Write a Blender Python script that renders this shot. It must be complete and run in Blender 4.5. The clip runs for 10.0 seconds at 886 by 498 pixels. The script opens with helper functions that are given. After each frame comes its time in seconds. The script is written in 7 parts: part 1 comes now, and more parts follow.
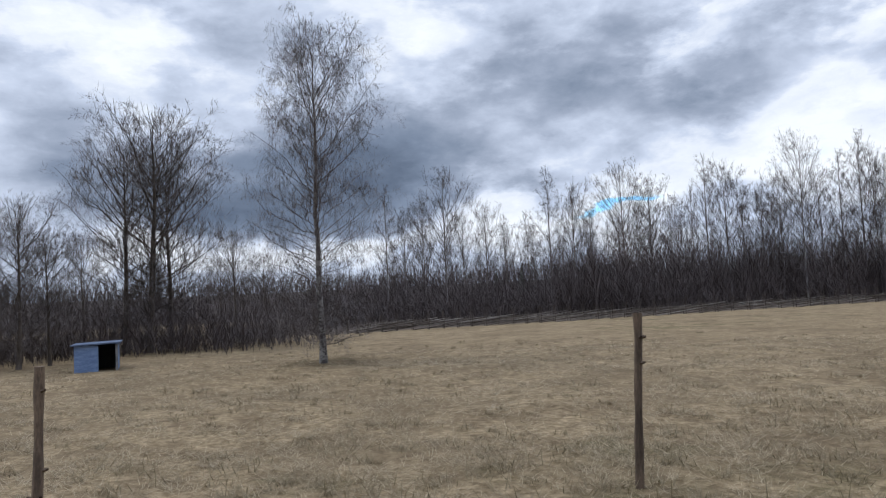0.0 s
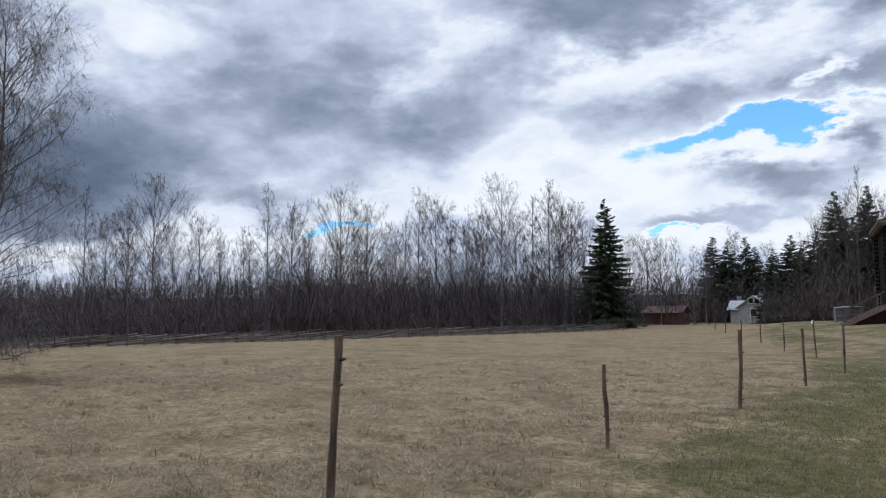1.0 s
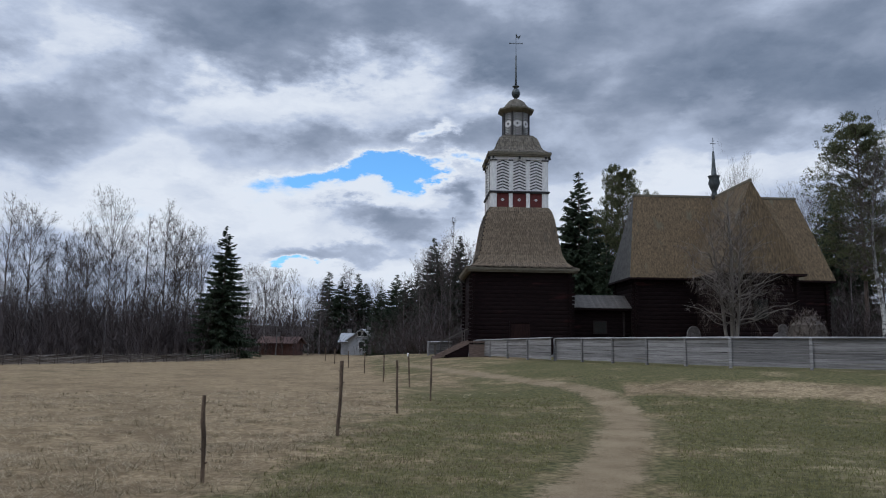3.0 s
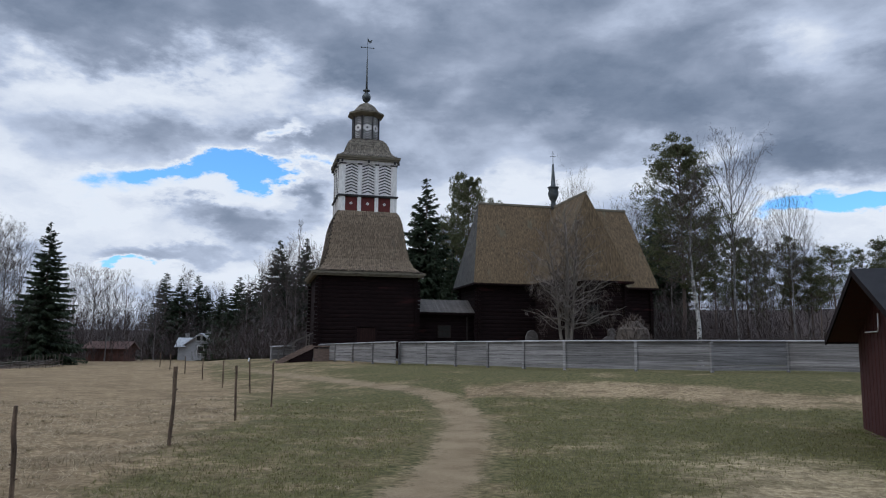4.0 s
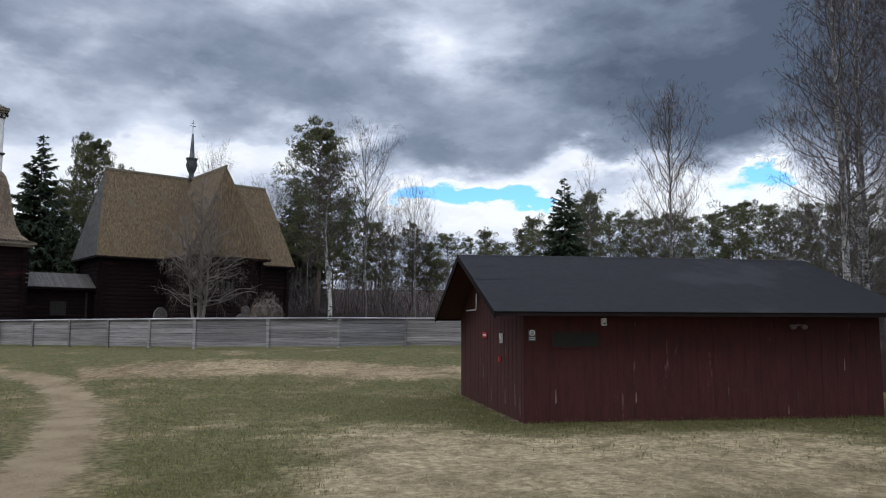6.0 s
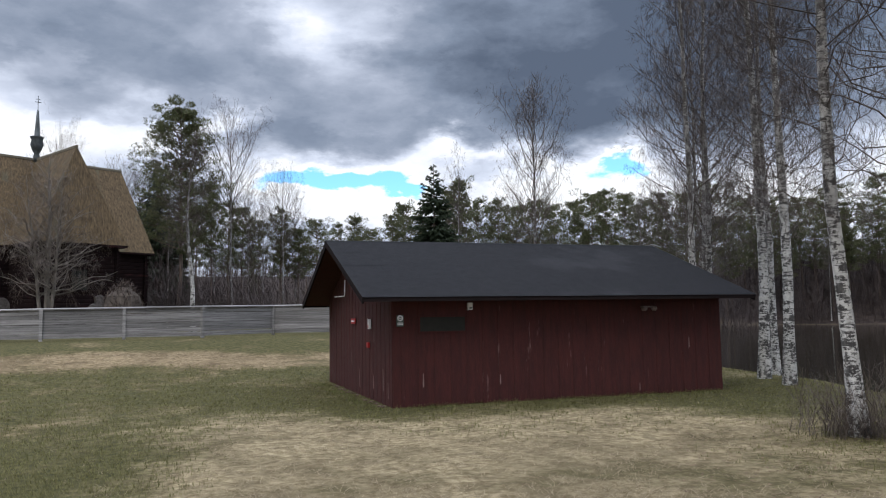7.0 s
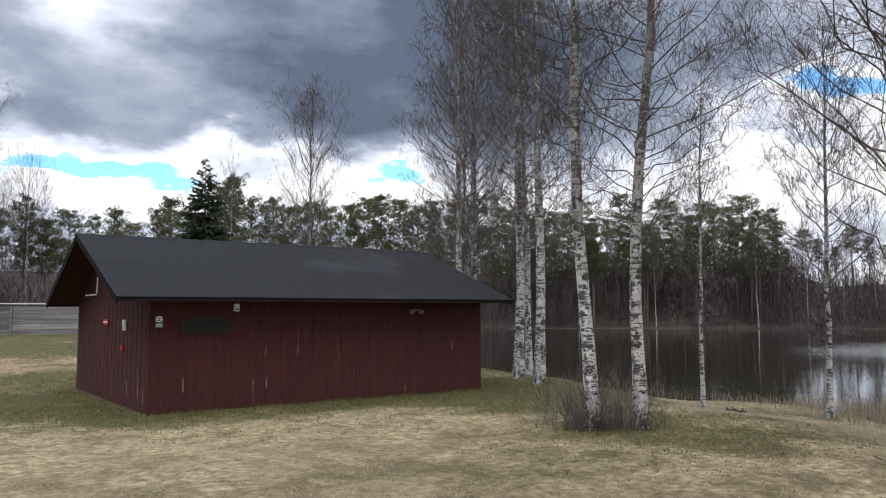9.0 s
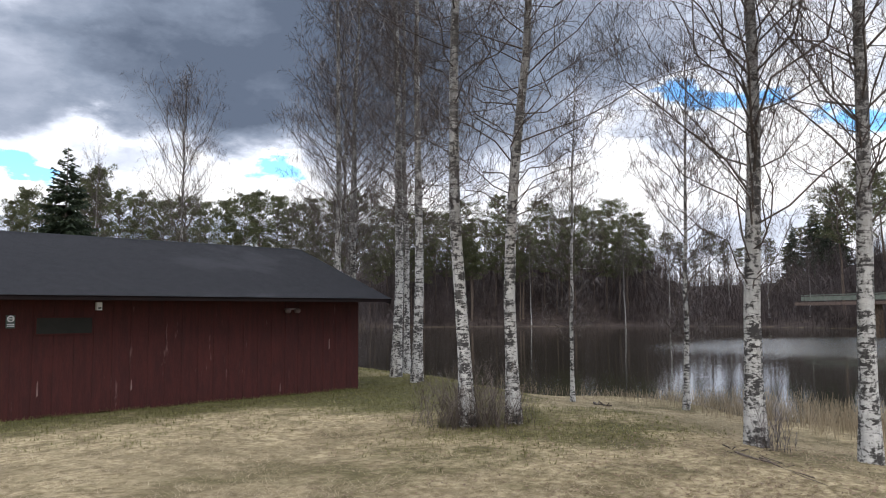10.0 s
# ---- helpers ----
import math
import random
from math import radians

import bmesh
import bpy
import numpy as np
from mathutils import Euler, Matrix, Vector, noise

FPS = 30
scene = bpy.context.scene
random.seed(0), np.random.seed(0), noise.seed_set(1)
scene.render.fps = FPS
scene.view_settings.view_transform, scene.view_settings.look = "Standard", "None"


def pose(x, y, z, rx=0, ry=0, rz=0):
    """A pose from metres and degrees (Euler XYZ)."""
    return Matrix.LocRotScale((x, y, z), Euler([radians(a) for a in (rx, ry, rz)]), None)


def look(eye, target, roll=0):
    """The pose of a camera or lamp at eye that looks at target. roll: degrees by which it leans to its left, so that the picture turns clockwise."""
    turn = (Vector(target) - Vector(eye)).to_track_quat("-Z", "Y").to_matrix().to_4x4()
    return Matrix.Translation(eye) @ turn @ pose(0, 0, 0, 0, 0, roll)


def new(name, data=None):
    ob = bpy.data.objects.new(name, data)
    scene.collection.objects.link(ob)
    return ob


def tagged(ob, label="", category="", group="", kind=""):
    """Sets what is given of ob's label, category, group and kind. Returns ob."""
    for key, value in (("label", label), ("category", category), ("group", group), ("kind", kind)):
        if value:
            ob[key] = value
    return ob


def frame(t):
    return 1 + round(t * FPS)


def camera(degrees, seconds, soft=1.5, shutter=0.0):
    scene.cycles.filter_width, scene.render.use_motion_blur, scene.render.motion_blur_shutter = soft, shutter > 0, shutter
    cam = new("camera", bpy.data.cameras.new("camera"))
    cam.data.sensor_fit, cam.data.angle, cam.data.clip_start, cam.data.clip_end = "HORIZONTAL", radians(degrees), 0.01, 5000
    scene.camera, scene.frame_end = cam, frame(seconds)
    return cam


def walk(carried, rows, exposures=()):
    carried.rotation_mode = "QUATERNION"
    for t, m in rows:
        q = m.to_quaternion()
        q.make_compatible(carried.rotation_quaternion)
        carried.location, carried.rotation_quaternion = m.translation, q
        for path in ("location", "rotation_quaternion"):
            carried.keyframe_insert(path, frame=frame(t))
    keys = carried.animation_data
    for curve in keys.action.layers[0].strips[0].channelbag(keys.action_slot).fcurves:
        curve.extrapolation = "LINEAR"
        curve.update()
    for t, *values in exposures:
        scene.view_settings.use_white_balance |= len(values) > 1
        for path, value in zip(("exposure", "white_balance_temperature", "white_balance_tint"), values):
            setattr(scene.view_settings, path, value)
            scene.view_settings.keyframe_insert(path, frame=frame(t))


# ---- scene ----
FOV = 60.32
cam = camera(FOV, 10.0, soft=1.1, shutter=0.0)
ARM = 0.253  # the camera is held this far in front of the turning point


def held(yaw, pitch, roll):
    a = radians(yaw)
    return pose(ARM * math.sin(a), ARM * math.cos(a), 1.6, 90 + pitch, 0, -yaw) @ pose(0, 0, 0, 0, 0, roll)


walk(cam, [(t, held(yaw, pitch, roll)) for t, yaw, pitch, roll in (
    (0, -66.68, 3.89, -2.88),
    (0.3, -60.40, 4.01, -2.32),
    (0.5, -56.26, 4.06, -1.98),
    (0.9, -47.78, 4.78, -0.97),
    (1, -45.72, 4.83, -0.45),
    (1.5, -37.18, 5.60, -0.16),
    (2.1, -28.93, 6.16, 0.34),
    (2.5, -24.03, 6.56, 0.57),
    (3, -17.77, 7.15, 0.86),
    (4.5, 0.00, 7.60, 0.27),
    (4.9, 5.80, 7.49, 0.06),
    (5.1, 8.83, 7.42, -0.12),
    (5.5, 14.85, 6.78, -0.18),
    (5.7, 17.37, 6.48, -0.03),
    (6.8, 27.92, 5.15, -0.58),
    (7.1, 31.38, 4.86, -1.04),
    (7.5, 35.32, 4.74, -1.03),
    (7.7, 36.69, 4.86, -0.79),
    (8, 38.17, 5.07, -1.49),
    (8.3, 40.26, 5.11, -1.07),
    (8.5, 42.05, 5.10, -1.12),
    (9, 46.99, 4.95, -0.31),
    (9.5, 51.23, 4.73, -0.43),
    (10, 55.96, 4.81, -0.37),
)], exposures=(
    (0, 0.12, 6350, 10), (1.0, 0.01, 6300, 10), (2.1, -0.25, 6150, 10), (3.2, -0.23, 6150, 10), (4.5, -0.13, 6150, 10), (5.5, 0.02, 6350, 10), (7.1, 0.31, 6650, 11), (9.0, 0.52, 6850, 12), (10, 0.57, 6850, 12)))

# ---- sky and sun ----
SUN_AZ, SUN_EL = -125.0, 52.0  # clockwise from +y, degrees


def heading(az, el=0.0):
    a, e = radians(az), radians(el)
    return Vector((math.sin(a) * math.cos(e), math.cos(a) * math.cos(e), math.sin(e)))


class Nodes:
    """Short hand for building a node tree."""

    def __init__(self, tree):
        self.tree = tree
        tree.nodes.clear()

    def add(self, kind, **values):
        n = self.tree.nodes.new(kind)
        for key, value in values.items():
            if key == "op":
                n.operation = value
            elif key == "blend":
                n.blend_type = value
            elif key == "dtype":
                n.data_type = value
            elif key == "dims":
                n.noise_dimensions = value
        return n

    def link(self, a, b):
        self.tree.links.new(a, b)

    def put(self, socket, value):
        if isinstance(value, bpy.types.NodeSocket):
            self.link(value, socket)
        else:
            socket.default_value = value

    def math(self, op, a, b=0.0, c=0.0, clamp=False):
        n = self.add("ShaderNodeMath", op=op)
        n.use_clamp = clamp
        for s, v in zip(n.inputs, (a, b, c)):
            self.put(s, v)
        return n.outputs[0]

    def vec(self, op, a, b=(0, 0, 0)):
        if op == "SCALE_BY":
            n = self.add("ShaderNodeVectorMath", op="SCALE")
            self.put(n.inputs[0], a)
            self.put(n.inputs["Scale"], b)
            return n.outputs[0]
        n = self.add("ShaderNodeVectorMath", op=op)
        self.put(n.inputs[0], a)
        self.put(n.inputs[1], b)
        return n.outputs["Value"] if op in ("DOT_PRODUCT", "LENGTH") else n.outputs[0]

    def mix(self, f, a, b, blend="MIX"):
        n = self.add("ShaderNodeMix", dtype="RGBA", blend=blend)
        self.put(n.inputs[0], f)
        self.put(n.inputs[6], a if isinstance(a, bpy.types.NodeSocket) else (*a, 1))
        self.put(n.inputs[7], b if isinstance(b, bpy.types.NodeSocket) else (*b, 1))
        return n.outputs[2]

    def noise(self, vector, scale, detail=4.0, rough=0.55, distort=0.0):
        n = self.add("ShaderNodeTexNoise")
        self.put(n.inputs["Vector"], vector)
        for key, v in (("Scale", scale), ("Detail", detail), ("Roughness", rough), ("Distortion", distort)):
            n.inputs[key].default_value = v
        return n.outputs["Fac"]

    def ramp(self, f, stops):
        n = self.add("ShaderNodeValToRGB")
        self.put(n.inputs[0], f)
        while len(n.color_ramp.elements) < len(stops):
            n.color_ramp.elements.new(0.5)
        for e, (p, c) in zip(n.color_ramp.elements, stops):
            e.position = p
            e.color = (*c, 1) if not isinstance(c, float) else (c, c, c, 1)
        return n.outputs[0]

    def smooth(self, x, lo, hi):
        n = self.add("ShaderNodeMapRange")
        n.interpolation_type = "SMOOTHSTEP"
        for s, v in zip(n.inputs, (x, lo, hi, 0.0, 1.0)):
            self.put(s, v)
        return n.outputs[0]


def make_sky():
    world = bpy.data.worlds.new("sky")
    scene.world = world
    world.use_nodes = True
    n = Nodes(world.node_tree)
    way = n.add("ShaderNodeTexCoord").outputs["Generated"]
    sep = n.add("ShaderNodeSeparateXYZ")
    n.link(way, sep.inputs[0])
    x, y, z = sep.outputs
    up = n.math("MAXIMUM", z, 0.0)
    # the cloud sheet, seen in perspective overhead
    k = n.math("DIVIDE", 1.0, n.math("ADD", up, 0.30))
    flat = n.add("ShaderNodeCombineXYZ")
    n.link(n.math("MULTIPLY", x, k), flat.inputs[0])
    n.link(n.math("MULTIPLY", y, k), flat.inputs[1])
    flat = flat.outputs[0]
    # heaps near the horizon follow the direction itself, flattened
    low = n.vec("MULTIPLY", way, (1.0, 1.0, 2.0))
    mid = n.noise(n.vec("ADD", flat, (3.1, 7.7, 0)), 1.35, 4.0, 0.45, 0.2)
    puff = n.noise(n.vec("ADD", low, (1.3, 4.2, 0.4)), 3.6, 5.0, 0.46, 0.25)
    tuft = n.noise(n.vec("ADD", low, (7.3, 0.2, 2.4)), 9.5, 5.0, 0.5, 0.3)
    # thickness of the cloud: 0 open blue, 0.3 bright thin cloud, 1 dark base
    thick = n.math("MULTIPLY_ADD", n.smooth(z, 0.15, 0.30), 0.12, 0.40)
    thick = n.math("MULTIPLY_ADD", n.math("SUBTRACT", mid, 0.5), n.math("MULTIPLY_ADD", n.smooth(z, 0.06, 0.30), 0.75, 0.15), thick)
    thick = n.math("MULTIPLY_ADD", n.math("SUBTRACT", puff, 0.5), 1.15, thick)
    thick = n.math("MULTIPLY_ADD", n.math("SUBTRACT", tuft, 0.5), 0.55, thick)
    wind = n.add("ShaderNodeTexNoise")
    n.link(n.vec("MULTIPLY", way, (1.0, 1.0, 2.2)), wind.inputs["Vector"])
    for key, v in (("Scale", 6.0), ("Detail", 7.0), ("Roughness", 0.6)):
        wind.inputs[key].default_value = v
    bent = n.vec("ADD", way, n.vec("MULTIPLY", n.vec("SUBTRACT", wind.outputs["Color"], (0.5, 0.5, 0.5)), (0.34, 0.34, 0.13)))
    # heavy banks and open stretches of this afternoon's sky: azimuth, elevation, width, height, amount, slant
    def laid(thick, banks):
        for az, el, wide, high, amount, slant in banks:
            d = heading(az, el)
            side = heading(az + 90)
            top = d.cross(side) * -1.0
            side, top = side * math.cos(radians(slant)) + top * math.sin(radians(slant)), top * math.cos(radians(slant)) - side * math.sin(radians(slant))
            u = n.math("DIVIDE", n.vec("DOT_PRODUCT", bent, side), math.sin(radians(wide)))
            v = n.math("DIVIDE", n.vec("DOT_PRODUCT", bent, top), math.sin(radians(high)))
            r2 = n.math("ADD", n.math("MULTIPLY", u, u), n.math("MULTIPLY", v, v))
            front = n.math("GREATER_THAN", n.vec("DOT_PRODUCT", way, d), 0.0)
            g = n.math("MULTIPLY", n.math("EXPONENT", n.math("MULTIPLY", n.math("POWER", r2, 1.5), -1.0)), front)
            thick = n.math("MULTIPLY_ADD", g, amount, thick)
        return thick

    thick = laid(thick, BANKS_MEADOW + BANKS_CHURCH + BANKS_YARD + BANKS_LAKE)
    thick = n.math("MULTIPLY_ADD", n.math("MAXIMUM", n.math("SUBTRACT", thick, 0.72), 0.0), -0.5, thick)
    low_side = n.math("MAXIMUM", n.math("SUBTRACT", 0.32, thick), 0.0)
    thick = n.math("MULTIPLY_ADD", low_side, 0.72, thick)  # thin cloud everywhere but in the gaps
    thick = n.math("MULTIPLY_ADD", n.math("SUBTRACT", n.noise(n.vec("ADD", n.vec("MULTIPLY", bent, (1.0, 1.0, 2.4)), (2.3, 6.1, 1.7)), 8.0, 5.0, 0.55), 0.5), 0.26, thick)
    thick = laid(thick, GAPS)
    sky = n.add("ShaderNodeTexSky")
    sky.sky_type, sky.sun_disc = "NISHITA", False
    sky.sun_elevation, sky.sun_rotation = radians(SUN_EL), radians(SUN_AZ)
    blue = n.vec("MULTIPLY", sky.outputs[0], (0.10, 0.175, 0.235))
    cloud = n.ramp(thick, ((0.0, (0.84, 0.92, 1.0)), (0.26, (0.90, 0.94, 1.0)), (0.42, (0.58, 0.65, 0.79)), (0.60, (0.345, 0.40, 0.51)), (0.80, (0.195, 0.245, 0.335)), (1.0, (0.090, 0.120, 0.178))))
    seen = n.mix(n.smooth(thick, 0.0, 0.24), blue, cloud)
    # thin bright air low down
    seen = n.mix(n.math("MULTIPLY", n.smooth(z, 0.07, -0.01), 0.30), seen, (0.72, 0.80, 0.92))
    # an overcast sky is brightest overhead
    seen = n.vec("SCALE_BY", seen, n.math("MULTIPLY_ADD", n.smooth(z, 0.42, 0.85), 2.7, 1.0))
    bg = n.add("ShaderNodeBackground")
    n.link(seen, bg.inputs[0])
    bg.inputs[1].default_value = 1.0
    out = n.add("ShaderNodeOutputWorld")
    n.link(bg.outputs[0], out.inputs[0])


BANKS_MEADOW = (
    (-90.5, 19.5, 6, 4, -0.20, 0), (-80, 9.3, 12, 3.0, 0.46, 4), (-67, 11.5, 11, 3.6, 0.30, 0), (-75, 7.4, 11, 2.2, 0.34, 2), (-54, 13.5, 8, 2.6, 0.12, -6),
    (-80, 4.2, 10, 1.7, -0.30, 2), (-63, 6.0, 9, 1.4, -0.20, 3), (-47, 8.0, 8, 1.8, -0.16, 4),
    (-46, 18.5, 5, 3.4, -0.28, 20), (-66, 19, 9, 2.5, -0.20, 6), (-57, 19, 5, 3, 0.04, 0), (-40, 11.5, 7, 1.8, -0.20, 0), (-36, 16.0, 7, 1.8, -0.22, 0),
)
BANKS_CHURCH = (
    (-33, 23.0, 9, 3.6, 0.30, -4), (-15, 23.5, 9, 3.0, 0.18, -4), (-19, 19.0, 6, 3, -0.16, 0), (-26, 17.6, 12, 2.6, -0.40, 2), (-22, 12.6, 7, 1.6, -0.30, 5),
    (-30.5, 10.8, 4.0, 1.6, -0.26, 0), (-24.5, 11.0, 5.0, 1.0, -0.30, 0), (-21.0, 9.0, 4.6, 1.2, 0.30, -4),
    (-17.6, 11.2, 2.0, 1.0, 0.30, 0), (-26.2, 6.9, 6, 0.9, 0.34, 0), (-30, 5.2, 8, 0.9, -0.16, 0), (-31.0, 14.0, 7, 1.3, -0.16, 0),
)
BANKS_YARD = (
    (0.5, 20.5, 11, 5.0, 0.18, 0), (1.0, 17.4, 2.2, 1.6, -0.16, 20), (3.5, 12.0, 8, 1.4, -0.32, 3), (-8, 13.5, 4, 1.6, 0.14, 0),
    (13.6, 13.8, 2.6, 1.8, -0.34, 20), (22.4, 10.2, 6.0, 1.6, -0.40, -4), (20.5, 13.9, 4.5, 1.2, 0.24, 0), (24.5, 20, 3.5, 1.8, -0.06, 8),
    (19, 18, 5, 3, 0.12, 0), (14, 20, 6, 3, 0.12, 0), (24, 7.6, 12, 1.4, -0.22, 0), (27.8, 11.6, 3.2, 1.4, -0.22, 0), (8.5, 13.2, 3, 1.4, -0.16, 0),
)
BANKS_LAKE = (
    (42, 18.5, 13, 5.4, 0.62, -4), (54, 17.5, 13, 7, 0.56, 0), (37, 14.4, 7, 1.6, 0.24, 2), (31.6, 12.6, 2.6, 1.2, -0.26, 0),
    (41.6, 10.6, 5, 1.4, -0.36, 0), (40, 8.8, 8, 1.4, -0.20, 0), (57, 10.5, 8, 2.6, -0.08, 0), (69.2, 11.0, 3.6, 4.0, -0.42, 0),
    (76.4, 15.4, 4, 2, -0.24, 0), (84, 12.8, 4, 2.2, -0.24, 0), (80, 18.8, 8, 3, -0.06, 0), (30, 16.4, 5, 2, 0.18, 0), (68, 19, 6, 3.2, 0.06, 0), (76, 9, 7, 3, -0.14, 0),
)
GAPS = (
    (-52.6, 6.4, 3.0, 0.45, -0.30, 0), (-22.0, 12.7, 6.8, 0.8, -0.50, 6), (-18.4, 15.4, 1.7, 0.8, -0.42, 20), (-28.8, 6.1, 1.3, 0.35, -0.45, 0),
    (22.4, 10.2, 5.2, 0.85, -0.50, -4), (41.8, 10.9, 2.6, 0.7, -0.40, 0), (28.0, 9.6, 2.4, 0.5, -0.36, 0),
    (76.4, 15.3, 2.4, 0.9, -0.36, 0), (84, 12.8, 2.6, 1.0, -0.38, 0),
)
make_sky()
sun = new("sun", bpy.data.lights.new("sun", "SUN"))
sun.data.energy, sun.data.angle, sun.data.color = 0.95, radians(26), (1.0, 0.95, 0.88)
sun.matrix_world = look(heading(SUN_AZ, SUN_EL) * 60, (0, 0, 0))
scene.view_settings.exposure = 0.0

# ---- materials ----
def surface(name, dark, light, scale=3.0, rough=0.8, bump=0.2, stretch=(1, 1, 1), worn=None, worn_at=0.62, worn_scale=0.6, fine=25.0,
            metal=0.0, vary=0.12, spec=0.3, coords="Object", island=0.0):
    """A weathered surface: two tones by grain, a third by larger wear, fine relief, pieces varied one by one."""
    m = bpy.data.materials.new(name)
    m.use_nodes = True
    n = Nodes(m.node_tree)
    at = n.vec("MULTIPLY", n.add("ShaderNodeTexCoord").outputs[coords], stretch)
    shift = n.add("ShaderNodeObjectInfo").outputs["Random"]

    grain = n.noise(at, scale, 6.0, 0.6)
    small = n.noise(at, scale * 7, 4.0, 0.6)
    col = n.mix(n.smooth(n.math("MULTIPLY_ADD", small, 0.35, n.math("MULTIPLY", grain, 0.65)), 0.36, 0.64), dark, light)
    if worn:
        w = n.noise(n.vec("ADD", at, (5.3, 1.7, 9.1)), worn_scale, 7.0, 0.62)
        col = n.mix(n.smooth(w, worn_at, worn_at + 0.10), col, worn)
    if vary:
        hsv = n.add("ShaderNodeHueSaturation")
        n.link(n.math("MULTIPLY_ADD", shift, 2 * vary, 1 - vary), hsv.inputs["Value"])
        n.link(col, hsv.inputs["Color"])
        col = hsv.outputs[0]
    if island:
        hsv = n.add("ShaderNodeHueSaturation")
        n.link(n.math("MULTIPLY_ADD", n.add("ShaderNodeNewGeometry").outputs["Random Per Island"], 2 * island, 1 - island), hsv.inputs["Value"])
        n.link(col, hsv.inputs["Color"])
        col = hsv.outputs[0]
    b = n.add("ShaderNodeBsdfPrincipled")
    n.link(col, b.inputs["Base Color"])
    n.link(n.math("MULTIPLY_ADD", grain, 0.25, rough - 0.12, clamp=True), b.inputs["Roughness"])
    b.inputs["Metallic"].default_value = metal
    b.inputs["Specular IOR Level"].default_value = spec
    if bump:
        k = n.add("ShaderNodeBump")
        k.inputs["Strength"].default_value = bump
        k.inputs["Distance"].default_value = 0.02
        n.link(n.noise(at, fine, 4.0, 0.65), k.inputs["Height"])
        n.link(k.outputs[0], b.inputs["Normal"])
    out = n.add("ShaderNodeOutputMaterial")
    n.link(b.outputs[0], out.inputs[0])
    return m


def ground_tones(n, at):
    """Dry straw, fresh green and trodden earth, from noise and from the masks stored on the ground."""
    def mask(key):
        a = n.add("ShaderNodeAttribute")
        a.attribute_name = key
        return a.outputs["Fac"]
    broad = n.noise(at, 0.16, 5.0, 0.6)
    clump = n.noise(at, 0.9, 6.0, 0.65)
    blade = n.noise(n.vec("MULTIPLY", at, (1.0, 1.0, 1.0)), 9.0, 6.0, 0.7)
    tiny = n.noise(at, 46.0, 4.0, 0.7)
    straw = n.mix(n.smooth(blade, 0.34, 0.66), (0.205, 0.160, 0.088), (0.500, 0.420, 0.268))
    straw = n.mix(n.math("MULTIPLY", n.smooth(n.noise(at, 2.6, 5.0, 0.65, 0.6), 0.46, 0.62), 0.5), straw, (0.120, 0.089, 0.052))
    straw = n.mix(n.math("MULTIPLY", n.smooth(clump, 0.42, 0.68), 0.55), straw, (0.150, 0.113, 0.066))
    straw = n.mix(n.math("MULTIPLY", n.smooth(n.noise(n.vec("ADD", at, (41.0, 7.0, 0.0)), 0.33, 4.0, 0.6, 0.4), 0.46, 0.64), 0.42), straw, (0.150, 0.118, 0.070))
    green = n.mix(n.smooth(blade, 0.35, 0.68), (0.050, 0.049, 0.019), (0.148, 0.134, 0.058))
    # dark brown of dense trees, put into the ground that stands in for them
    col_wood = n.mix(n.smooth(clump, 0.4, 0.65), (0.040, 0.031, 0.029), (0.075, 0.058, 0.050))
    soil = n.mix(n.smooth(n.math("MULTIPLY_ADD", tiny, 0.5, n.math("MULTIPLY", clump, 0.5)), 0.38, 0.62), (0.180, 0.133, 0.080), (0.278, 0.217, 0.139))
    straw = n.mix(mask("dull"), straw, n.mix(1.0, straw, (0.76, 0.680, 0.662), "MULTIPLY"))
    g = n.math("ADD", mask("green"), n.math("MULTIPLY_ADD", n.math("ADD", broad, clump), 2.2, -2.28))
    col = n.mix(n.smooth(g, -0.05, 0.85), straw, green)
    moss = n.math("ADD", mask("bare"), n.math("MULTIPLY_ADD", clump, 1.2, -0.75))
    col = n.mix(n.smooth(moss, 0.25, 0.75), col, (0.17, 0.135, 0.092))
    s = n.math("ADD", mask("soil"), n.math("MULTIPLY_ADD", n.math("ADD", clump, blade), 1.3, -1.30))
    col = n.mix(n.smooth(s, 0.28, 0.80), col, soil)
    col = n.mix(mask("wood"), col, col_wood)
    return n.mix(n.math("MULTIPLY", n.smooth(tiny, 0.30, 0.62), 0.35), n.mix(1.0, col, (0.72, 0.70, 0.66), "MULTIPLY"), col), blade, tiny


def make_ground_material():
    m = bpy.data.materials.new("meadow")
    m.use_nodes = True
    n = Nodes(m.node_tree)
    at = n.add("ShaderNodeTexCoord").outputs["Object"]
    col, blade, tiny = ground_tones(n, at)
    b = n.add("ShaderNodeBsdfPrincipled")
    n.link(col, b.inputs["Base Color"])
    b.inputs["Roughness"].default_value = 0.95
    b.inputs["Specular IOR Level"].default_value = 0.1
    k = n.add("ShaderNodeBump")
    k.inputs["Strength"].default_value = 0.7
    k.inputs["Distance"].default_value = 0.05
    n.link(n.math("ADD", blade, n.math("MULTIPLY", tiny, 0.4)), k.inputs["Height"])
    n.link(k.outputs[0], b.inputs["Normal"])
    n.link(b.outputs[0], n.add("ShaderNodeOutputMaterial").inputs[0])
    return m


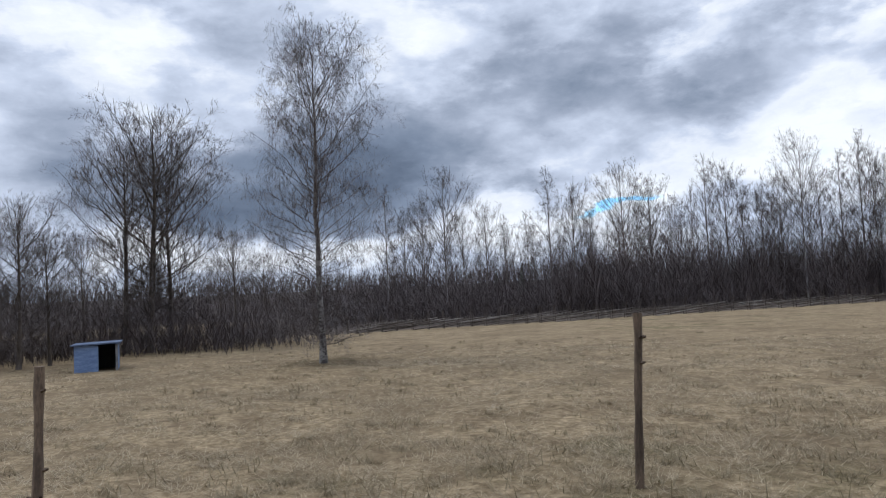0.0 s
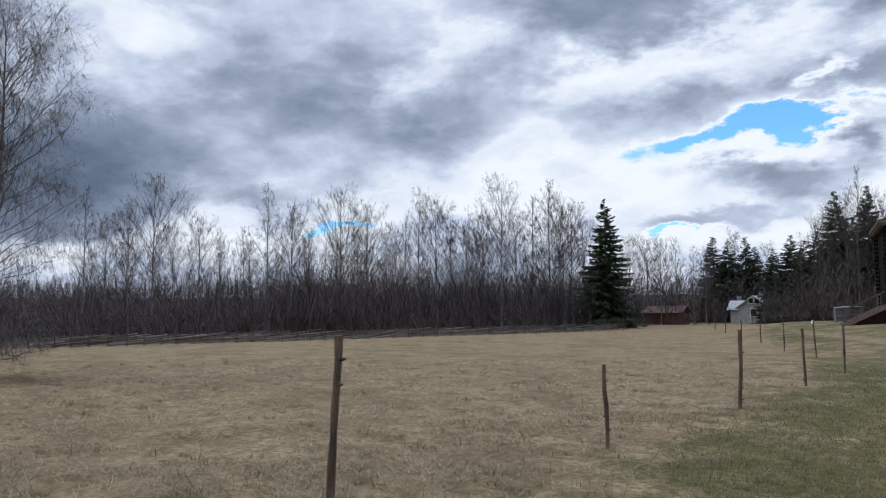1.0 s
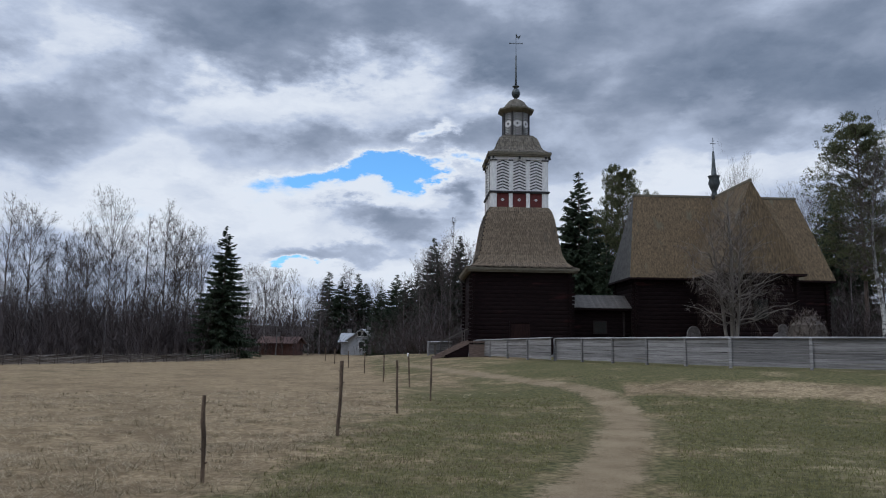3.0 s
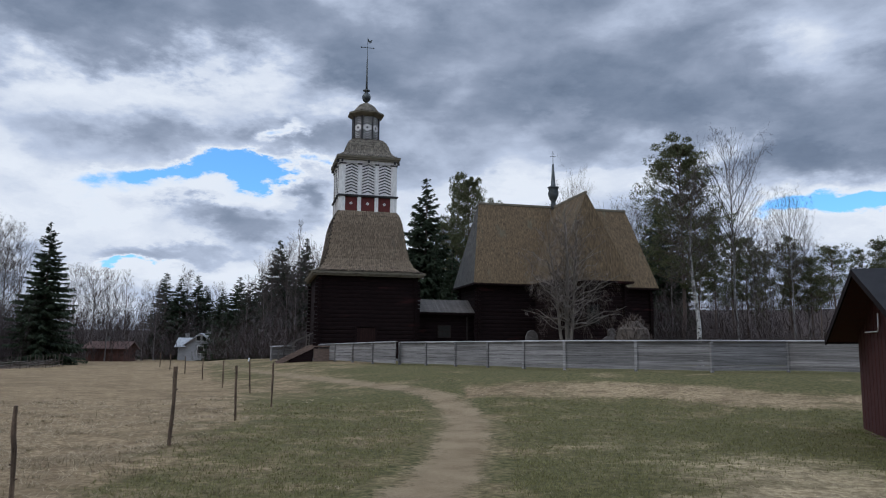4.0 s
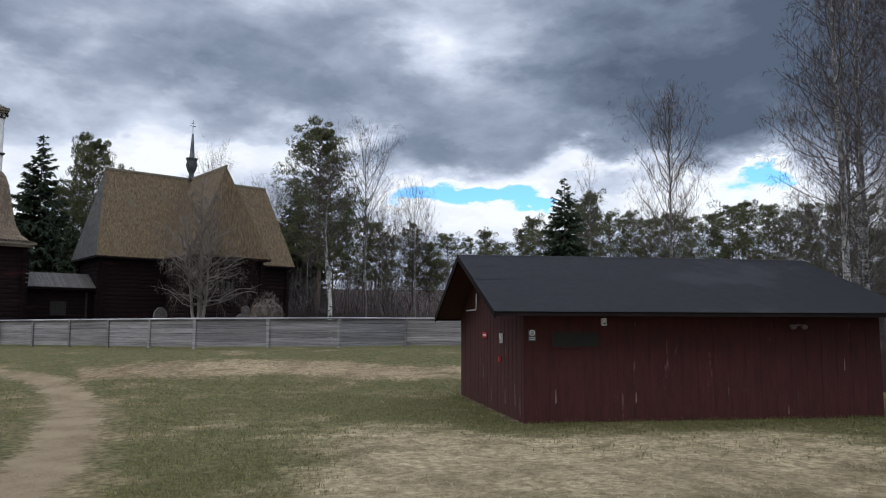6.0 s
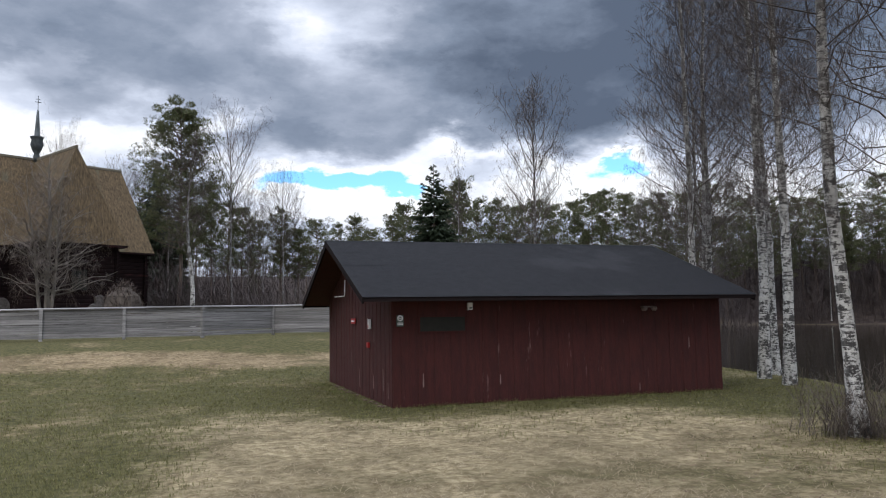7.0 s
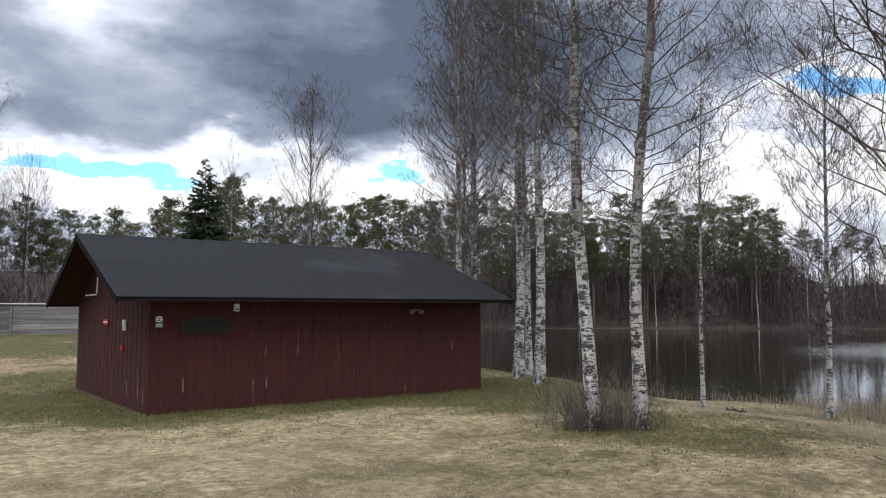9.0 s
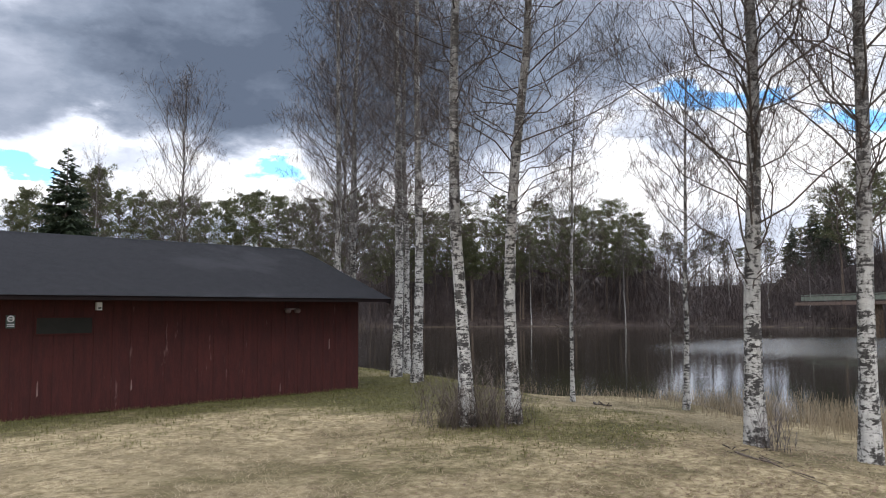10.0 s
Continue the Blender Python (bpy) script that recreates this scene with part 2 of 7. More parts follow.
def make_bark(name, white, mark, brown, height):
    """Birch bark: pale with dark cross marks, browner in the upper stem and at the foot."""
    m = bpy.data.materials.new(name)
    m.use_nodes = True
    n = Nodes(m.node_tree)
    at = n.add("ShaderNodeTexCoord").outputs["Object"]
    band = n.noise(n.vec("MULTIPLY", at, (4.0, 4.0, 13.0)), 1.7, 6.0, 0.70, 0.8)
    patch = n.noise(n.vec("MULTIPLY", at, (5.0, 5.0, 3.0)), 1.3, 6.0, 0.72)
    col = n.mix(n.smooth(n.noise(at, 14.0, 3.0), 0.35, 0.7), tuple(0.75 * c for c in white), white)
    col = n.mix(n.smooth(n.math("MULTIPLY_ADD", patch, 0.6, n.math("MULTIPLY", band, 0.6)), 0.575, 0.640), col, mark)
    col = n.mix(n.math("MULTIPLY", n.smooth(n.noise(n.vec("MULTIPLY", at, (9.0, 9.0, 1.6)), 2.0, 5.0, 0.65), 0.50, 0.68), 0.4), col, tuple(0.42 * c for c in white))
    sep = n.add("ShaderNodeSeparateXYZ")
    n.link(at, sep.inputs[0])
    high = n.smooth(n.math("MULTIPLY_ADD", patch, 3.0, sep.outputs[2]), height + 0.5, height + 7.5)
    col = n.mix(n.math("MULTIPLY", high, n.math("MULTIPLY_ADD", n.smooth(n.noise(n.vec("MULTIPLY", at, (5.0, 5.0, 1.8)), 1.1, 5.0, 0.7), 0.44, 0.58), 0.55, 0.42)), col, brown)
    b = n.add("ShaderNodeBsdfPrincipled")
    n.link(col, b.inputs["Base Color"])
    b.inputs["Roughness"].default_value = 0.8
    k = n.add("ShaderNodeBump")
    k.inputs["Strength"].default_value = 0.5
    k.inputs["Distance"].default_value = 0.02
    n.link(band, k.inputs["Height"])
    n.link(k.outputs[0], b.inputs["Normal"])
    n.link(b.outputs[0], n.add("ShaderNodeOutputMaterial").inputs[0])
    return m


def make_leaf(name, dark, light, thin=0.0):
    """Needles and twigs: each small island its own tone."""
    m = bpy.data.materials.new(name)
    m.use_nodes = True
    n = Nodes(m.node_tree)
    r = n.add("ShaderNodeNewGeometry").outputs["Random Per Island"]
    big = n.noise(n.add("ShaderNodeTexCoord").outputs["Object"], 0.8, 3.0)
    col = n.mix(n.math("MULTIPLY_ADD", big, 0.8, n.math("MULTIPLY_ADD", r, 0.6, -0.25), clamp=True), dark, light)
    b = n.add("ShaderNodeBsdfPrincipled")
    n.link(col, b.inputs["Base Color"])
    b.inputs["Roughness"].default_value = 0.7
    b.inputs["Specular IOR Level"].default_value = 0.2
    shade = b.outputs[0]
    if thin:  # light passes through
        tr = n.add("ShaderNodeBsdfTranslucent")
        n.link(col, tr.inputs[0])
        mx = n.add("ShaderNodeMixShader")
        mx.inputs[0].default_value = thin
        n.link(shade, mx.inputs[1])
        n.link(tr.outputs[0], mx.inputs[2])
        shade = mx.outputs[0]
    n.link(shade, n.add("ShaderNodeOutputMaterial").inputs[0])
    return m


def make_water():
    m = bpy.data.materials.new("lake_water")
    m.use_nodes = True
    n = Nodes(m.node_tree)
    at = n.add("ShaderNodeTexCoord").outputs["Object"]
    b = n.add("ShaderNodeBsdfPrincipled")
    b.inputs["Base Color"].default_value = (0.016, 0.014, 0.009, 1)
    out = n.vec("MULTIPLY", n.vec("SUBTRACT", at, (52.0, 4.5, 0.0)), (1 / 17, 1 / 13, 0.0))
    wind = n.smooth(n.math("ADD", n.vec("LENGTH", out), n.math("MULTIPLY_ADD", n.noise(n.vec("MULTIPLY", at, (0.10, 0.03, 1.0)), 1.0, 3.0), 0.5, -0.25)), 1.15, 0.55)
    n.link(n.math("MULTIPLY_ADD", wind, 0.18, 0.06), b.inputs["Roughness"])
    b.inputs["IOR"].default_value = 1.33
    k = n.add("ShaderNodeBump")
    k.inputs["Strength"].default_value = 0.09
    k.inputs["Distance"].default_value = 0.05
    n.link(n.noise(n.vec("MULTIPLY", at, (1.0, 1.0, 1.0)), 1.1, 4.0), k.inputs["Height"])
    n.link(k.outputs[0], b.inputs["Normal"])
    n.link(b.outputs[0], n.add("ShaderNodeOutputMaterial").inputs[0])
    return m


MEADOW = make_ground_material()
WATER = make_water()
BIRCH = make_bark("birch_bark", (0.54, 0.525, 0.49), (0.030, 0.027, 0.025), (0.105, 0.096, 0.088), 1.6)
BIRCH_LOW = make_bark("young_birch_bark", (0.30, 0.28, 0.26), (0.05, 0.04, 0.038), (0.10, 0.075, 0.065), 1.5)
TWIG = make_leaf("bare_twigs", (0.066, 0.056, 0.054), (0.170, 0.144, 0.135))
TWIG_WOOD = make_leaf("woodland_twigs", (0.050, 0.041, 0.040), (0.122, 0.101, 0.095))
TWIG_FAR = make_leaf("bare_thicket", (0.042, 0.032, 0.0300), (0.085, 0.065, 0.060))
LIME_TWIG = make_leaf("pale_limbs_and_twigs", (0.070, 0.054, 0.045), (0.168, 0.136, 0.115))
SPRUCE = make_leaf("spruce_needles", (0.020, 0.031, 0.019), (0.060, 0.079, 0.043), 0.35)
PINE = make_leaf("pine_needles", (0.036, 0.043, 0.020), (0.165, 0.172, 0.084), 0.38)
PINE_BARK = surface("pine_bark", (0.065, 0.050, 0.041), (0.15, 0.112, 0.086), 4.0, 0.9, 0.6, (2, 2, 0.6))
DARK_BARK = surface("dark_bark", (0.05, 0.04, 0.033), (0.13, 0.105, 0.085), 4.0, 0.9, 0.6, (2, 2, 0.5))
LIME_BARK = surface("brown_grey_bark", (0.095, 0.082, 0.070), (0.235, 0.205, 0.175), 4.0, 0.9, 0.5, (2, 2, 0.5))
LITTER = make_leaf("dry_fallen_leaves", (0.075, 0.048, 0.032), (0.26, 0.175, 0.115), 0.2)
TUSSOCK = make_leaf("brown_tussock_grass", (0.10, 0.078, 0.045), (0.27, 0.215, 0.13), 0.3)
GREY_BARK = surface("pale_grey_bark", (0.16, 0.14, 0.12), (0.34, 0.31, 0.27), 4.0, 0.9, 0.5, (2, 2, 0.5))
DULL_WOOD = surface("dark_weathered_boards", (0.050, 0.043, 0.037), (0.105, 0.092, 0.080), 2.2, 0.85, 0.35, (0.9, 6, 9), vary=0.2)
DARK_WOOD = surface("nearly_black_boards", (0.016, 0.012, 0.011), (0.036, 0.028, 0.025), 3.0, 0.85, 0.3, (1, 1, 4), vary=0.15, spec=0.1)
GREY_WOOD = surface("weathered_grey_boards", (0.112, 0.106, 0.101), (0.270, 0.258, 0.248), 2.0, 0.85, 0.35, (0.35, 0.35, 14), (0.12, 0.112, 0.104), 0.58, 1.2, vary=0.26)
POST_WOOD = surface("old_post_wood", (0.055, 0.038, 0.026), (0.165, 0.115, 0.078), 5.0, 0.9, 0.6, (2, 2, 0.5), (0.24, 0.19, 0.15), 0.62, 2.0, vary=0.2)
RED_BOARD = surface("dark_red_boards", (0.036, 0.0084, 0.0073), (0.061, 0.0145, 0.0121), 2.5, 0.8, 0.3, (5, 5, 0.8), (0.15, 0.085, 0.078), 0.64, 1.5, vary=0.05)
WORN_WOOD = surface("bare_worn_wood", (0.13, 0.075, 0.068), (0.22, 0.15, 0.135), 6.0, 0.85, 0.2, (5, 5, 1), vary=0.1)
# near-black: the dimness along the roof edge is put into the board colour
DARK_FASCIA = surface("eave_shade_fascia", (0.010, 0.008, 0.008), (0.018, 0.012, 0.012), 3.0, 0.85, 0.2, (1, 1, 4), vary=0.05, spec=0.06)
FELT = surface("roofing_felt", (0.0165, 0.0165, 0.0180), (0.0235, 0.0235, 0.0255), 6.0, 0.9, 0.2, worn=(0.028, 0.028, 0.0305), worn_at=0.56, worn_scale=0.35, fine=160, vary=0.0, spec=0.05)
TARRED = surface("tarred_log_wall", (0.007, 0.0045, 0.0045), (0.016, 0.009, 0.0088), 2.0, 0.85, 0.3, (1, 1, 5), (0.032, 0.013, 0.0125), 0.60, 0.4, vary=0.1, spec=0.06)
SHINGLE = surface("tarred_shingles", (0.108, 0.080, 0.052), (0.196, 0.150, 0.102), 3.0, 0.8, 0.3, (5, 5, 1.5), (0.11, 0.09, 0.064), 0.60, 0.3, vary=0.0, island=0.24)
SHEATH = surface("dark_roof_sheathing", (0.020, 0.016, 0.013), (0.04, 0.032, 0.026), 3.0, 0.9, 0.2, vary=0.0, spec=0.1)
SHINGLE_GREY = surface("grey_shingles", (0.080, 0.069, 0.054), (0.19, 0.165, 0.127), 3.0, 0.8, 0.3, (3, 3, 0.8), vary=0.0, island=0.35)
DARK_SHINGLE = surface("dark_grey_shingles", (0.05, 0.047, 0.043), (0.11, 0.105, 0.095), 3.0, 0.85, 0.3, (3, 3, 0.8), vary=0.0, island=0.3)
LONG_SHINGLE = surface("brown_long_shingles", (0.062, 0.042, 0.022), (0.152, 0.107, 0.058), 2.2, 0.85, 0.35, (5, 5, 0.35), (0.105, 0.090, 0.056), 0.58, 0.25, vary=0.0, island=0.20)
WHITE = surface("old_white_paint", (0.56, 0.55, 0.53), (0.76, 0.75, 0.72), 3.0, 0.7, 0.15, (3, 3, 0.8), (0.42, 0.40, 0.37), 0.66, 1.0, vary=0.06)
BLACK = surface("black_paint", (0.022, 0.021, 0.022), (0.05, 0.048, 0.048), 3.0, 0.7, 0.1, vary=0.05)
RED_PANEL = surface("dark_red_paint", (0.085, 0.018, 0.016), (0.14, 0.030, 0.026), 3.0, 0.7, 0.15, (2, 2, 1), vary=0.05)
TRIM = surface("olive_trim_boards", (0.100, 0.088, 0.062), (0.19, 0.168, 0.122), 3.0, 0.8, 0.2, (1, 1, 3), vary=0.06)
IRON = surface("dark_iron", (0.045, 0.052, 0.052), (0.09, 0.10, 0.10), 6.0, 0.55, 0.1, metal=0.5, vary=0.0)
STONE = surface("grey_granite", (0.10, 0.095, 0.09), (0.23, 0.22, 0.21), 6.0, 0.85, 0.4, vary=0.15)
OLD_STONE = surface("dark_lichened_stone", (0.045, 0.038, 0.034), (0.115, 0.102, 0.094), 6.0, 0.9, 0.4, worn=(0.16, 0.15, 0.135), worn_at=0.6, worn_scale=2.5, vary=0.3)
HEDGE = make_leaf("brown_hedge_twigs", (0.050, 0.036, 0.029), (0.125, 0.092, 0.075))
DARK_SHEET = surface("dark_blue_sheet", (0.05, 0.07, 0.12), (0.09, 0.12, 0.18), 2.0, 0.6, 0.1, vary=0.0)
BLUE_SHEET = surface("faded_blue_panels", (0.10, 0.15, 0.26), (0.17, 0.24, 0.38), 2.0, 0.6, 0.1, (1, 1, 4), vary=0.05)
HOUSE_WALL = surface("pale_grey_house_boards", (0.27, 0.27, 0.27), (0.38, 0.38, 0.38), 3.0, 0.8, 0.15, (1, 1, 4), vary=0.05)
HOUSE_ROOF = surface("light_sheet_roof", (0.27, 0.28, 0.285), (0.37, 0.38, 0.385), 2.0, 0.6, 0.1, vary=0.05)
BROWN_HUT = surface("brown_hut_boards", (0.10, 0.07, 0.055), (0.17, 0.12, 0.095), 3.0, 0.85, 0.2, (1, 1, 4), vary=0.05)
REED = make_leaf("dry_reeds", (0.16, 0.125, 0.08), (0.42, 0.34, 0.23), 0.3)
LAWN = make_leaf("green_lawn_blades", (0.095, 0.090, 0.034), (0.235, 0.215, 0.095), 0.45)
FRESH = make_leaf("fresh_tufts", (0.075, 0.085, 0.026), (0.22, 0.22, 0.085), 0.45)
GRASS = make_leaf("dry_grass", (0.235, 0.185, 0.118), (0.42, 0.343, 0.228), 0.4)
SIGN_WHITE = surface("sign_white", (0.62, 0.62, 0.62), (0.74, 0.74, 0.74), 8.0, 0.5, 0.0, vary=0.0)
SIGN_RED = surface("sign_red", (0.30, 0.022, 0.022), (0.38, 0.032, 0.03), 8.0, 0.5, 0.0, vary=0.0)
SIGN_DARK = surface("sign_dark", (0.05, 0.07, 0.06), (0.08, 0.11, 0.09), 8.0, 0.5, 0.0, vary=0.0)
GLASS_DARK = surface("dark_window_glass", (0.022, 0.022, 0.019), (0.030, 0.029, 0.025), 1.5, 0.6, 0.0, vary=0.0, spec=0.08)

# ---- mesh building ----
class Mesh:
    """Collects corners and faces of one mesh."""

    def __init__(self):
        self.v, self.f, self.count, self.slots, self.slot = [], [], 0, [], 0

    def add(self, verts, faces):
        verts = np.asarray(verts, float)
        self.v.append(verts)
        self.f.extend([tuple(int(i) + self.count for i in face) for face in faces])
        self.count += len(verts)
        self.slots += [self.slot] * len(faces)
        return self

    def box(self, c, s, m=None):
        x, y, z = s[0] / 2, s[1] / 2, s[2] / 2
        p = [Vector((a * x, b * y, d * z)) for d in (-1, 1) for a, b in ((-1, -1), (1, -1), (1, 1), (-1, 1))]
        p = [(m @ q if m else q) + Vector(c) for q in p]
        return self.add(p, [(3, 2, 1, 0), (4, 5, 6, 7), (0, 1, 5, 4), (1, 2, 6, 5), (2, 3, 7, 6), (3, 0, 4, 7)])

    def beam(self, a, b, wide, high, up=(0, 0, 1)):
        """A board from a to b, wide across and high along up."""
        a, b, up = Vector(a), Vector(b), Vector(up)
        d = (b - a).normalized()
        s = d.cross(up).normalized()
        u = s.cross(d)
        p = [q + s * (i * wide / 2) + u * (j * high / 2) for q in (a, b) for i, j in ((-1, -1), (1, -1), (1, 1), (-1, 1))]
        return self.add(p, [(0, 1, 2, 3), (7, 6, 5, 4), (4, 5, 1, 0), (5, 6, 2, 1), (6, 7, 3, 2), (7, 4, 0, 3)])

    def tubes(self, pts, radii, sides=3):
        """Many bent tapering rods at once: pts (n, k, 3), radii (n, k)."""
        pts, radii = np.asarray(pts, float), np.asarray(radii, float)
        n, k, _ = pts.shape
        flat = sides == 2  # twigs thinner than the eye can resolve: a narrow band
        d = np.gradient(pts, axis=1)
        d /= np.linalg.norm(d, axis=2, keepdims=True) + 1e-9
        ref = np.where(np.abs(d[..., 2:3]) > 0.9, np.array([1.0, 0, 0]), np.array([0, 0, 1.0]))
        s = np.cross(d, ref)
        s /= np.linalg.norm(s, axis=2, keepdims=True) + 1e-9
        u = np.cross(s, d)
        a = np.arange(sides) * 2 * np.pi / sides
        ring = pts[:, :, None] + radii[:, :, None, None] * (s[:, :, None] * np.cos(a)[None, None, :, None] + u[:, :, None] * np.sin(a)[None, None, :, None])
        if flat and k == 2:  # the finest twigs end in a point
            tri = np.stack([pts[:, 0] + s[:, 0] * radii[:, :1] * 1.4, pts[:, 1], pts[:, 0] - s[:, 0] * radii[:, :1] * 1.4], 1)
            return self.quads(tri)
        i = np.arange(n)[:, None, None] * k * sides + np.arange(k - 1)[None, :, None] * sides
        j = np.arange(1 if flat else sides)[None, None, :]
        j2 = (j + 1) % sides
        f = np.stack([i + j, i + j2, i + j2 + sides, i + j + sides], -1).reshape(-1, 4)
        return self.add(ring.reshape(-1, 3), f.tolist())

    def rings(self, outline, sides, phase=0.0, centre=(0, 0), cap=True):
        """A lathe of few sides: outline rows (radius, z)."""
        v = [(centre[0] + r * math.cos(phase + 2 * math.pi * j / sides), centre[1] + r * math.sin(phase + 2 * math.pi * j / sides), z) for r, z in outline for j in range(sides)]
        f = [(i * sides + j, i * sides + (j + 1) % sides, (i + 1) * sides + (j + 1) % sides, (i + 1) * sides + j) for i in range(len(outline) - 1) for j in range(sides)]
        if cap:
            f += [tuple(range(sides))[::-1], tuple(range((len(outline) - 1) * sides, len(outline) * sides))]
        return self.add(v, f)

    def quads(self, q):
        q = np.asarray(q, float)
        return self.add(q.reshape(-1, 3), np.arange(q.shape[0] * q.shape[1]).reshape(-1, q.shape[1]).tolist())

    def data(self, name, material, smooth=False):
        me = bpy.data.meshes.new(name)
        me.from_pydata(np.concatenate(self.v).tolist(), [], self.f)
        for one in material if isinstance(material, tuple) else (material,):
            me.materials.append(one)
        if any(self.slots):
            me.polygons.foreach_set("material_index", self.slots)
        if smooth:
            me.shade_smooth()
        return me


def part(name, mesh, material, parent, label="", smooth=False, kind=""):
    ob = new(name, mesh if isinstance(mesh, bpy.types.Mesh) else mesh.data(name, material, smooth))
    ob.parent = parent
    return tagged(ob, label, kind=kind)


def thing(name, m, label, category, group="", kind=""):
    """An Empty at the base of a thing; its parts are built in its own axes."""
    ob = new(name)
    ob.empty_display_size = 0.3
    ob.matrix_world = m
    return tagged(ob, label, category, group, kind)


def lerp(a, b, f):
    return a + (b - a) * f


# ---- the lie of the land ----
def step(lo, hi, x):
    t = np.clip((x - lo) / (hi - lo), 0, 1)
    return t * t * (3 - 2 * t)


WATER_Z = -0.45
SHORE_AZ = (15, 30, 45, 53, 58, 64.2, 72, 79, 86, 100, 130)
SHORE_NEAR = (260, 62, 34, 27, 23, 19.9, 18.2, 15.6, 14.2, 13.0, 13.0)
SHORE_FAR = (262, 180, 125, 114, 112, 112, 111, 106, 92, 78, 70)


def land(x, y):
    """Height of the ground: level meadow, the churchyard's rise, the lake's bed, and low hills far off."""
    x, y = np.asarray(x, float), np.asarray(y, float)
    d = np.hypot(x, y)
    az = np.degrees(np.arctan2(x, y))
    # the churchyard stands on a gentle rise behind its fence
    side = np.minimum((x + 13.3) * 0.761 + (y - 48.7) * 0.649, y - 30.3)
    rise = 0.88 * step(-12, 0, side) * step(-40, -18, x) * (1 - step(60, 120, d)) * (1 - step(14, 40, x))
    near = np.interp(az, SHORE_AZ, SHORE_NEAR, left=9000, right=9000)
    far = np.interp(az, SHORE_AZ, SHORE_FAR, left=9000, right=9000)
    bed = -np.minimum(step(-7, 0.0, d - near), 1 - step(0, 5, d - far)) * 0.45 - np.minimum(step(0, 6, d - near), 1 - step(-6, 0, d - far)) * 1.2
    hills = 14 * step(250, 1200, d)
    # rises added in place of dense trees: beyond the meadow, behind the yard, past the lake
    hills += 5.2 * step(118, 165, d) * (1 - step(-16, -6, az)) + 9.5 * step(108, 150, d) * step(-6, 6, az) * (1 - step(45, 60, az)) + step(0, 26, d - far - 1) * step(45, 60, az) * np.interp(az, (60, 70, 74, 82, 86), (10.0, 9.0, 5.8, 6.2, 9.5))
    lumps = 0.05 * np.sin(x * 0.9 + 1.3 * np.sin(y * 0.31)) * np.sin(y * 0.7 + 0.6 * np.sin(x * 0.43)) * step(5, 12, d) * (1 - step(22, 29, d)) * step(4.8, 8.5, np.hypot(x - 9.9, y - 14.5))
    return rise + bed + hills + lumps


def land_z(x, y):
    return float(land(x, y))


def spot(az, d):
    """The ground point at an azimuth and a distance from the turning point."""
    x, y = d * math.sin(radians(az)), d * math.cos(radians(az))
    return Vector((x, y, land_z(x, y)))


PATH = ((-2.2, -4), (-1.6, 2), (-1.15, 9), (-1.15, 14), (-1.7, 20), (-3.2, 24.8), (-6.1, 29.2), (-11.0, 35.8), (-17.2, 44.5), (-26, 60), (-40, 80))


def along(points, n):
    """Points spaced evenly on a smooth line through the given ones."""
    p = np.array(points, float)
    t = np.linspace(0, len(p) - 1, n)
    i = np.clip(t.astype(int), 0, len(p) - 2)
    f = (t - i)[:, None]
    a, b, c, d = p[np.maximum(i - 1, 0)], p[i], p[i + 1], p[np.minimum(i + 2, len(p) - 1)]
    return 0.5 * ((2 * b) + (c - a) * f + (2 * a - 5 * b + 4 * c - d) * f ** 2 + (3 * b - a - 3 * c + d) * f ** 3)


PATH_LINE = along(PATH, 160)


def near_line(x, y, line):
    """Distance from each point to a line of points."""
    out = np.full(x.shape, 1e9)
    for px, py in line:
        out = np.minimum(out, np.hypot(x - px, y - py))
    return out


# the pole fence that bounds the meadow: azimuth and distance
MEADOW_AZ = (-82, -74, -66, -58, -50, -42, -36, -32.5)
MEADOW_END = (46, 44, 45, 47, 51, 57, 63, 69)


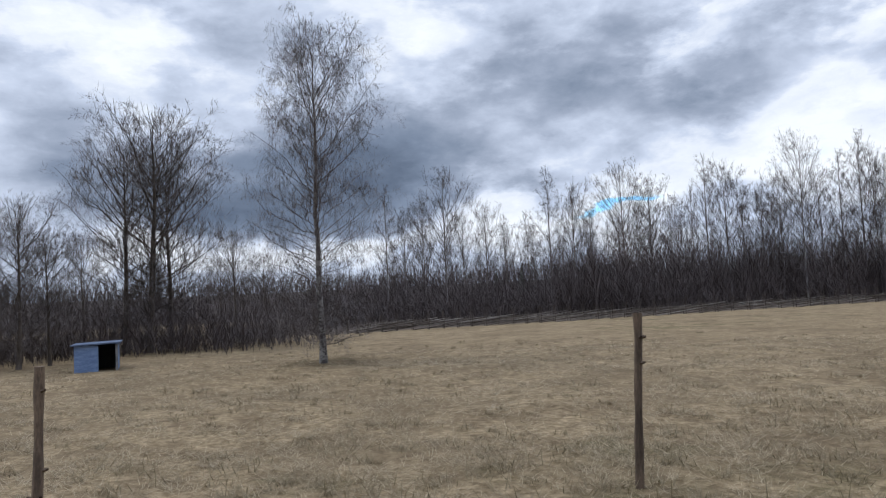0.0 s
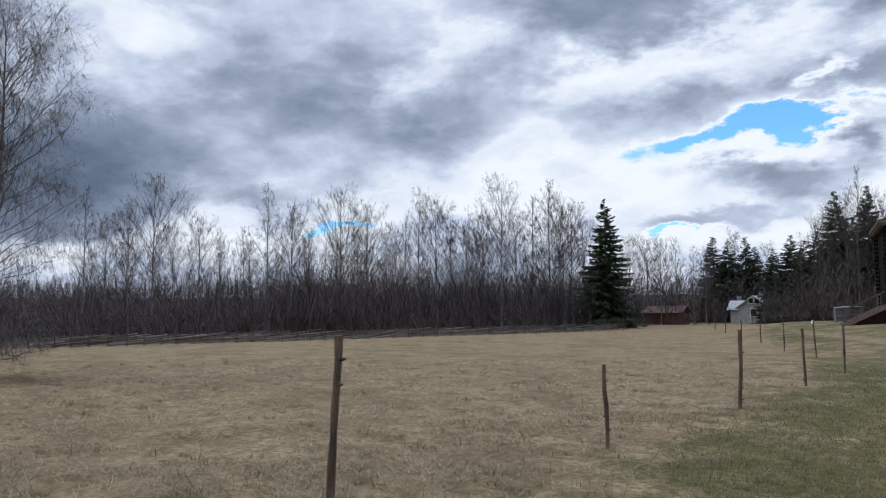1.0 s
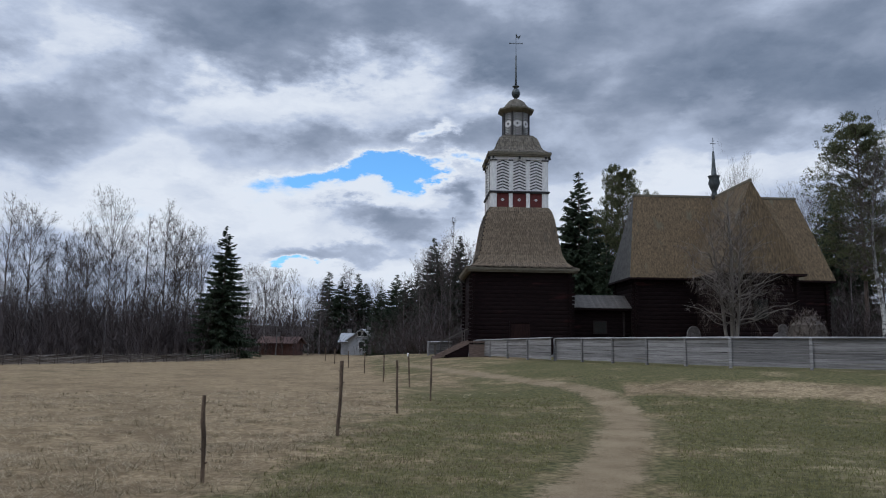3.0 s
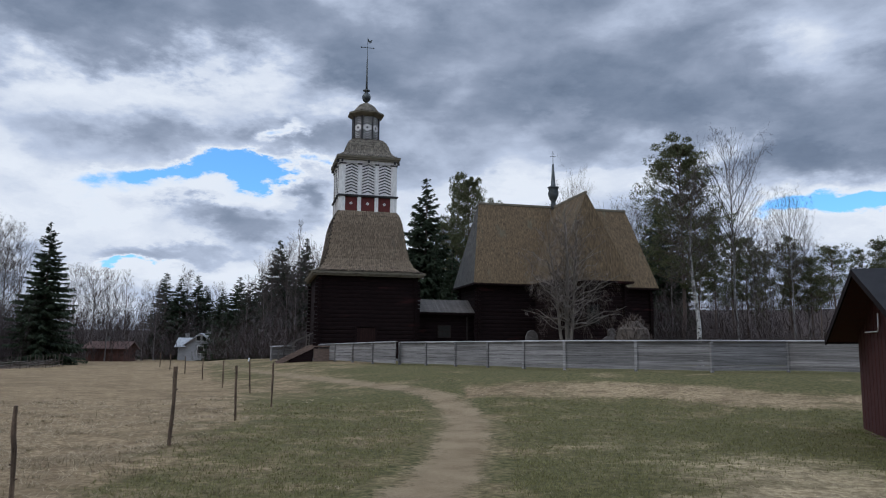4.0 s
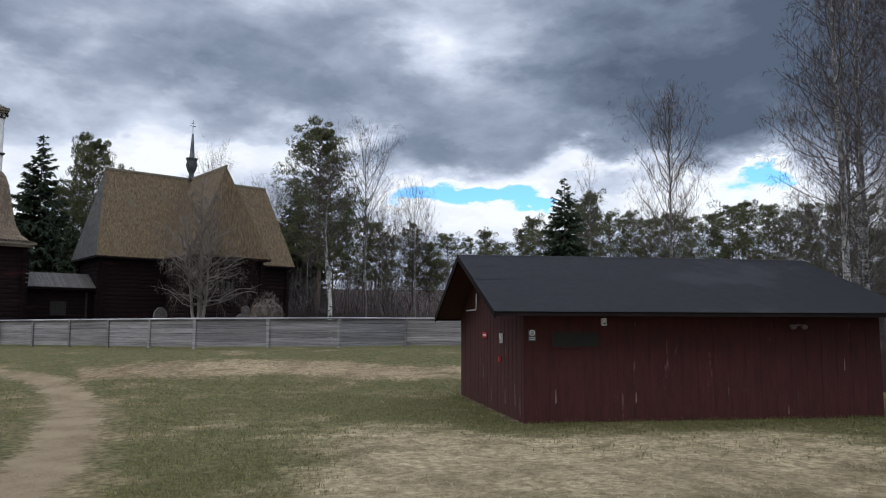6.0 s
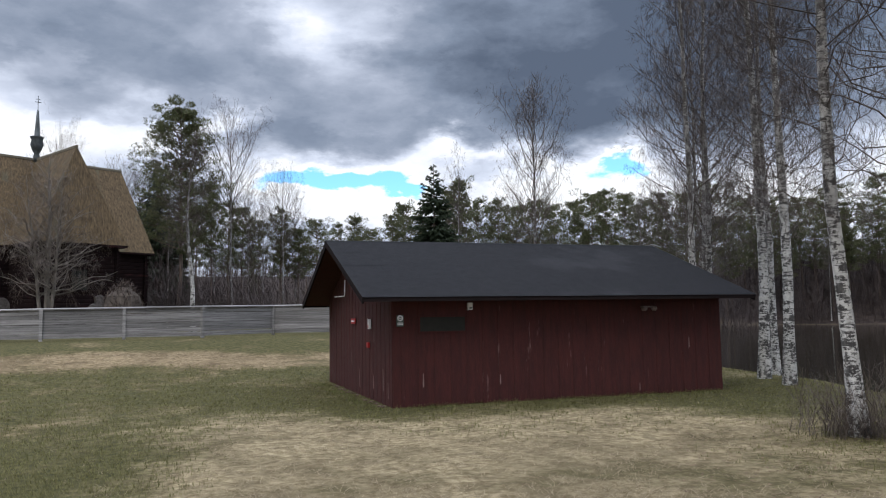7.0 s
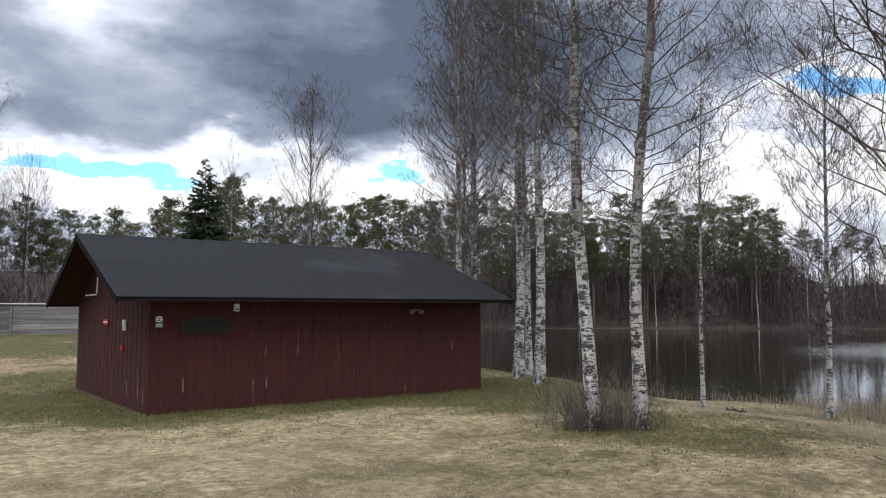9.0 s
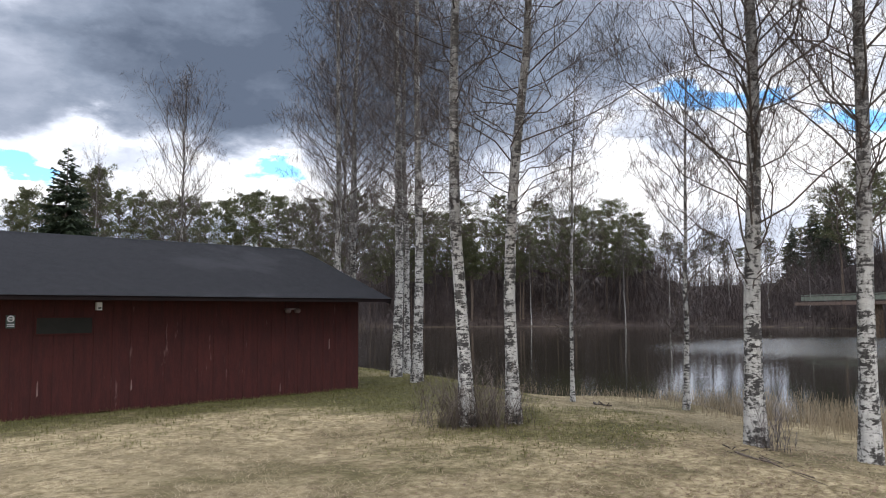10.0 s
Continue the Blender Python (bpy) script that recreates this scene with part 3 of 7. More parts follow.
def fresh(x, y):
    """Where the grass is green or painted as shaded by the lone birch, and where it is thin."""
    d = np.hypot(x, y)
    trail = near_line(x, y, along(((-2.6, 24), (3, 24.5), (10, 22.8), (20, 24)), 60))
    yard = step(-6.4, -4.0, x + 0.12 * (y - 9) + 0.36 * np.maximum(0, y - 17)) * step(2.5 + 6.5 * step(0, 4, x), 9 + 7 * step(0, 4, x), y) * (1 - step(60, 75, y))
    green = yard * (0.74 + 0.20 * step(18, 26, y)) - 0.9 * (1 - step(0.6, 2.2, trail)) * (x > -2)
    green += 0.55 * (1 - step(0.8, 2.4, np.hypot((x - 4.6) / 1.2, (y - 16.0) / 3.2) * 1.6))
    green += 0.5 * (1 - step(0.5, 1.8, np.abs((x - 9.4) * 0.198 + (y - 11.4) * 0.98 - 0.05))) * (x > 5) * (x < 17)
    green += 0.75 * (1 - step(0.7, 2.2, np.hypot(x - 14.2, y - 10.6) / 1.6)) + 0.5 * (1 - step(0.6, 2.4, np.hypot(x - 10.6, y - 5.2) / 1.2))
    green += 0.5 * (1 - step(0.6, 2.4, np.hypot(x - 11.8, y - 8.6) / 1.2)) + 0.22 * (1 - step(0.4, 1.8, np.hypot(x - 9.0, y - 5.2) / 1.4))
    green += 0.14 * (1 - step(0.5, 2.2, np.abs((x - 7.6) * 0.198 + (y - 9.9) * 0.98) / 1.2)) * step(4, 6, x) * (1 - step(12, 14, x))
    # darker green round the lone birch's foot paints the shade beneath its crown
    green += 0.45 * (1 - step(0.5, 2.0, np.hypot(x + 22, y - 5.8) / 2.2))
    green -= 0.45 * step(0, 3, -6.5 - x)
    green += 0.18 * step(3, 6, x) * (1 - step(11, 16, y))
    green += 0.5 * (1 - step(0.4, 1.3, np.hypot(x + 29, y - 27) / 12))
    bare = 0.30 * (1 - step(0.5, 2.2, np.hypot(x + 4.5, y - 17) / 2.2)) + 0.35 * (1 - step(0.4, 2.0, np.hypot((x - 2.6) / 1.6, y - 14.5) / 1.6))
    bare += 0.38 * (1 - step(0.4, 2.0, np.hypot(x - 9.3, y - 2.6) / 2.3))
    bare += 0.9 * step(95, 108, d) * (x > 60)
    return green, bare


def build_ground():
    az = np.concatenate([np.arange(-105, 95, 0.625), np.arange(95, 255, 4.0)])
    rad = np.concatenate([[0.4, 1.2, 2.2, 3.2], np.geomspace(4.0, 140, 190), np.geomspace(150, 4200, 26)])
    a, r = np.meshgrid(np.radians(az), rad)
    x, y = r * np.sin(a), r * np.cos(a)
    z = land(x, y)
    n, k = len(rad), len(az)
    i, j = np.meshgrid(np.arange(n - 1), np.arange(k), indexing="ij")
    j2 = (j + 1) % k
    f = np.stack([i * k + j, (i + 1) * k + j, (i + 1) * k + j2, i * k + j2], -1).reshape(-1, 4).tolist()
    v = np.stack([x, y, z], -1).reshape(-1, 3)
    v = np.concatenate([v, [[0, 0, 0]]])
    f += [(j, (j + 1) % k, n * k) for j in range(k)]
    m = Mesh().add(v, f)
    me = m.data("ground", MEADOW, True)
    x, y = v[:, 0], v[:, 1]
    d = np.hypot(x, y)
    to_path = near_line(x, y, PATH_LINE)
    soil = (1 - step(0.0, 1.0, to_path)) * 1.0 * (1 - 0.25 * step(30, 60, d))
    green, bare = fresh(x, y)
    # that dense-wood tone on the added rises and the far bank
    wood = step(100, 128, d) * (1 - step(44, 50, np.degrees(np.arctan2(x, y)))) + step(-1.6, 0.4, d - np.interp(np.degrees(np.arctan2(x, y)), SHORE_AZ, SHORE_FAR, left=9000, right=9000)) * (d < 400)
    dull = 0.85 * np.maximum(step(0, 3, 2.5 - x), 0.8 * step(13, 17, y) + 0.08 * (y <= 17)) + 0.35 * step(7, 9, np.hypot(x - 9.9, y - 14.5)) * (x > 4) * (y > 9) * (1 - step(18, 24, d))
    az_all = np.degrees(np.arctan2(x, y))
    # the same tone past the pole fence
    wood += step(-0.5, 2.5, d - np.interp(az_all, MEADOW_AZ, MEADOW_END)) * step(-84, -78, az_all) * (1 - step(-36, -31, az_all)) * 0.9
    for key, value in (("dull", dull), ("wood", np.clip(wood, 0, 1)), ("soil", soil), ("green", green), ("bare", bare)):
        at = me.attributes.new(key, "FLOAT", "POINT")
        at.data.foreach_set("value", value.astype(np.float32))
    return tagged(new("ground", me), "dry straw-coloured spring meadow with green patches and a trodden track", "ground", kind="structure")


build_ground()


def build_lake():
    m = Mesh()
    az = np.linspace(16, 128, 57)
    rr = np.array([10.0, 40, 90, 140, 270])
    a, r = np.meshgrid(np.radians(az), rr)
    v = np.stack([r * np.sin(a), r * np.cos(a), np.full(a.shape, WATER_Z)], -1).reshape(-1, 3)
    k = len(az)
    m.add(v, [(i * k + j, (i + 1) * k + j, (i + 1) * k + j + 1, i * k + j + 1) for i in range(len(rr) - 1) for j in range(k - 1)])
    return tagged(new("water", m.data("water", WATER)), "still dark lake water mirroring sky and trees", "lake", kind="structure")


build_lake()

# ---- bell tower and church ----
YARD = -20.0  # both stand square to this azimuth
CHURCH_AT = (2.1, 60.0)
TOWER_AT = (-12.0, 54.9)


def shingle_rows(m, a0, b0, a1, b1, rows, wide, lift=0.035, rng=None, pointed=True, fill=0.90):
    """Courses of shingles on the sloping face a0 b0 (foot) to a1 b1 (head); foot may be wider than head."""
    a0, b0, a1, b1 = (np.array(p, float) for p in (a0, b0, a1, b1))
    normal = np.cross(b0 - a0, a1 - a0)
    normal /= np.linalg.norm(normal)
    out = []
    for i in range(rows):
        f0, f1 = i / rows, min(1.0, (i + 1.25) / rows)
        l0, r0, l1, r1 = lerp(a0, a1, f0), lerp(b0, b1, f0), lerp(a0, a1, f1), lerp(b0, b1, f1)
        n = max(1, int(np.linalg.norm(r0 - l0) / wide))
        s = (np.arange(n) + (0.5 if i % 2 else 0.0)) / n
        s = np.clip(s + rng.uniform(-0.06, 0.06, n) / n, 0, 1)
        e = np.clip(s + fill / n, 0, 1)
        drop = rng.uniform(-0.05, 0.05, n)[:, None] / rows * (a1 - a0)
        up = normal * lift * rng.uniform(0.6, 1.4, n)[:, None]
        p0 = l0 + (r0 - l0) * s[:, None] + drop + up
        p1 = l0 + (r0 - l0) * e[:, None] + drop + up
        q0, q1 = l1 + (r1 - l1) * s[:, None], l1 + (r1 - l1) * e[:, None]
        if pointed:
            tip = (p0 + p1) / 2 - (l1 - l0) * 0.22 + up * 0.2
            out.append(np.stack([p0, tip, p1, q1, q0], 1))
        else:
            out.append(np.stack([p0, p1, q1, q0], 1))
    return m.quads(np.concatenate(out))


def square_roof(outline):
    """The sheathing below the shingles: rows of half-width and height."""
    return Mesh().rings([(h * math.sqrt(2), z) for h, z in outline], 4, math.pi / 4)


def side_pose(h, k):
    """Axes on side k of a square of half-width h: x along the side, -y outward."""
    return Matrix.Rotation(k * math.pi / 2, 4, "Z") @ Matrix.Translation((0, -h, 0))


def turned(m, t):
    """The mesh with all its corners moved by the matrix t."""
    a = np.array(t)
    m.v = [p @ a[:3, :3].T + a[:3, 3] for p in m.v]
    return m


def log_wall(length, z0, z1, pitch=0.27, rng=None):
    """A wall of stacked logs along x, its face at y = 0, with crossing ends."""
    n = int((z1 - z0) / pitch)
    h = (z1 - z0) / n
    prof = []
    for i in range(n):
        z, o = z0 + h * (i + 0.5), rng.uniform(-0.010, 0.010)
        prof += [(0.010, z - h / 2), (o - 0.012, z - h * 0.36), (o - 0.020, z), (o - 0.012, z + h * 0.36)]
    prof += [(0.020, z1), (0.22, z1), (0.22, z0)]
    k, l = len(prof), length / 2 + 0.05
    v = [(x, y, z) for x in (-l, l) for y, z in prof]
    return Mesh().add(v, [(j, k + j, k + (j + 1) % k, (j + 1) % k) for j in range(k)] + [tuple(range(k)), tuple(range(k, 2 * k))[::-1]])


def log_ends(t, corners, z0, z1, rng):
    """Crossing ends of the logs, standing out at the corners."""
    for x, y in corners:
        m = Mesh()
        n = int((z1 - z0) / 0.27)
        for i in range(n):
            z = z0 + 0.27 * (i + 0.5)
            r = 0.22 + rng.uniform(-0.04, 0.04)
            m.box((x + math.copysign(r / 2, x), y - math.copysign(0.10, y), z), (r, 0.17, 0.20)).box((x - math.copysign(0.10, x), y + math.copysign(r / 2, y), z + 0.13), (0.17, r, 0.20))
        part("corner_joint", m, TARRED, t)


def build_tower():
    rng = np.random.default_rng(5)
    z0 = land_z(*TOWER_AT)
    t = thing("bell_tower", pose(*TOWER_AT, 0, 0, 0, -YARD), "tall dark wooden bell tower with shingled roofs and white chevron panels", "tower")
    W = 3.42
    for k in range(4):
        wall = turned(log_wall(2 * W, z0 - 0.15, 6.75, 0.27, rng), side_pose(W, k))
        part("wall", wall, TARRED, t, "dark tarred log wall" if k == 0 else "")
    log_ends(t, [(a * W, b * W) for a in (-1, 1) for b in (-1, 1)], z0 + 0.1, 6.6, rng)
    part("stone_base", Mesh().box((0, 0, z0 - 0.1), (2 * W + 0.1, 2 * W + 0.1, 0.5)), STONE, t)
    # door with its frame in the front
    door = part("door", Mesh().box((-0.1, -W - 0.05, z0 + 1.15), (1.25, 0.10, 2.1)), surface("brown_door_boards", (0.016, 0.009, 0.008), (0.030, 0.016, 0.014), 3, 0.85, 0.3, (4, 4, 0.6), spec=0.06), t, "brown boarded door")
    fr = Mesh()
    for x in (-0.80, 0.60):
        fr.box((x, -W - 0.07, z0 + 1.2), (0.13, 0.12, 2.25))
    fr.box((-0.1, -W - 0.07, z0 + 2.36), (1.53, 0.12, 0.14))
    part("door_frame", fr, TARRED, door)
    # lower bell-shaped roof
    low = [(3.90, 6.88), (3.55, 7.02), (3.18, 7.35), (2.92, 7.9), (2.74, 8.7), (2.60, 9.6), (2.47, 10.45), (2.30, 11.05), (2.08, 11.42)]
    roof = part("roof", square_roof(low), SHEATH, t, "bell-shaped roof of brown tarred shingles")
    for k in range(4):
        m = Mesh()
        rot = np.array(Matrix.Rotation(k * math.pi / 2, 3, "Z"))
        for (h0, a0), (h1, a1) in zip(low[:-1], low[1:]):
            c = [rot @ np.array(p) for p in ((-h0, -h0, a0), (h0, -h0, a0), (-h1, -h1, a1), (h1, -h1, a1))]
            shingle_rows(m, *c, max(1, round(math.hypot(h0 - h1, a1 - a0) / 0.15)), 0.155, 0.035, rng, fill=0.88)
        part("shingles", m, SHINGLE, roof, kind="stuff")
    for k in range(4):
        e = Mesh().beam((-3.93, -3.86, 6.82), (3.93, -3.86, 6.82), 0.06, 0.13).beam((-3.80, -3.70, 6.66), (3.80, -3.70, 6.66), 0.14, 0.12)
        e.beam((-3.6, -3.6, 6.72), (3.6, -3.6, 6.72), 0.5, 0.05)
        e = turned(e, Matrix.Rotation(k * math.pi / 2, 4, "Z"))
        part("eave_board", e, TRIM, t)
    # red tier with white pilasters, then white tier with chevrons
    H = 2.0
    part("red_tier", Mesh().box((0, 0, 11.93), (2 * H, 2 * H, 1.14)), RED_PANEL, t, "dark red band below the chevron panels")
    part("white_tier", Mesh().box((0, 0, 13.75), (2 * H, 2 * H, 2.44)), WHITE, t, "white-painted upper stage")
    part("belt", Mesh().box((0, 0, 12.53), (2 * H + 0.36, 2 * H + 0.36, 0.09)).box((0, 0, 12.46), (2 * H + 0.24, 2 * H + 0.24, 0.07)), BLACK, t, "black moulding")
    for k in range(4):
        s = side_pose(H, k)
        for x in (-1.82, -0.62, 0.62, 1.82):
            w = 0.36 if abs(x) > 1 else 0.24
            p = part("pilaster", turned(Mesh().box((x, -0.04, 13.67), (w, 0.09, 2.24)).box((x, -0.05, 11.93), (w + 0.02, 0.10, 1.1)), s), WHITE, t)
            part("capital", turned(Mesh().box((x, -0.06, 14.83), (w + 0.08, 0.14, 0.09)), s), BLACK, p)
        part("frieze", turned(Mesh().box((0, -0.03, 14.99), (2 * H + 0.1, 0.1, 0.22)), s), WHITE, t)
        for x in (-1.2, 0.0, 1.2):
            panel = part("panel", turned(Mesh().box((x, -0.015, 13.69), (0.92, 0.05, 2.2)), s), WHITE, t)
            ch = Mesh()
            for i in range(10):
                z = 12.70 + i * 0.215
                for q in (-1, 1):
                    ch.beam((x + q * 0.44, -0.045, z), (x, -0.045, z + 0.18), 0.02, 0.078)
            part("chevron", turned(ch, s), BLACK, panel)
            dm = Matrix.Rotation(math.pi / 4, 3, "Y")
            d = part("diamond", turned(Mesh().box((x, -0.02, 11.96), (0.17, 0.03, 0.17), dm), s), WHITE, t)
            part("diamond_centre", turned(Mesh().box((x, -0.04, 11.96), (0.06, 0.02, 0.06), dm), s), RED_PANEL, d)
        for q in (-1, 0, 1):  # consoles below the cornice
            part("bracket", turned(Mesh().box((q * 1.9, -0.14, 15.02), (0.12, 0.30, 0.16)), s), BLACK, t)
    # second roof
    dome = [(2.27, 15.40), (2.02, 15.52), (1.78, 15.72), (1.62, 16.0), (1.52, 16.35), (1.36, 16.68), (1.10, 16.93), (0.80, 17.10)]
    roof2 = part("upper_roof", square_roof(dome), SHEATH, t, "domed roof of grey-brown shingles")
    for k in range(4):
        m = Mesh()
        rot = np.array(Matrix.Rotation(k * math.pi / 2, 3, "Z"))
        for (h0, a0), (h1, a1) in zip(dome[:-1], dome[1:]):
            c = [rot @ np.array(p) for p in ((-h0, -h0, a0), (h0, -h0, a0), (-h1, -h1, a1), (h1, -h1, a1))]
            shingle_rows(m, *c, max(1, round(math.hypot(h0 - h1, a1 - a0) / 0.13)), 0.14, 0.022, rng, fill=0.90)
        part("shingles", m, SHINGLE_GREY, roof2, kind="stuff")
        e = Mesh().beam((-2.30, -2.26, 15.33), (2.30, -2.26, 15.33), 0.06, 0.16).beam((-2.2, -2.16, 15.20), (2.2, -2.16, 15.20), 0.14, 0.12).beam((-2.1, -2.1, 15.14), (2.1, -2.1, 15.14), 0.30, 0.05)
        part("eave_board", turned(e, Matrix.Rotation(k * math.pi / 2, 4, "Z")), TRIM, t)
    # eight-sided lantern
    oct_r, ph = 0.98, math.pi / 8
    part("lantern", Mesh().rings([(oct_r, 17.02), (oct_r, 18.86)], 8, ph), WHITE, t, "eight-sided white lantern with chevrons and diamonds")
    for k in range(8):
        a = k * math.pi / 4
        s = Matrix.Rotation(a, 4, "Z") @ Matrix.Translation((0, -oct_r * math.cos(ph), 0))
        m = Mesh()
        for i in range(4):
            for q in (-1, 1):
                m.beam((q * 0.31, -0.015, 17.22 + i * 0.18), (0, -0.015, 17.02 + i * 0.18), 0.02, 0.085)
                m.beam((q * 0.31, -0.015, 18.66 - i * 0.18), (0, -0.015, 18.86 - i * 0.18), 0.02, 0.085)
        m.box((0, -0.02, 17.94), (0.14, 0.03, 0.14), Matrix.Rotation(math.pi / 4, 3, "Y"))
        part("chevron", turned(m, s), BLACK, t)
        post = Mesh().box((oct_r * math.sin(ph) + 0.0, 0.0, 17.94), (0.12, 0.12, 1.84))
        part("corner_post", turned(post, s), BLACK, t)
    part("lantern_cornice", Mesh().rings([(1.05, 18.80), (1.26, 18.92), (1.40, 19.02), (1.40, 19.10), (1.30, 19.14)], 8, ph), TRIM, t)
    cap = part("cap_roof", Mesh().rings([(1.36, 19.12), (1.05, 19.24), (0.86, 19.46), (0.66, 19.72), (0.40, 19.94), (0.12, 20.08)], 8, ph), SHINGLE_GREY, t)
    m = Mesh()
    prof = [(1.36, 19.13), (1.05, 19.25), (0.86, 19.47), (0.66, 19.73), (0.40, 19.95)]
    for k in range(8):
        a0, a1 = ph + k * math.pi / 4, ph + (k + 1) * math.pi / 4
        for (h0, z_0), (h1, z_1) in zip(prof[:-1], prof[1:]):
            c = [(h * math.cos(a), h * math.sin(a), z) for h, z, a in ((h0, z_0, a0), (h0, z_0, a1), (h1, z_1, a0), (h1, z_1, a1))]
            shingle_rows(m, *c, 2, 0.12, 0.02, rng)
    part("shingles", m, SHINGLE_GREY, cap, kind="stuff")
    part("ball", Mesh().rings([(0.10, 20.0), (0.12, 20.14), (0.24, 20.24), (0.32, 20.42), (0.33, 20.58), (0.24, 20.78), (0.12, 20.88), (0.14, 20.95), (0.27, 21.02), (0.27, 21.07), (0.10, 21.12)], 14), IRON, t, "grey-green turned ball finial", True)
    part("spire", Mesh().rings([(0.085, 21.05), (0.07, 21.8), (0.05, 23.5)], 8), IRON, t, "", True)
    part("rod", Mesh().rings([(0.02, 23.4), (0.015, 25.25)], 6), IRON, t)
    cross = part("crossbar", Mesh().beam((-0.46, 0, 24.45), (0.46, 0, 24.45), 0.03, 0.04), IRON, t)
    for x in (-0.47, 0.47):
        part("knob", Mesh().rings([(0.0, 24.39), (0.055, 24.42), (0.055, 24.48), (0.0, 24.51)], 8, 0, (x, 0)), IRON, cross)
    vane = Mesh().beam((0.02, 0, 24.98), (0.30, 0, 24.93), 0.02, 0.14).beam((0.22, 0, 24.98), (0.34, 0, 25.10), 0.02, 0.07).beam((0.04, 0, 25.0), (0.03, 0, 25.16), 0.02, 0.10).beam((0.15, 0, 24.90), (0.18, 0, 24.78), 0.02, 0.04)
    part("weather_vane", vane, IRON, t)
    return t


def hip_arm(m, k, ridge, end, half, z_eave, z_ridge, rng):
    """Roof faces of one arm of the cross: two steep slopes and a steeper end, shingled."""
    rot = np.array(Matrix.Rotation(k * math.pi / 2, 3, "Z"))
    P = lambda x, y, z: rot @ np.array((x, y, z))
    rows = 26
    top = P(0, -ridge, z_ridge)
    mid = P(0, 0, z_ridge)
    for q in (-1, 1):
        foot_in, foot_out = P(q * half, -half, z_eave), P(q * half, -end, z_eave)
        a = (foot_out, foot_in, top, mid) if q > 0 else (foot_in, foot_out, mid, top)
        shingle_rows(m, *a, rows, 0.085, 0.014, rng, False)
        c = [foot_out, foot_in, mid, top] if q > 0 else [foot_in, foot_out, top, mid]
        m.quads([c])
    a, b = P(-half, -end, z_eave), P(half, -end, z_eave)
    g = Mesh()
    shingle_rows(g, a, b, top + 0, top + 0, rows, 0.085, 0.014, rng, False)
    g.add([a, b, top], [(0, 1, 2)])
    return g


def build_church():
    rng = np.random.default_rng(8)
    z0 = land_z(*CHURCH_AT)
    t = thing("church", pose(*CHURCH_AT, 0, 0, 0, -YARD), "old dark log church with a steep brown shingled cross roof", "church")
    half, wall, z_eave, z_ridge = 2.95, 2.5, 6.45, 12.85
    for k in range(4):
        R = Matrix.Rotation(k * math.pi / 2, 4, "Z")
        end = 6.9
        for q in (-1, 1):
            m = turned(log_wall(end - wall + 0.1, z0 - 0.1, z_eave + 0.15, 0.27, rng), R @ Matrix.Translation((q * wall, -(end + wall) / 2, 0)) @ Matrix.Rotation(q * math.pi / 2, 4, "Z"))
            part("wall", m, TARRED, t)
        m = turned(log_wall(2 * wall, z0 - 0.1, z_eave + 0.15, 0.27, rng), R @ Matrix.Translation((0, -end, 0)))
        part("wall", m, TARRED, t, "dark tarred log gable wall" if k == 0 else "")
        m = Mesh()
        g = hip_arm(m, k, 6.15, 7.35, half, z_eave, z_ridge, rng)
        part("roof", m, LONG_SHINGLE, t, "steep roof of long brown shingles", kind="stuff")
        part("end_roof", g, LONG_SHINGLE if k != 3 else DARK_SHINGLE, t, "" if k != 3 else "dark grey shingled end slope", kind="stuff")
        part("ridge_board", turned(Mesh().beam((0, -6.2, z_ridge + 0.03), (0, 0, z_ridge + 0.03), 0.14, 0.16), R), TRIM, t)
        e = Mesh()
        for q in (-1, 1):
            e.beam((q * 2.93, -7.33, z_eave - 0.04), (q * 2.93, -2.9, z_eave - 0.04), 0.06, 0.14)
        e.beam((-2.95, -7.34, z_eave - 0.04), (2.95, -7.34, z_eave - 0.04), 0.06, 0.14)
        e.box((0, -5.2, z_eave + 0.06), (5.7, 4.2, 0.06))
        part("eave_board", turned(e, R), TARRED, t)
        # a small-paned window in each gable
        w = part("window", turned(Mesh().box((0, -end - 0.03, z0 + 3.3), (1.0, 0.08, 1.3)), R), GLASS_DARK, t)
        f = Mesh()
        for x in (-0.54, 0.54):
            f.box((x, -end - 0.08, z0 + 3.3), (0.10, 0.10, 1.5))
        for z in (2.6, 4.0):
            f.box((0, -end - 0.08, z0 + z), (1.18, 0.10, 0.10))
        for x in (-0.17, 0.17):
            f.box((x, -end - 0.08, z0 + 3.3), (0.03, 0.03, 1.3))
        part("window_frame", turned(f, R), TARRED, w)
    log_ends(t, [(a * x, b * y) for x, y in ((wall, 6.9), (6.9, wall)) for a in (-1, 1) for b in (-1, 1)], z0 + 0.1, z_eave - 0.1, rng)
    part("finial", Mesh().rings([(0.24, 12.7), (0.22, 13.1), (0.17, 13.3), (0.30, 13.55), (0.43, 13.95), (0.36, 14.25), (0.42, 14.42), (0.46, 14.5), (0.20, 14.56), (0.15, 15.2), (0.07, 16.4)], 12), IRON, t, "weathered turned finial", True)
    cr = Mesh().rings([(0.025, 16.3), (0.02, 17.45)], 6).beam((-0.22, 0, 17.0), (0.22, 0, 17.0), 0.03, 0.04).beam((-0.12, 0, 17.2), (0.12, 0, 17.2), 0.03, 0.03)
    part("cross", cr, IRON, t)
    # the low passage that joins church and tower
    link = thing("passage", pose(*CHURCH_AT, 0, 0, 0, -YARD), "low dark log passage with a grey board roof", "passage")
    x0, x1, zr, ze = -11.75, -6.95, 5.35, 4.45
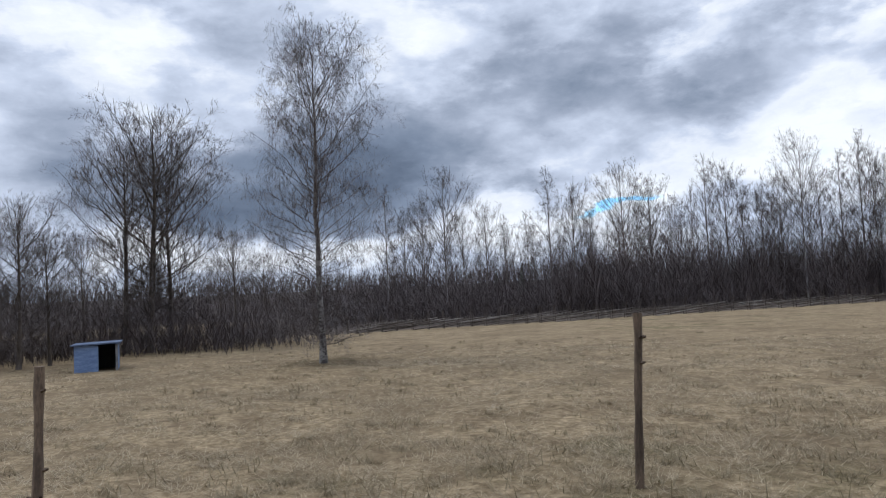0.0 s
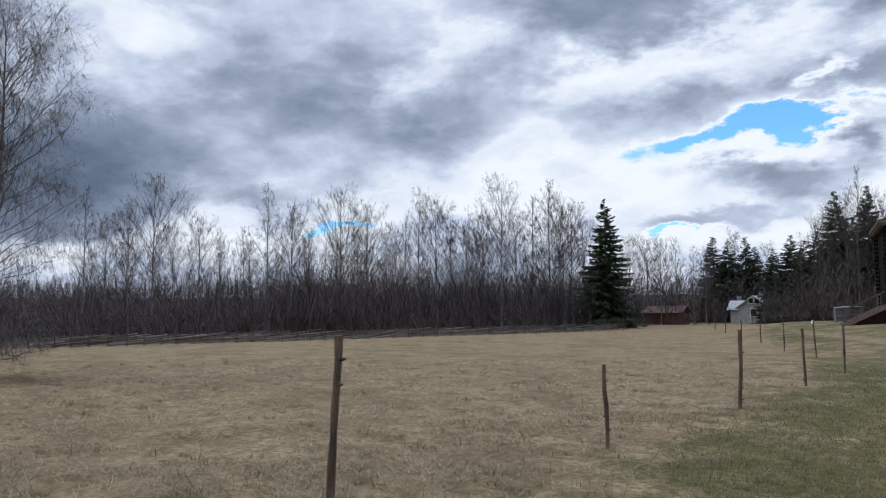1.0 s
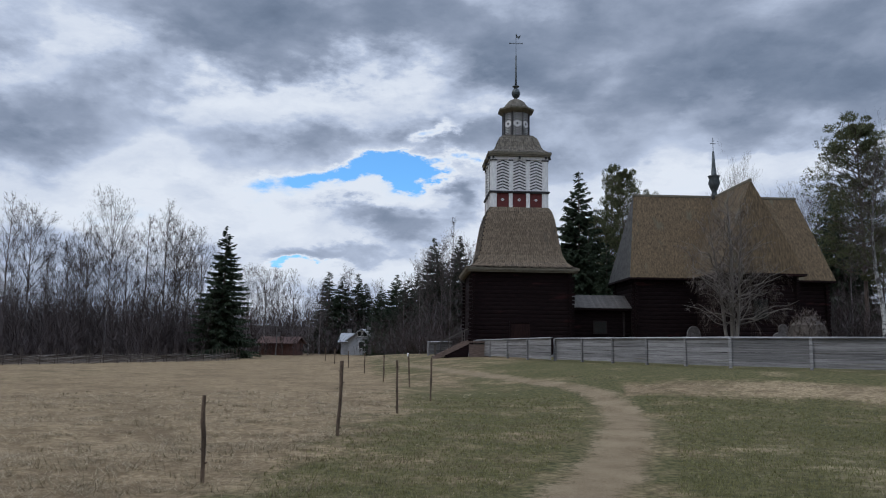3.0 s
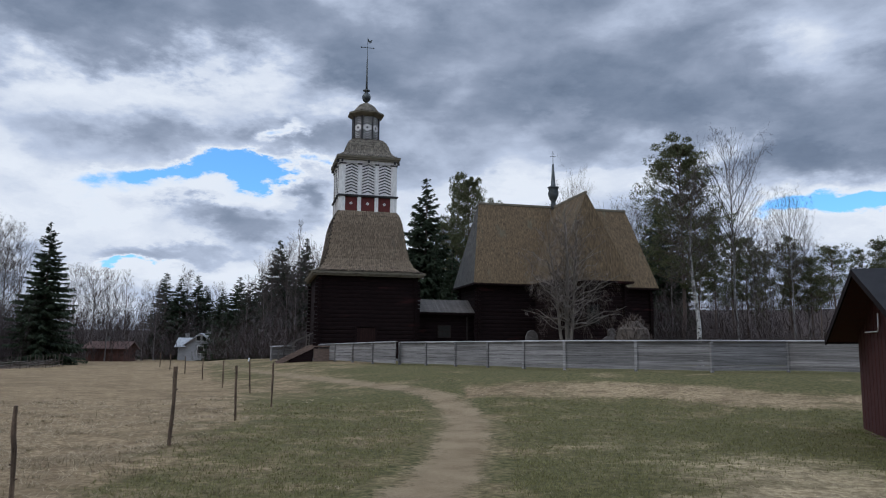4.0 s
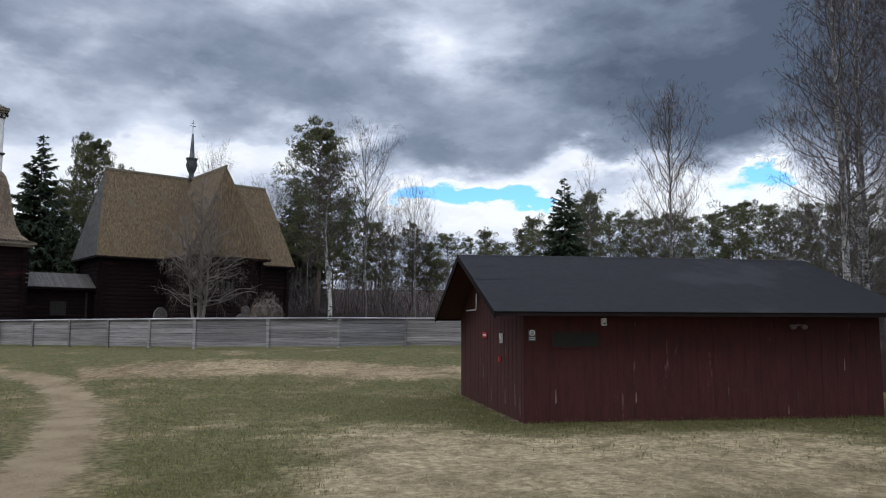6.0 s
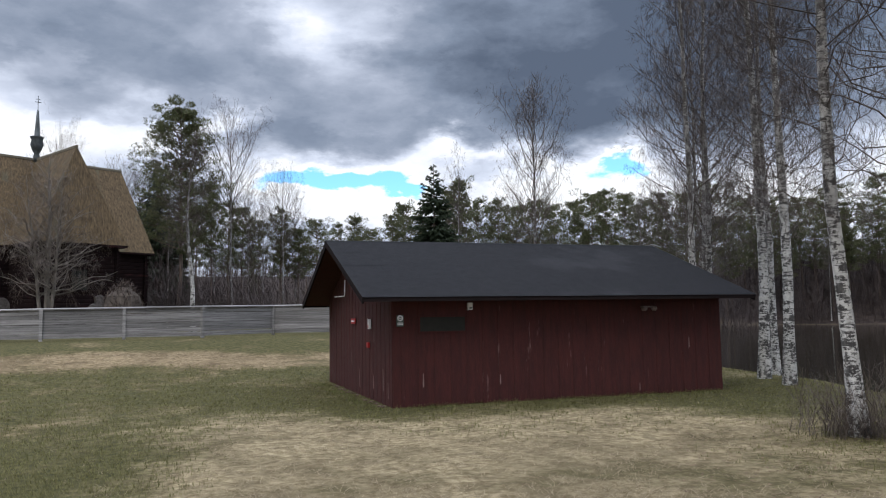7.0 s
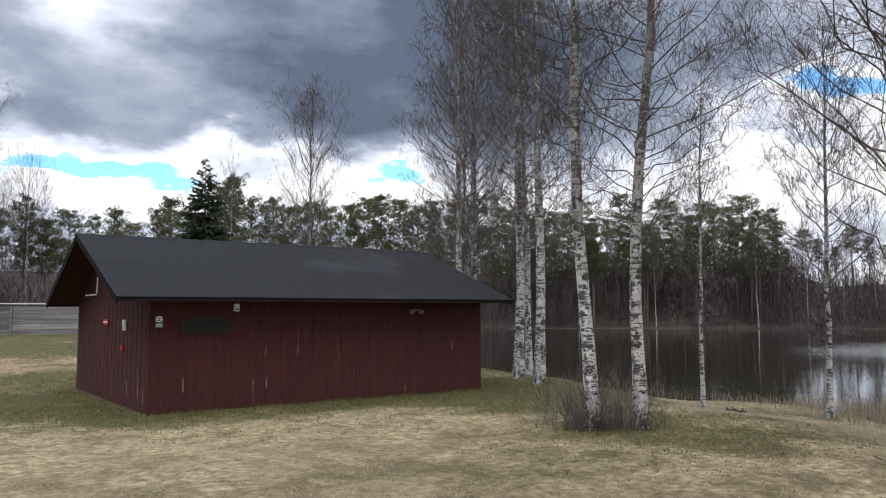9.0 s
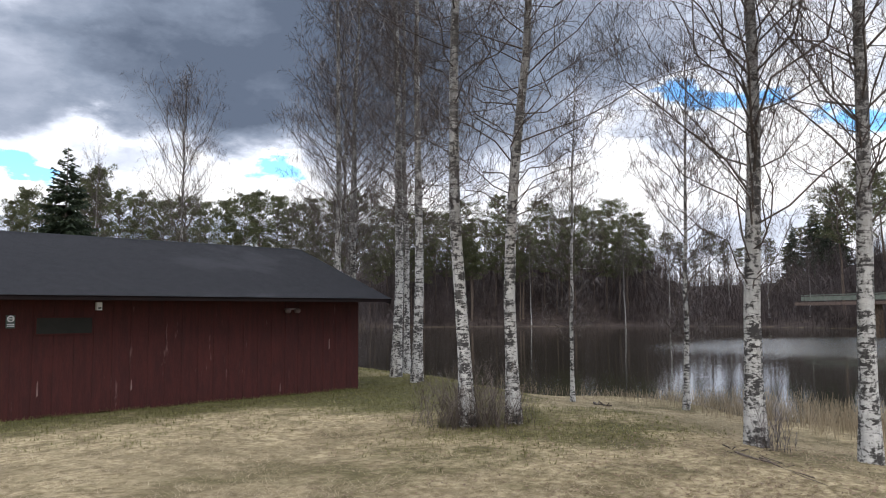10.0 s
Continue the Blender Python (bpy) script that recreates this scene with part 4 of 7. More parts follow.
    for q in (-1, 1):
        m = turned(log_wall(x1 - x0, z0 - 0.1, ze, 0.25, rng), Matrix.Translation(((x0 + x1) / 2, q * 1.5, 0)) @ Matrix.Rotation(0 if q < 0 else math.pi, 4, "Z"))
        part("wall", m, TARRED, link)
        n = 30
        for i in range(n):
            x = x0 + (i + 0.5) * (x1 - x0) / n
            j = rng.uniform(-0.01, 0.01)
            m = Mesh().beam((x, q * 1.95, ze - 0.12 + j), (x, q * 0.0, zr + j), (x1 - x0) / n * 0.95, 0.03, (0, -q * 0.45, 0.9))
            part("roof_board", m, DULL_WOOD, link)
    part("eave_board", Mesh().beam((x0, -1.93, ze - 0.2), (x1, -1.93, ze - 0.2), 0.05, 0.12), TARRED, link)
    xw = (x0 + x1) / 2 + 0.2
    w = part("window", Mesh().box((xw, -1.54, z0 + 2.1), (0.8, 0.06, 0.75)), GLASS_DARK, link)
    f = Mesh().box((xw, -1.58, z0 + 2.52), (0.98, 0.07, 0.09)).box((xw, -1.58, z0 + 1.68), (0.98, 0.07, 0.09))
    for q in (-0.445, -0.15, 0.15, 0.445):
        f.box((xw + q, -1.58, z0 + 2.1), (0.09 if abs(q) > 0.3 else 0.03, 0.06, 0.75))
    f.box((xw, -1.58, z0 + 2.1), (0.8, 0.04, 0.03))
    part("window_frame", f, DARK_WOOD, w)
    for q in (x0 + 0.35, x1 - 0.5):
        part("post", Mesh().box((q, -1.60, z0 + 1.6), (0.13, 0.13, 3.2)), DARK_WOOD, link)
    return t


build_tower()
build_church()


# ---- plank fence of the churchyard ----
FENCE = ((-6.55, 39.6, 1.10), (1.46, 31.35, 1.12), (6.9, 30.35, 1.16), (10.3, 32.2, 1.20), (15.5, 28.0, 1.20))


def build_fence(points, name, label, panels, drop=0.0):
    rng = np.random.default_rng(3)
    t = thing(name, Matrix.Translation((points[0][0], points[0][1], 0)), label, "fence")
    o = Vector((points[0][0], points[0][1], 0))
    for (x0, y0, h0), (x1, y1, h1), n in zip(points[:-1], points[1:], panels):
        for i in range(n):
            ends = []
            for f in (i / n, (i + 1) / n):
                x, y = lerp(x0, x1, f), lerp(y0, y1, f)
                ends.append((Vector((x, y, land_z(x, y))) - o, lerp(h0, h1, f)))
            (a, ha), (b, hb) = ends
            d = (b - a).normalized()
            out = Vector((d.y, -d.x, 0)).normalized()
            if out.dot(-(o + a)) < 0:
                out = -out
            rows = 6
            for r in range(rows):
                f = (r + 0.5) / rows
                j = rng.uniform(-0.008, 0.008)
                p = a + Vector((0, 0, 0.07 + ha * 0.93 * f + j)) + out * rng.uniform(0.0, 0.012)
                q = b + Vector((0, 0, 0.07 + hb * 0.93 * f + rng.uniform(-0.012, 0.012))) + out * rng.uniform(0.0, 0.012)
                part("board", Mesh().beam(p, q, 0.028, ha * 0.95 / rows - 0.010), GREY_WOOD, t)
            part("post", Mesh().box(a + Vector((0, 0, ha / 2 - 0.05)) + out * 0.03, (0.11, 0.11, ha + 0.14), Matrix.Rotation(math.atan2(d.y, d.x), 3, "Z")), GREY_WOOD, t)
            part("cap_board", Mesh().beam(a + Vector((0, 0, ha + 0.03)) - d * 0.02, b + Vector((0, 0, hb + 0.03)) + d * 0.02, 0.17, 0.035, Vector((0, 0, 1)) + out * 0.25), GREY_WOOD, t)
    return t


build_fence(FENCE, "plank_fence", "weathered grey plank fence with a cap board round the churchyard", (5, 2, 1, 2))
build_fence(((-13.3, 48.6, 1.00), (-6.72, 39.25, 1.14)), "plank_fence", "older grey plank fence with a cap board below the tower", (4,))
build_fence(((-17.2, 50.6, 0.9), (-16.4, 53.4, 0.9)), "plank_fence", "short run of grey plank fence beyond the stairs", (2,))


# ---- red shed ----
SHED_BC = Vector((6.09, 12.26, 0.0))
SHED_TURN = math.degrees(math.atan2(-1.36, 6.75))
SHED_L, SHED_D = 6.89, 6.0


def build_shed():
    rng = np.random.default_rng(11)
    t = thing("shed", pose(SHED_BC.x, SHED_BC.y, 0, 0, 0, SHED_TURN), "low dark red boarded shed with a black felt roof", "shed")
    L, D, ze, zr, ov, oe, ob = SHED_L, SHED_D, 1.927, 3.20, 0.62, 0.46, 0.32
    slope = (zr - ze) / (D / 2 + oe)
    top = lambda y: (ze + slope * (y + oe) if y <= D / 2 else ze + (zr - ze) / (D / 2 + ob) * (D - y + ob)) - 0.06
    m = Mesh().box((L / 2, 0.10, 0.85), (L - 0.04, 0.1, 2.2)).box((L / 2, D - 0.1, 0.85), (L - 0.04, 0.1, 2.2)).box((0.1, D / 2, 0.85), (0.1, D - 0.1, 2.2)).box((L - 0.1, D / 2, 0.85), (0.1, D - 0.1, 2.2))
    for x in (0.10, L - 0.10):
        m.add([(x - 0.05, 0.1, 1.95), (x - 0.05, D - 0.1, 1.95), (x - 0.05, D / 2, top(D / 2)), (x + 0.05, 0.1, 1.95), (x + 0.05, D - 0.1, 1.95), (x + 0.05, D / 2, top(D / 2))], [(0, 2, 1), (3, 4, 5)])
    part("frame_wall", m, RED_BOARD, t)
    inv = Matrix.Rotation(radians(-SHED_TURN), 4, "Z") @ Matrix.Translation(-SHED_BC)
    fwd = inv.inverted()

    def foot(x, y):
        p = fwd @ Vector((x, y, 0))
        return land_z(p.x, p.y)

    w = 0.152
    for i in range(round(L / w)):
        x = (i + 0.5) * L / round(L / w)
        for y, s in ((0.0, -1), (D, 1)):
            z0 = foot(x, y) + rng.uniform(-0.03, 0.03)
            z1 = top(0.0) + 0.02
            o = 0.004 if i % 2 else 0.0
            part("board", Mesh().box((x, y + s * o, (z0 + z1) / 2), (L / round(L / w) - (0.001 if i % 2 else 0.003), 0.026, z1 - z0)), RED_BOARD, t)
    for i in range(round(D / w)):
        y = (i + 0.5) * D / round(D / w)
        for x, s in ((0.0, -1), (L, 1)):
            z0 = foot(x, y) + rng.uniform(-0.02, 0.02)
            z1 = top(y)
            o = 0.005 if i % 2 else 0.0
            part("board", Mesh().box((x + s * o, y, (z0 + z1) / 2), (0.026, D / round(D / w) - (0.001 if i % 2 else 0.003), z1 - z0)), RED_BOARD, t)
    # roof: deck, felt with lap joints, barge boards, fascia
    for q, label in ((0, "black roofing felt"), (1, "")):
        y0, y1 = (-oe, D / 2) if q == 0 else (D + ob, D / 2)
        deck = Mesh().add([(-ov, y0, ze - 0.02), (L + ov - 0.10, y0, ze - 0.02), (L + ov - 0.10, y1, zr - 0.02), (-ov, y1, zr - 0.02), (-ov, y0, ze - 0.06), (L + ov - 0.10, y0, ze - 0.06), (L + ov - 0.10, y1, zr - 0.06), (-ov, y1, zr - 0.06)],
                          [(0, 1, 2, 3), (7, 6, 5, 4), (0, 4, 5, 1), (1, 5, 6, 2), (3, 2, 6, 7), (0, 3, 7, 4)] if q == 0 else [(3, 2, 1, 0), (4, 5, 6, 7), (1, 5, 4, 0), (2, 6, 5, 1), (7, 6, 2, 3), (4, 7, 3, 0)])
        part("roof_deck", deck, RED_BOARD, t)
        for r in range(4):
            f0, f1 = r / 4, min(1.0, (r + 1.06) / 4)
            a, b = lerp(y0, y1, f0), lerp(y0, y1, f1)
            za, zb = lerp(ze, zr, f0) + 0.005, lerp(ze, zr, f1) + 0.003
            k = 24
            g = Mesh()
            xs = np.linspace(-ov - 0.02, L + ov - 0.10 + 0.02, k)
            wv = rng.uniform(-0.0025, 0.0025, (2, k))
            v = [(x, yy, zz + wv[h][i]) for h, (yy, zz) in enumerate(((a - (0.03 if r == 0 else 0) * (1 if q == 0 else -1), za - (0.015 if r == 0 else 0)), (b, zb))) for i, x in enumerate(xs)]
            g.add(v, [(i, i + 1, k + i + 1, k + i) if q == 0 else (k + i, k + i + 1, i + 1, i) for i in range(k - 1)])
            part("felt_strip", g, FELT, t, label if r == 0 else "")
        part("fascia", Mesh().beam((-ov, y0, ze - 0.052), (L + ov - 0.10, y0, ze - 0.052), 0.03, 0.07), DARK_FASCIA, t)
    part("ridge_felt", Mesh().add([(-ov - 0.02, D / 2 - 0.14, zr - 0.044), (L + ov - 0.10 + 0.02, D / 2 - 0.14, zr - 0.044), (-ov - 0.02, D / 2, zr + 0.012), (L + ov - 0.10 + 0.02, D / 2, zr + 0.012), (-ov - 0.02, D / 2 + 0.14, zr - 0.03), (L + ov - 0.10 + 0.02, D / 2 + 0.14, zr - 0.03)], [(0, 1, 3, 2), (2, 3, 5, 4)]), FELT, t)
    for x in (-ov, L + ov - 0.10):
        for y0 in (-oe, D + ob):
            part("barge_board", Mesh().beam((x, y0, ze - 0.065), (x, D / 2, zr - 0.065), 0.03, 0.12), DARK_FASCIA, t)
    # things fixed to the walls
    def fitting(name, x, z, w, h, deep, mat, label=""):
        return part(name, Mesh().box((x, -0.03 - deep / 2, z), (w, deep, h)), mat, t, label)

    sign = fitting("notice", 0.13, 1.51, 0.125, 0.20, 0.02, SIGN_DARK, "small dark notice with a white ring")
    part("ring", Mesh().add([(0.13 + r * math.cos(a), -0.053, 1.555 + r * math.sin(a)) for a in np.linspace(0, 2 * math.pi, 17)[:-1] for r in (0.032, 0.052)], [(2 * i, 2 * i + 1, (2 * i + 3) % 32, (2 * i + 2) % 32) for i in range(16)]), SIGN_WHITE, sign)
    for z, w, h in ((1.47, 0.10, 0.014), (1.443, 0.10, 0.014), (1.555, 0.06, 0.014)):
        part("print", Mesh().box((0.13, -0.053, z), (w, 0.004, h)), SIGN_WHITE, sign)
    win = fitting("window", 0.92, 1.44, 0.84, 0.25, 0.012, GLASS_DARK, "low dark strip window")
    for z in (1.315, 1.585):
        part("window_frame", Mesh().box((0.92, -0.040, z - 0.01), (0.88, 0.012, 0.018)), RED_BOARD, win)
    for x in (0.49, 1.35):
        part("window_frame", Mesh().box((x, -0.040, 1.44), (0.018, 0.012, 0.25)), RED_BOARD, win)
    box = fitting("sensor_box", 1.43, 1.75, 0.085, 0.13, 0.07, SIGN_WHITE, "small pale grey sensor box")
    part("lens", Mesh().box((1.43, -0.11, 1.72), (0.04, 0.02, 0.03)), SIGN_DARK, box)
    dull = surface("dull_lamp_metal", (0.13, 0.095, 0.09), (0.20, 0.15, 0.14), 8, 0.6, 0.0, vary=0)
    lamp = fitting("wall_lamp", 5.17, 1.70, 0.30, 0.03, 0.05, dull, "pair of small dull floodlights")
    for x in (5.06, 5.28):
        part("lamp_head", Mesh().rings([(0.03, 1.62), (0.06, 1.65), (0.06, 1.69), (0.03, 1.71)], 10, 0, (x, -0.10)), dull, lamp)
    plate = part("red_plate", Mesh().box((-0.045, 3.03, 1.50), (0.015, 0.40, 0.11)), SIGN_RED, t, "small red sign with white bar")
    part("bar", Mesh().box((-0.055, 3.03, 1.50), (0.006, 0.32, 0.03)), SIGN_WHITE, plate)
    box = part("switch_box", Mesh().box((-0.06, 1.49, 1.45), (0.05, 0.085, 0.19)), SIGN_WHITE, t, "narrow white box")
    part("label", Mesh().box((-0.087, 1.49, 1.40), (0.004, 0.05, 0.05)), SIGN_RED, box)
    part("red_button", Mesh().box((-0.05, 1.65, 1.04), (0.04, 0.11, 0.10)), SIGN_RED, t)
    pipe = Mesh().tubes([[(-0.10, 4.8, 2.06), (-0.10, 3.72, 2.05), (-0.10, 3.65, 2.12), (-0.10, 3.64, 2.40)]], [[0.013] * 4], 8)
    part("pipe", pipe, SIGN_WHITE, t, "thin pale pipe with an elbow")
    for y, z, h in ((0.60, 0.45, 0.42), (1.28, 1.20, 0.22), (1.35, 0.35, 0.30), (2.55, 0.35, 0.40), (3.3, 0.72, 0.28), (0.25, 0.28, 0.30)):
        part("worn_streak", Mesh().add([(-0.0215, y - 0.03, z - h / 2), (-0.0215, y + 0.02, z - h / 2 + 0.03), (-0.0215, y + 0.012, z + h / 2), (-0.0215, y - 0.012, z + h / 2 - 0.04)], [(0, 3, 2, 1)]), WORN_WOOD, t)
    for x, z, h in ((2.02, 0.42, 0.20), (4.95, 0.16, 0.18), (6.12, 0.98, 0.24), (0.55, 0.46, 0.26)):
        part("worn_streak", Mesh().add([(x - 0.012, -0.0205, z - h / 2), (x + 0.014, -0.0205, z - h / 2 + 0.03), (x + 0.008, -0.0205, z + h / 2), (x - 0.008, -0.0205, z + h / 2 - 0.04)], [(0, 1, 2, 3)]), WORN_WOOD, t)
    stones = Mesh()
    for i in range(26):
        y = rng.uniform(0.0, 5.0)
        s = rng.uniform(0.02, 0.05)
        stones.rings([(s * 0.8, foot(-0.1, y) - 0.03), (s, foot(-0.1, y) + 0.02), (s * 0.6, foot(-0.1, y) + s * 0.6)], 6, rng.uniform(0, 3), (-0.08 - rng.uniform(0, 0.12), y))
    part("footing_stones", stones, BROWN_HUT, t, kind="stuff")
    return t


build_shed()

# ---- trees ----
def shoots(rng, P, R, m, frac, s_lo, s_hi, angle, up, droop, n, r_frac, r_min, taper=0.25, crook=0.16):
    """m side shoots on each branch of P (N, k, 3), with radii R: returns their points and radii."""
    N, k, _ = P.shape
    length = np.linalg.norm(np.diff(P, axis=1), axis=2).sum(1)
    s = rng.uniform(s_lo, s_hi, (N, m))
    i = np.clip((s * (k - 1)).astype(int), 0, k - 2)
    f = s * (k - 1) - i
    rows = np.arange(N)[:, None]
    a, b = P[rows, i], P[rows, i + 1]
    at = a + (b - a) * f[..., None]
    tan = b - a
    tan /= np.linalg.norm(tan, axis=2, keepdims=True) + 1e-9
    r = R[rows, i] + (R[rows, i + 1] - R[rows, i]) * f
    side = rng.normal(size=(N, m, 3))
    side -= (side * tan).sum(2, keepdims=True) * tan
    side /= np.linalg.norm(side, axis=2, keepdims=True) + 1e-9
    g = np.radians(rng.normal(angle, 9, (N, m)))[..., None]
    d = tan * np.cos(g) + side * np.sin(g)
    d[..., 2] += up
    d /= np.linalg.norm(d, axis=2, keepdims=True)
    L = (frac * length[:, None] * (1.2 - 0.75 * s) * rng.uniform(0.6, 1.25, (N, m))).reshape(-1, 1)
    d, at, r = d.reshape(-1, 3), at.reshape(-1, 3), r.reshape(-1)
    pts = [at]
    wob = rng.normal(0, crook, (n, len(d), 3))
    for j in range(1, n):
        step_d = d + wob[j]
        step_d[:, 2] -= droop * (j / (n - 1)) ** 1.5
        step_d /= np.linalg.norm(step_d, axis=1, keepdims=True)
        pts.append(pts[-1] + step_d * L / (n - 1))
    t = np.linspace(1, taper, n)
    rad = np.maximum(np.maximum(r * r_frac, r_min)[:, None] * t, r_min * 0.7)
    return np.stack(pts, 1), rad


def thinned(rng, P, R):
    """Drops most of the shortest shoots, which would crowd into dark knots."""
    l = np.linalg.norm(P[:, -1] - P[:, 0], axis=1)
    keep = rng.random(len(l)) < np.clip(l / (1.1 * np.median(l)), 0.0, 1.0) ** 1.5
    return P[keep], R[keep]


def birch_meshes(seed, height, r0, base=0.22, width=0.2, limbs=26, sub=7, twigs=6, fine=0, r_min=0.006, lean=0.02, angle=48, up=0.25, droop=0.5, stems=1, profile=None, sides=8, thin=1.0, band=2, rise=24, wob=0.10, seg=4, spread=0.10, top=66, reach=1.0, crook=0.16, bend=0.010, crowd=1.3, course=None, twig_up=0.0):
    """A bare birch: stem and limbs in one mesh, the fine crown in another."""
    rng = np.random.default_rng(seed)
    trunk, crown = Mesh(), Mesh()
    k = 14
    tz = np.linspace(0, 1, k)
    for q in range(stems):
        h = height * (1 if q == 0 else rng.uniform(0.75, 0.95))
        drift = np.cumsum(rng.normal(0, bend, (k, 2)), 0) * h * 0.22
        drift -= drift[0]
        a = rng.uniform(0, 6.28)
        ln = lean * h if q == 0 else spread * h
        xy = drift + np.outer(tz, (ln * math.cos(a), ln * math.sin(a)))
        if q:
            xy += np.array((math.cos(a), math.sin(a))) * r0 * 1.2
        if course:  # the stem's sideways drift at given heights
            xy = np.stack([np.interp(tz * h, [c[0] for c in course], [c[1] for c in course]), drift[:, 1] * 0.5], 1)
        T = np.concatenate([xy, (tz * h)[:, None]], 1)[None]
        Rt = (r0 * (1 if q == 0 else 0.7) * np.clip(1.0 - tz * 0.97, 0.02, 1) ** 0.85)[None]
        Rt[0, 0] *= 1.35
        trunk.tubes(T, np.maximum(Rt, r_min), sides)
        prof = profile or (lambda s: (math.sin(math.pi * min(1, max(0.0, (s - base) / (1 - base)) ** 0.6 * 0.92 + 0.08)) * 0.86 + 0.14))
        P1, R1 = [], []
        for i in range(limbs):
            s = base + (0.985 - base) * ((i + rng.uniform(0, 1)) / limbs) ** crowd
            idx = min(int(s * (k - 1)), k - 2)
            f = s * (k - 1) - idx
            p = T[0, idx] * (1 - f) + T[0, idx + 1] * f
            az = i * 2.4 + rng.uniform(-0.5, 0.5)
            e = radians(lerp(rise, top, s) + rng.uniform(-10, 10))
            L = width * h * prof(s) * rng.uniform(0.7, 1.2) * 0.85 / max(0.35, math.cos(e))
            L = min(L, (1.04 - s) * h / max(0.3, math.sin(e)) + 0.04 * h)
            pts = [p]
            d = np.array((math.cos(az) * math.cos(e), math.sin(az) * math.cos(e), math.sin(e)))
            for j in range(6):
                dd = d + rng.normal(0, wob, 3)
                dd[2] += up * (j / 5) - droop * 0.55 * max(0, j - 3) / 2
                dd /= np.linalg.norm(dd)
                p = p + dd * L / 6
                pts.append(p)
            P1.append(pts)
            rr = max(r_min * 1.5, min(float(np.interp(s, tz, Rt[0])) * 0.62, (0.013 * L + 0.004) * thin))
            R1.append(np.linspace(rr, max(r_min, rr * 0.2), 7))
        P1, R1 = np.array(P1), np.array(R1)
        crown.slot = 1
        crown.tubes(P1, R1, 4)
        P2, R2 = shoots(rng, P1, R1, sub, 0.42, 0.22, 1.0, angle, 0.10, droop * 0.5, 5, 0.55, r_min, crook=crook)
        P2, R2 = thinned(rng, P2, R2)
        crown.tubes(P2, R2, 3 if r_min < 0.0036 else 2)
        crown.slot = 0
        P3, R3 = shoots(rng, P2, R2, twigs, 0.55 * reach, 0.15, 1.0, 42, twig_up, droop, seg, 0.6, r_min, crook=crook)
        P3, R3 = thinned(rng, P3, R3)
        crown.tubes(P3, R3, band)
        if fine:
            P4, R4 = shoots(rng, P3, R3, fine, 0.7 * reach, 0.1, 1.0, 40, twig_up - 0.1, droop * 1.2, seg - 1, 0.7, r_min, crook=crook)
            P4, R4 = thinned(rng, P4, R4)
            crown.tubes(P4, R4, 2)
    return trunk, crown


def stand(name, at, turn, meshes, mats, label, category, group="", scale=1.0, part_names=("trunk", "crown"), sink=0.05):
    t = thing(name, Matrix.LocRotScale(Vector(at) - Vector((0, 0, sink)), Euler((0, 0, turn)), (scale,) * 3 if not isinstance(scale, tuple) else scale), label, category, group)
    for nm, me in zip(part_names, meshes):
        part(nm, me, None, t)
    return t


def as_data(pair, name, mats, smooth=True):
    return [pair[0].data(f"{name}_trunk", mats[0], smooth), pair[1].data(f"{name}_crown", (mats[1], LIMB if mats[1] in (TWIG, TWIG_WOOD) else mats[0]))]


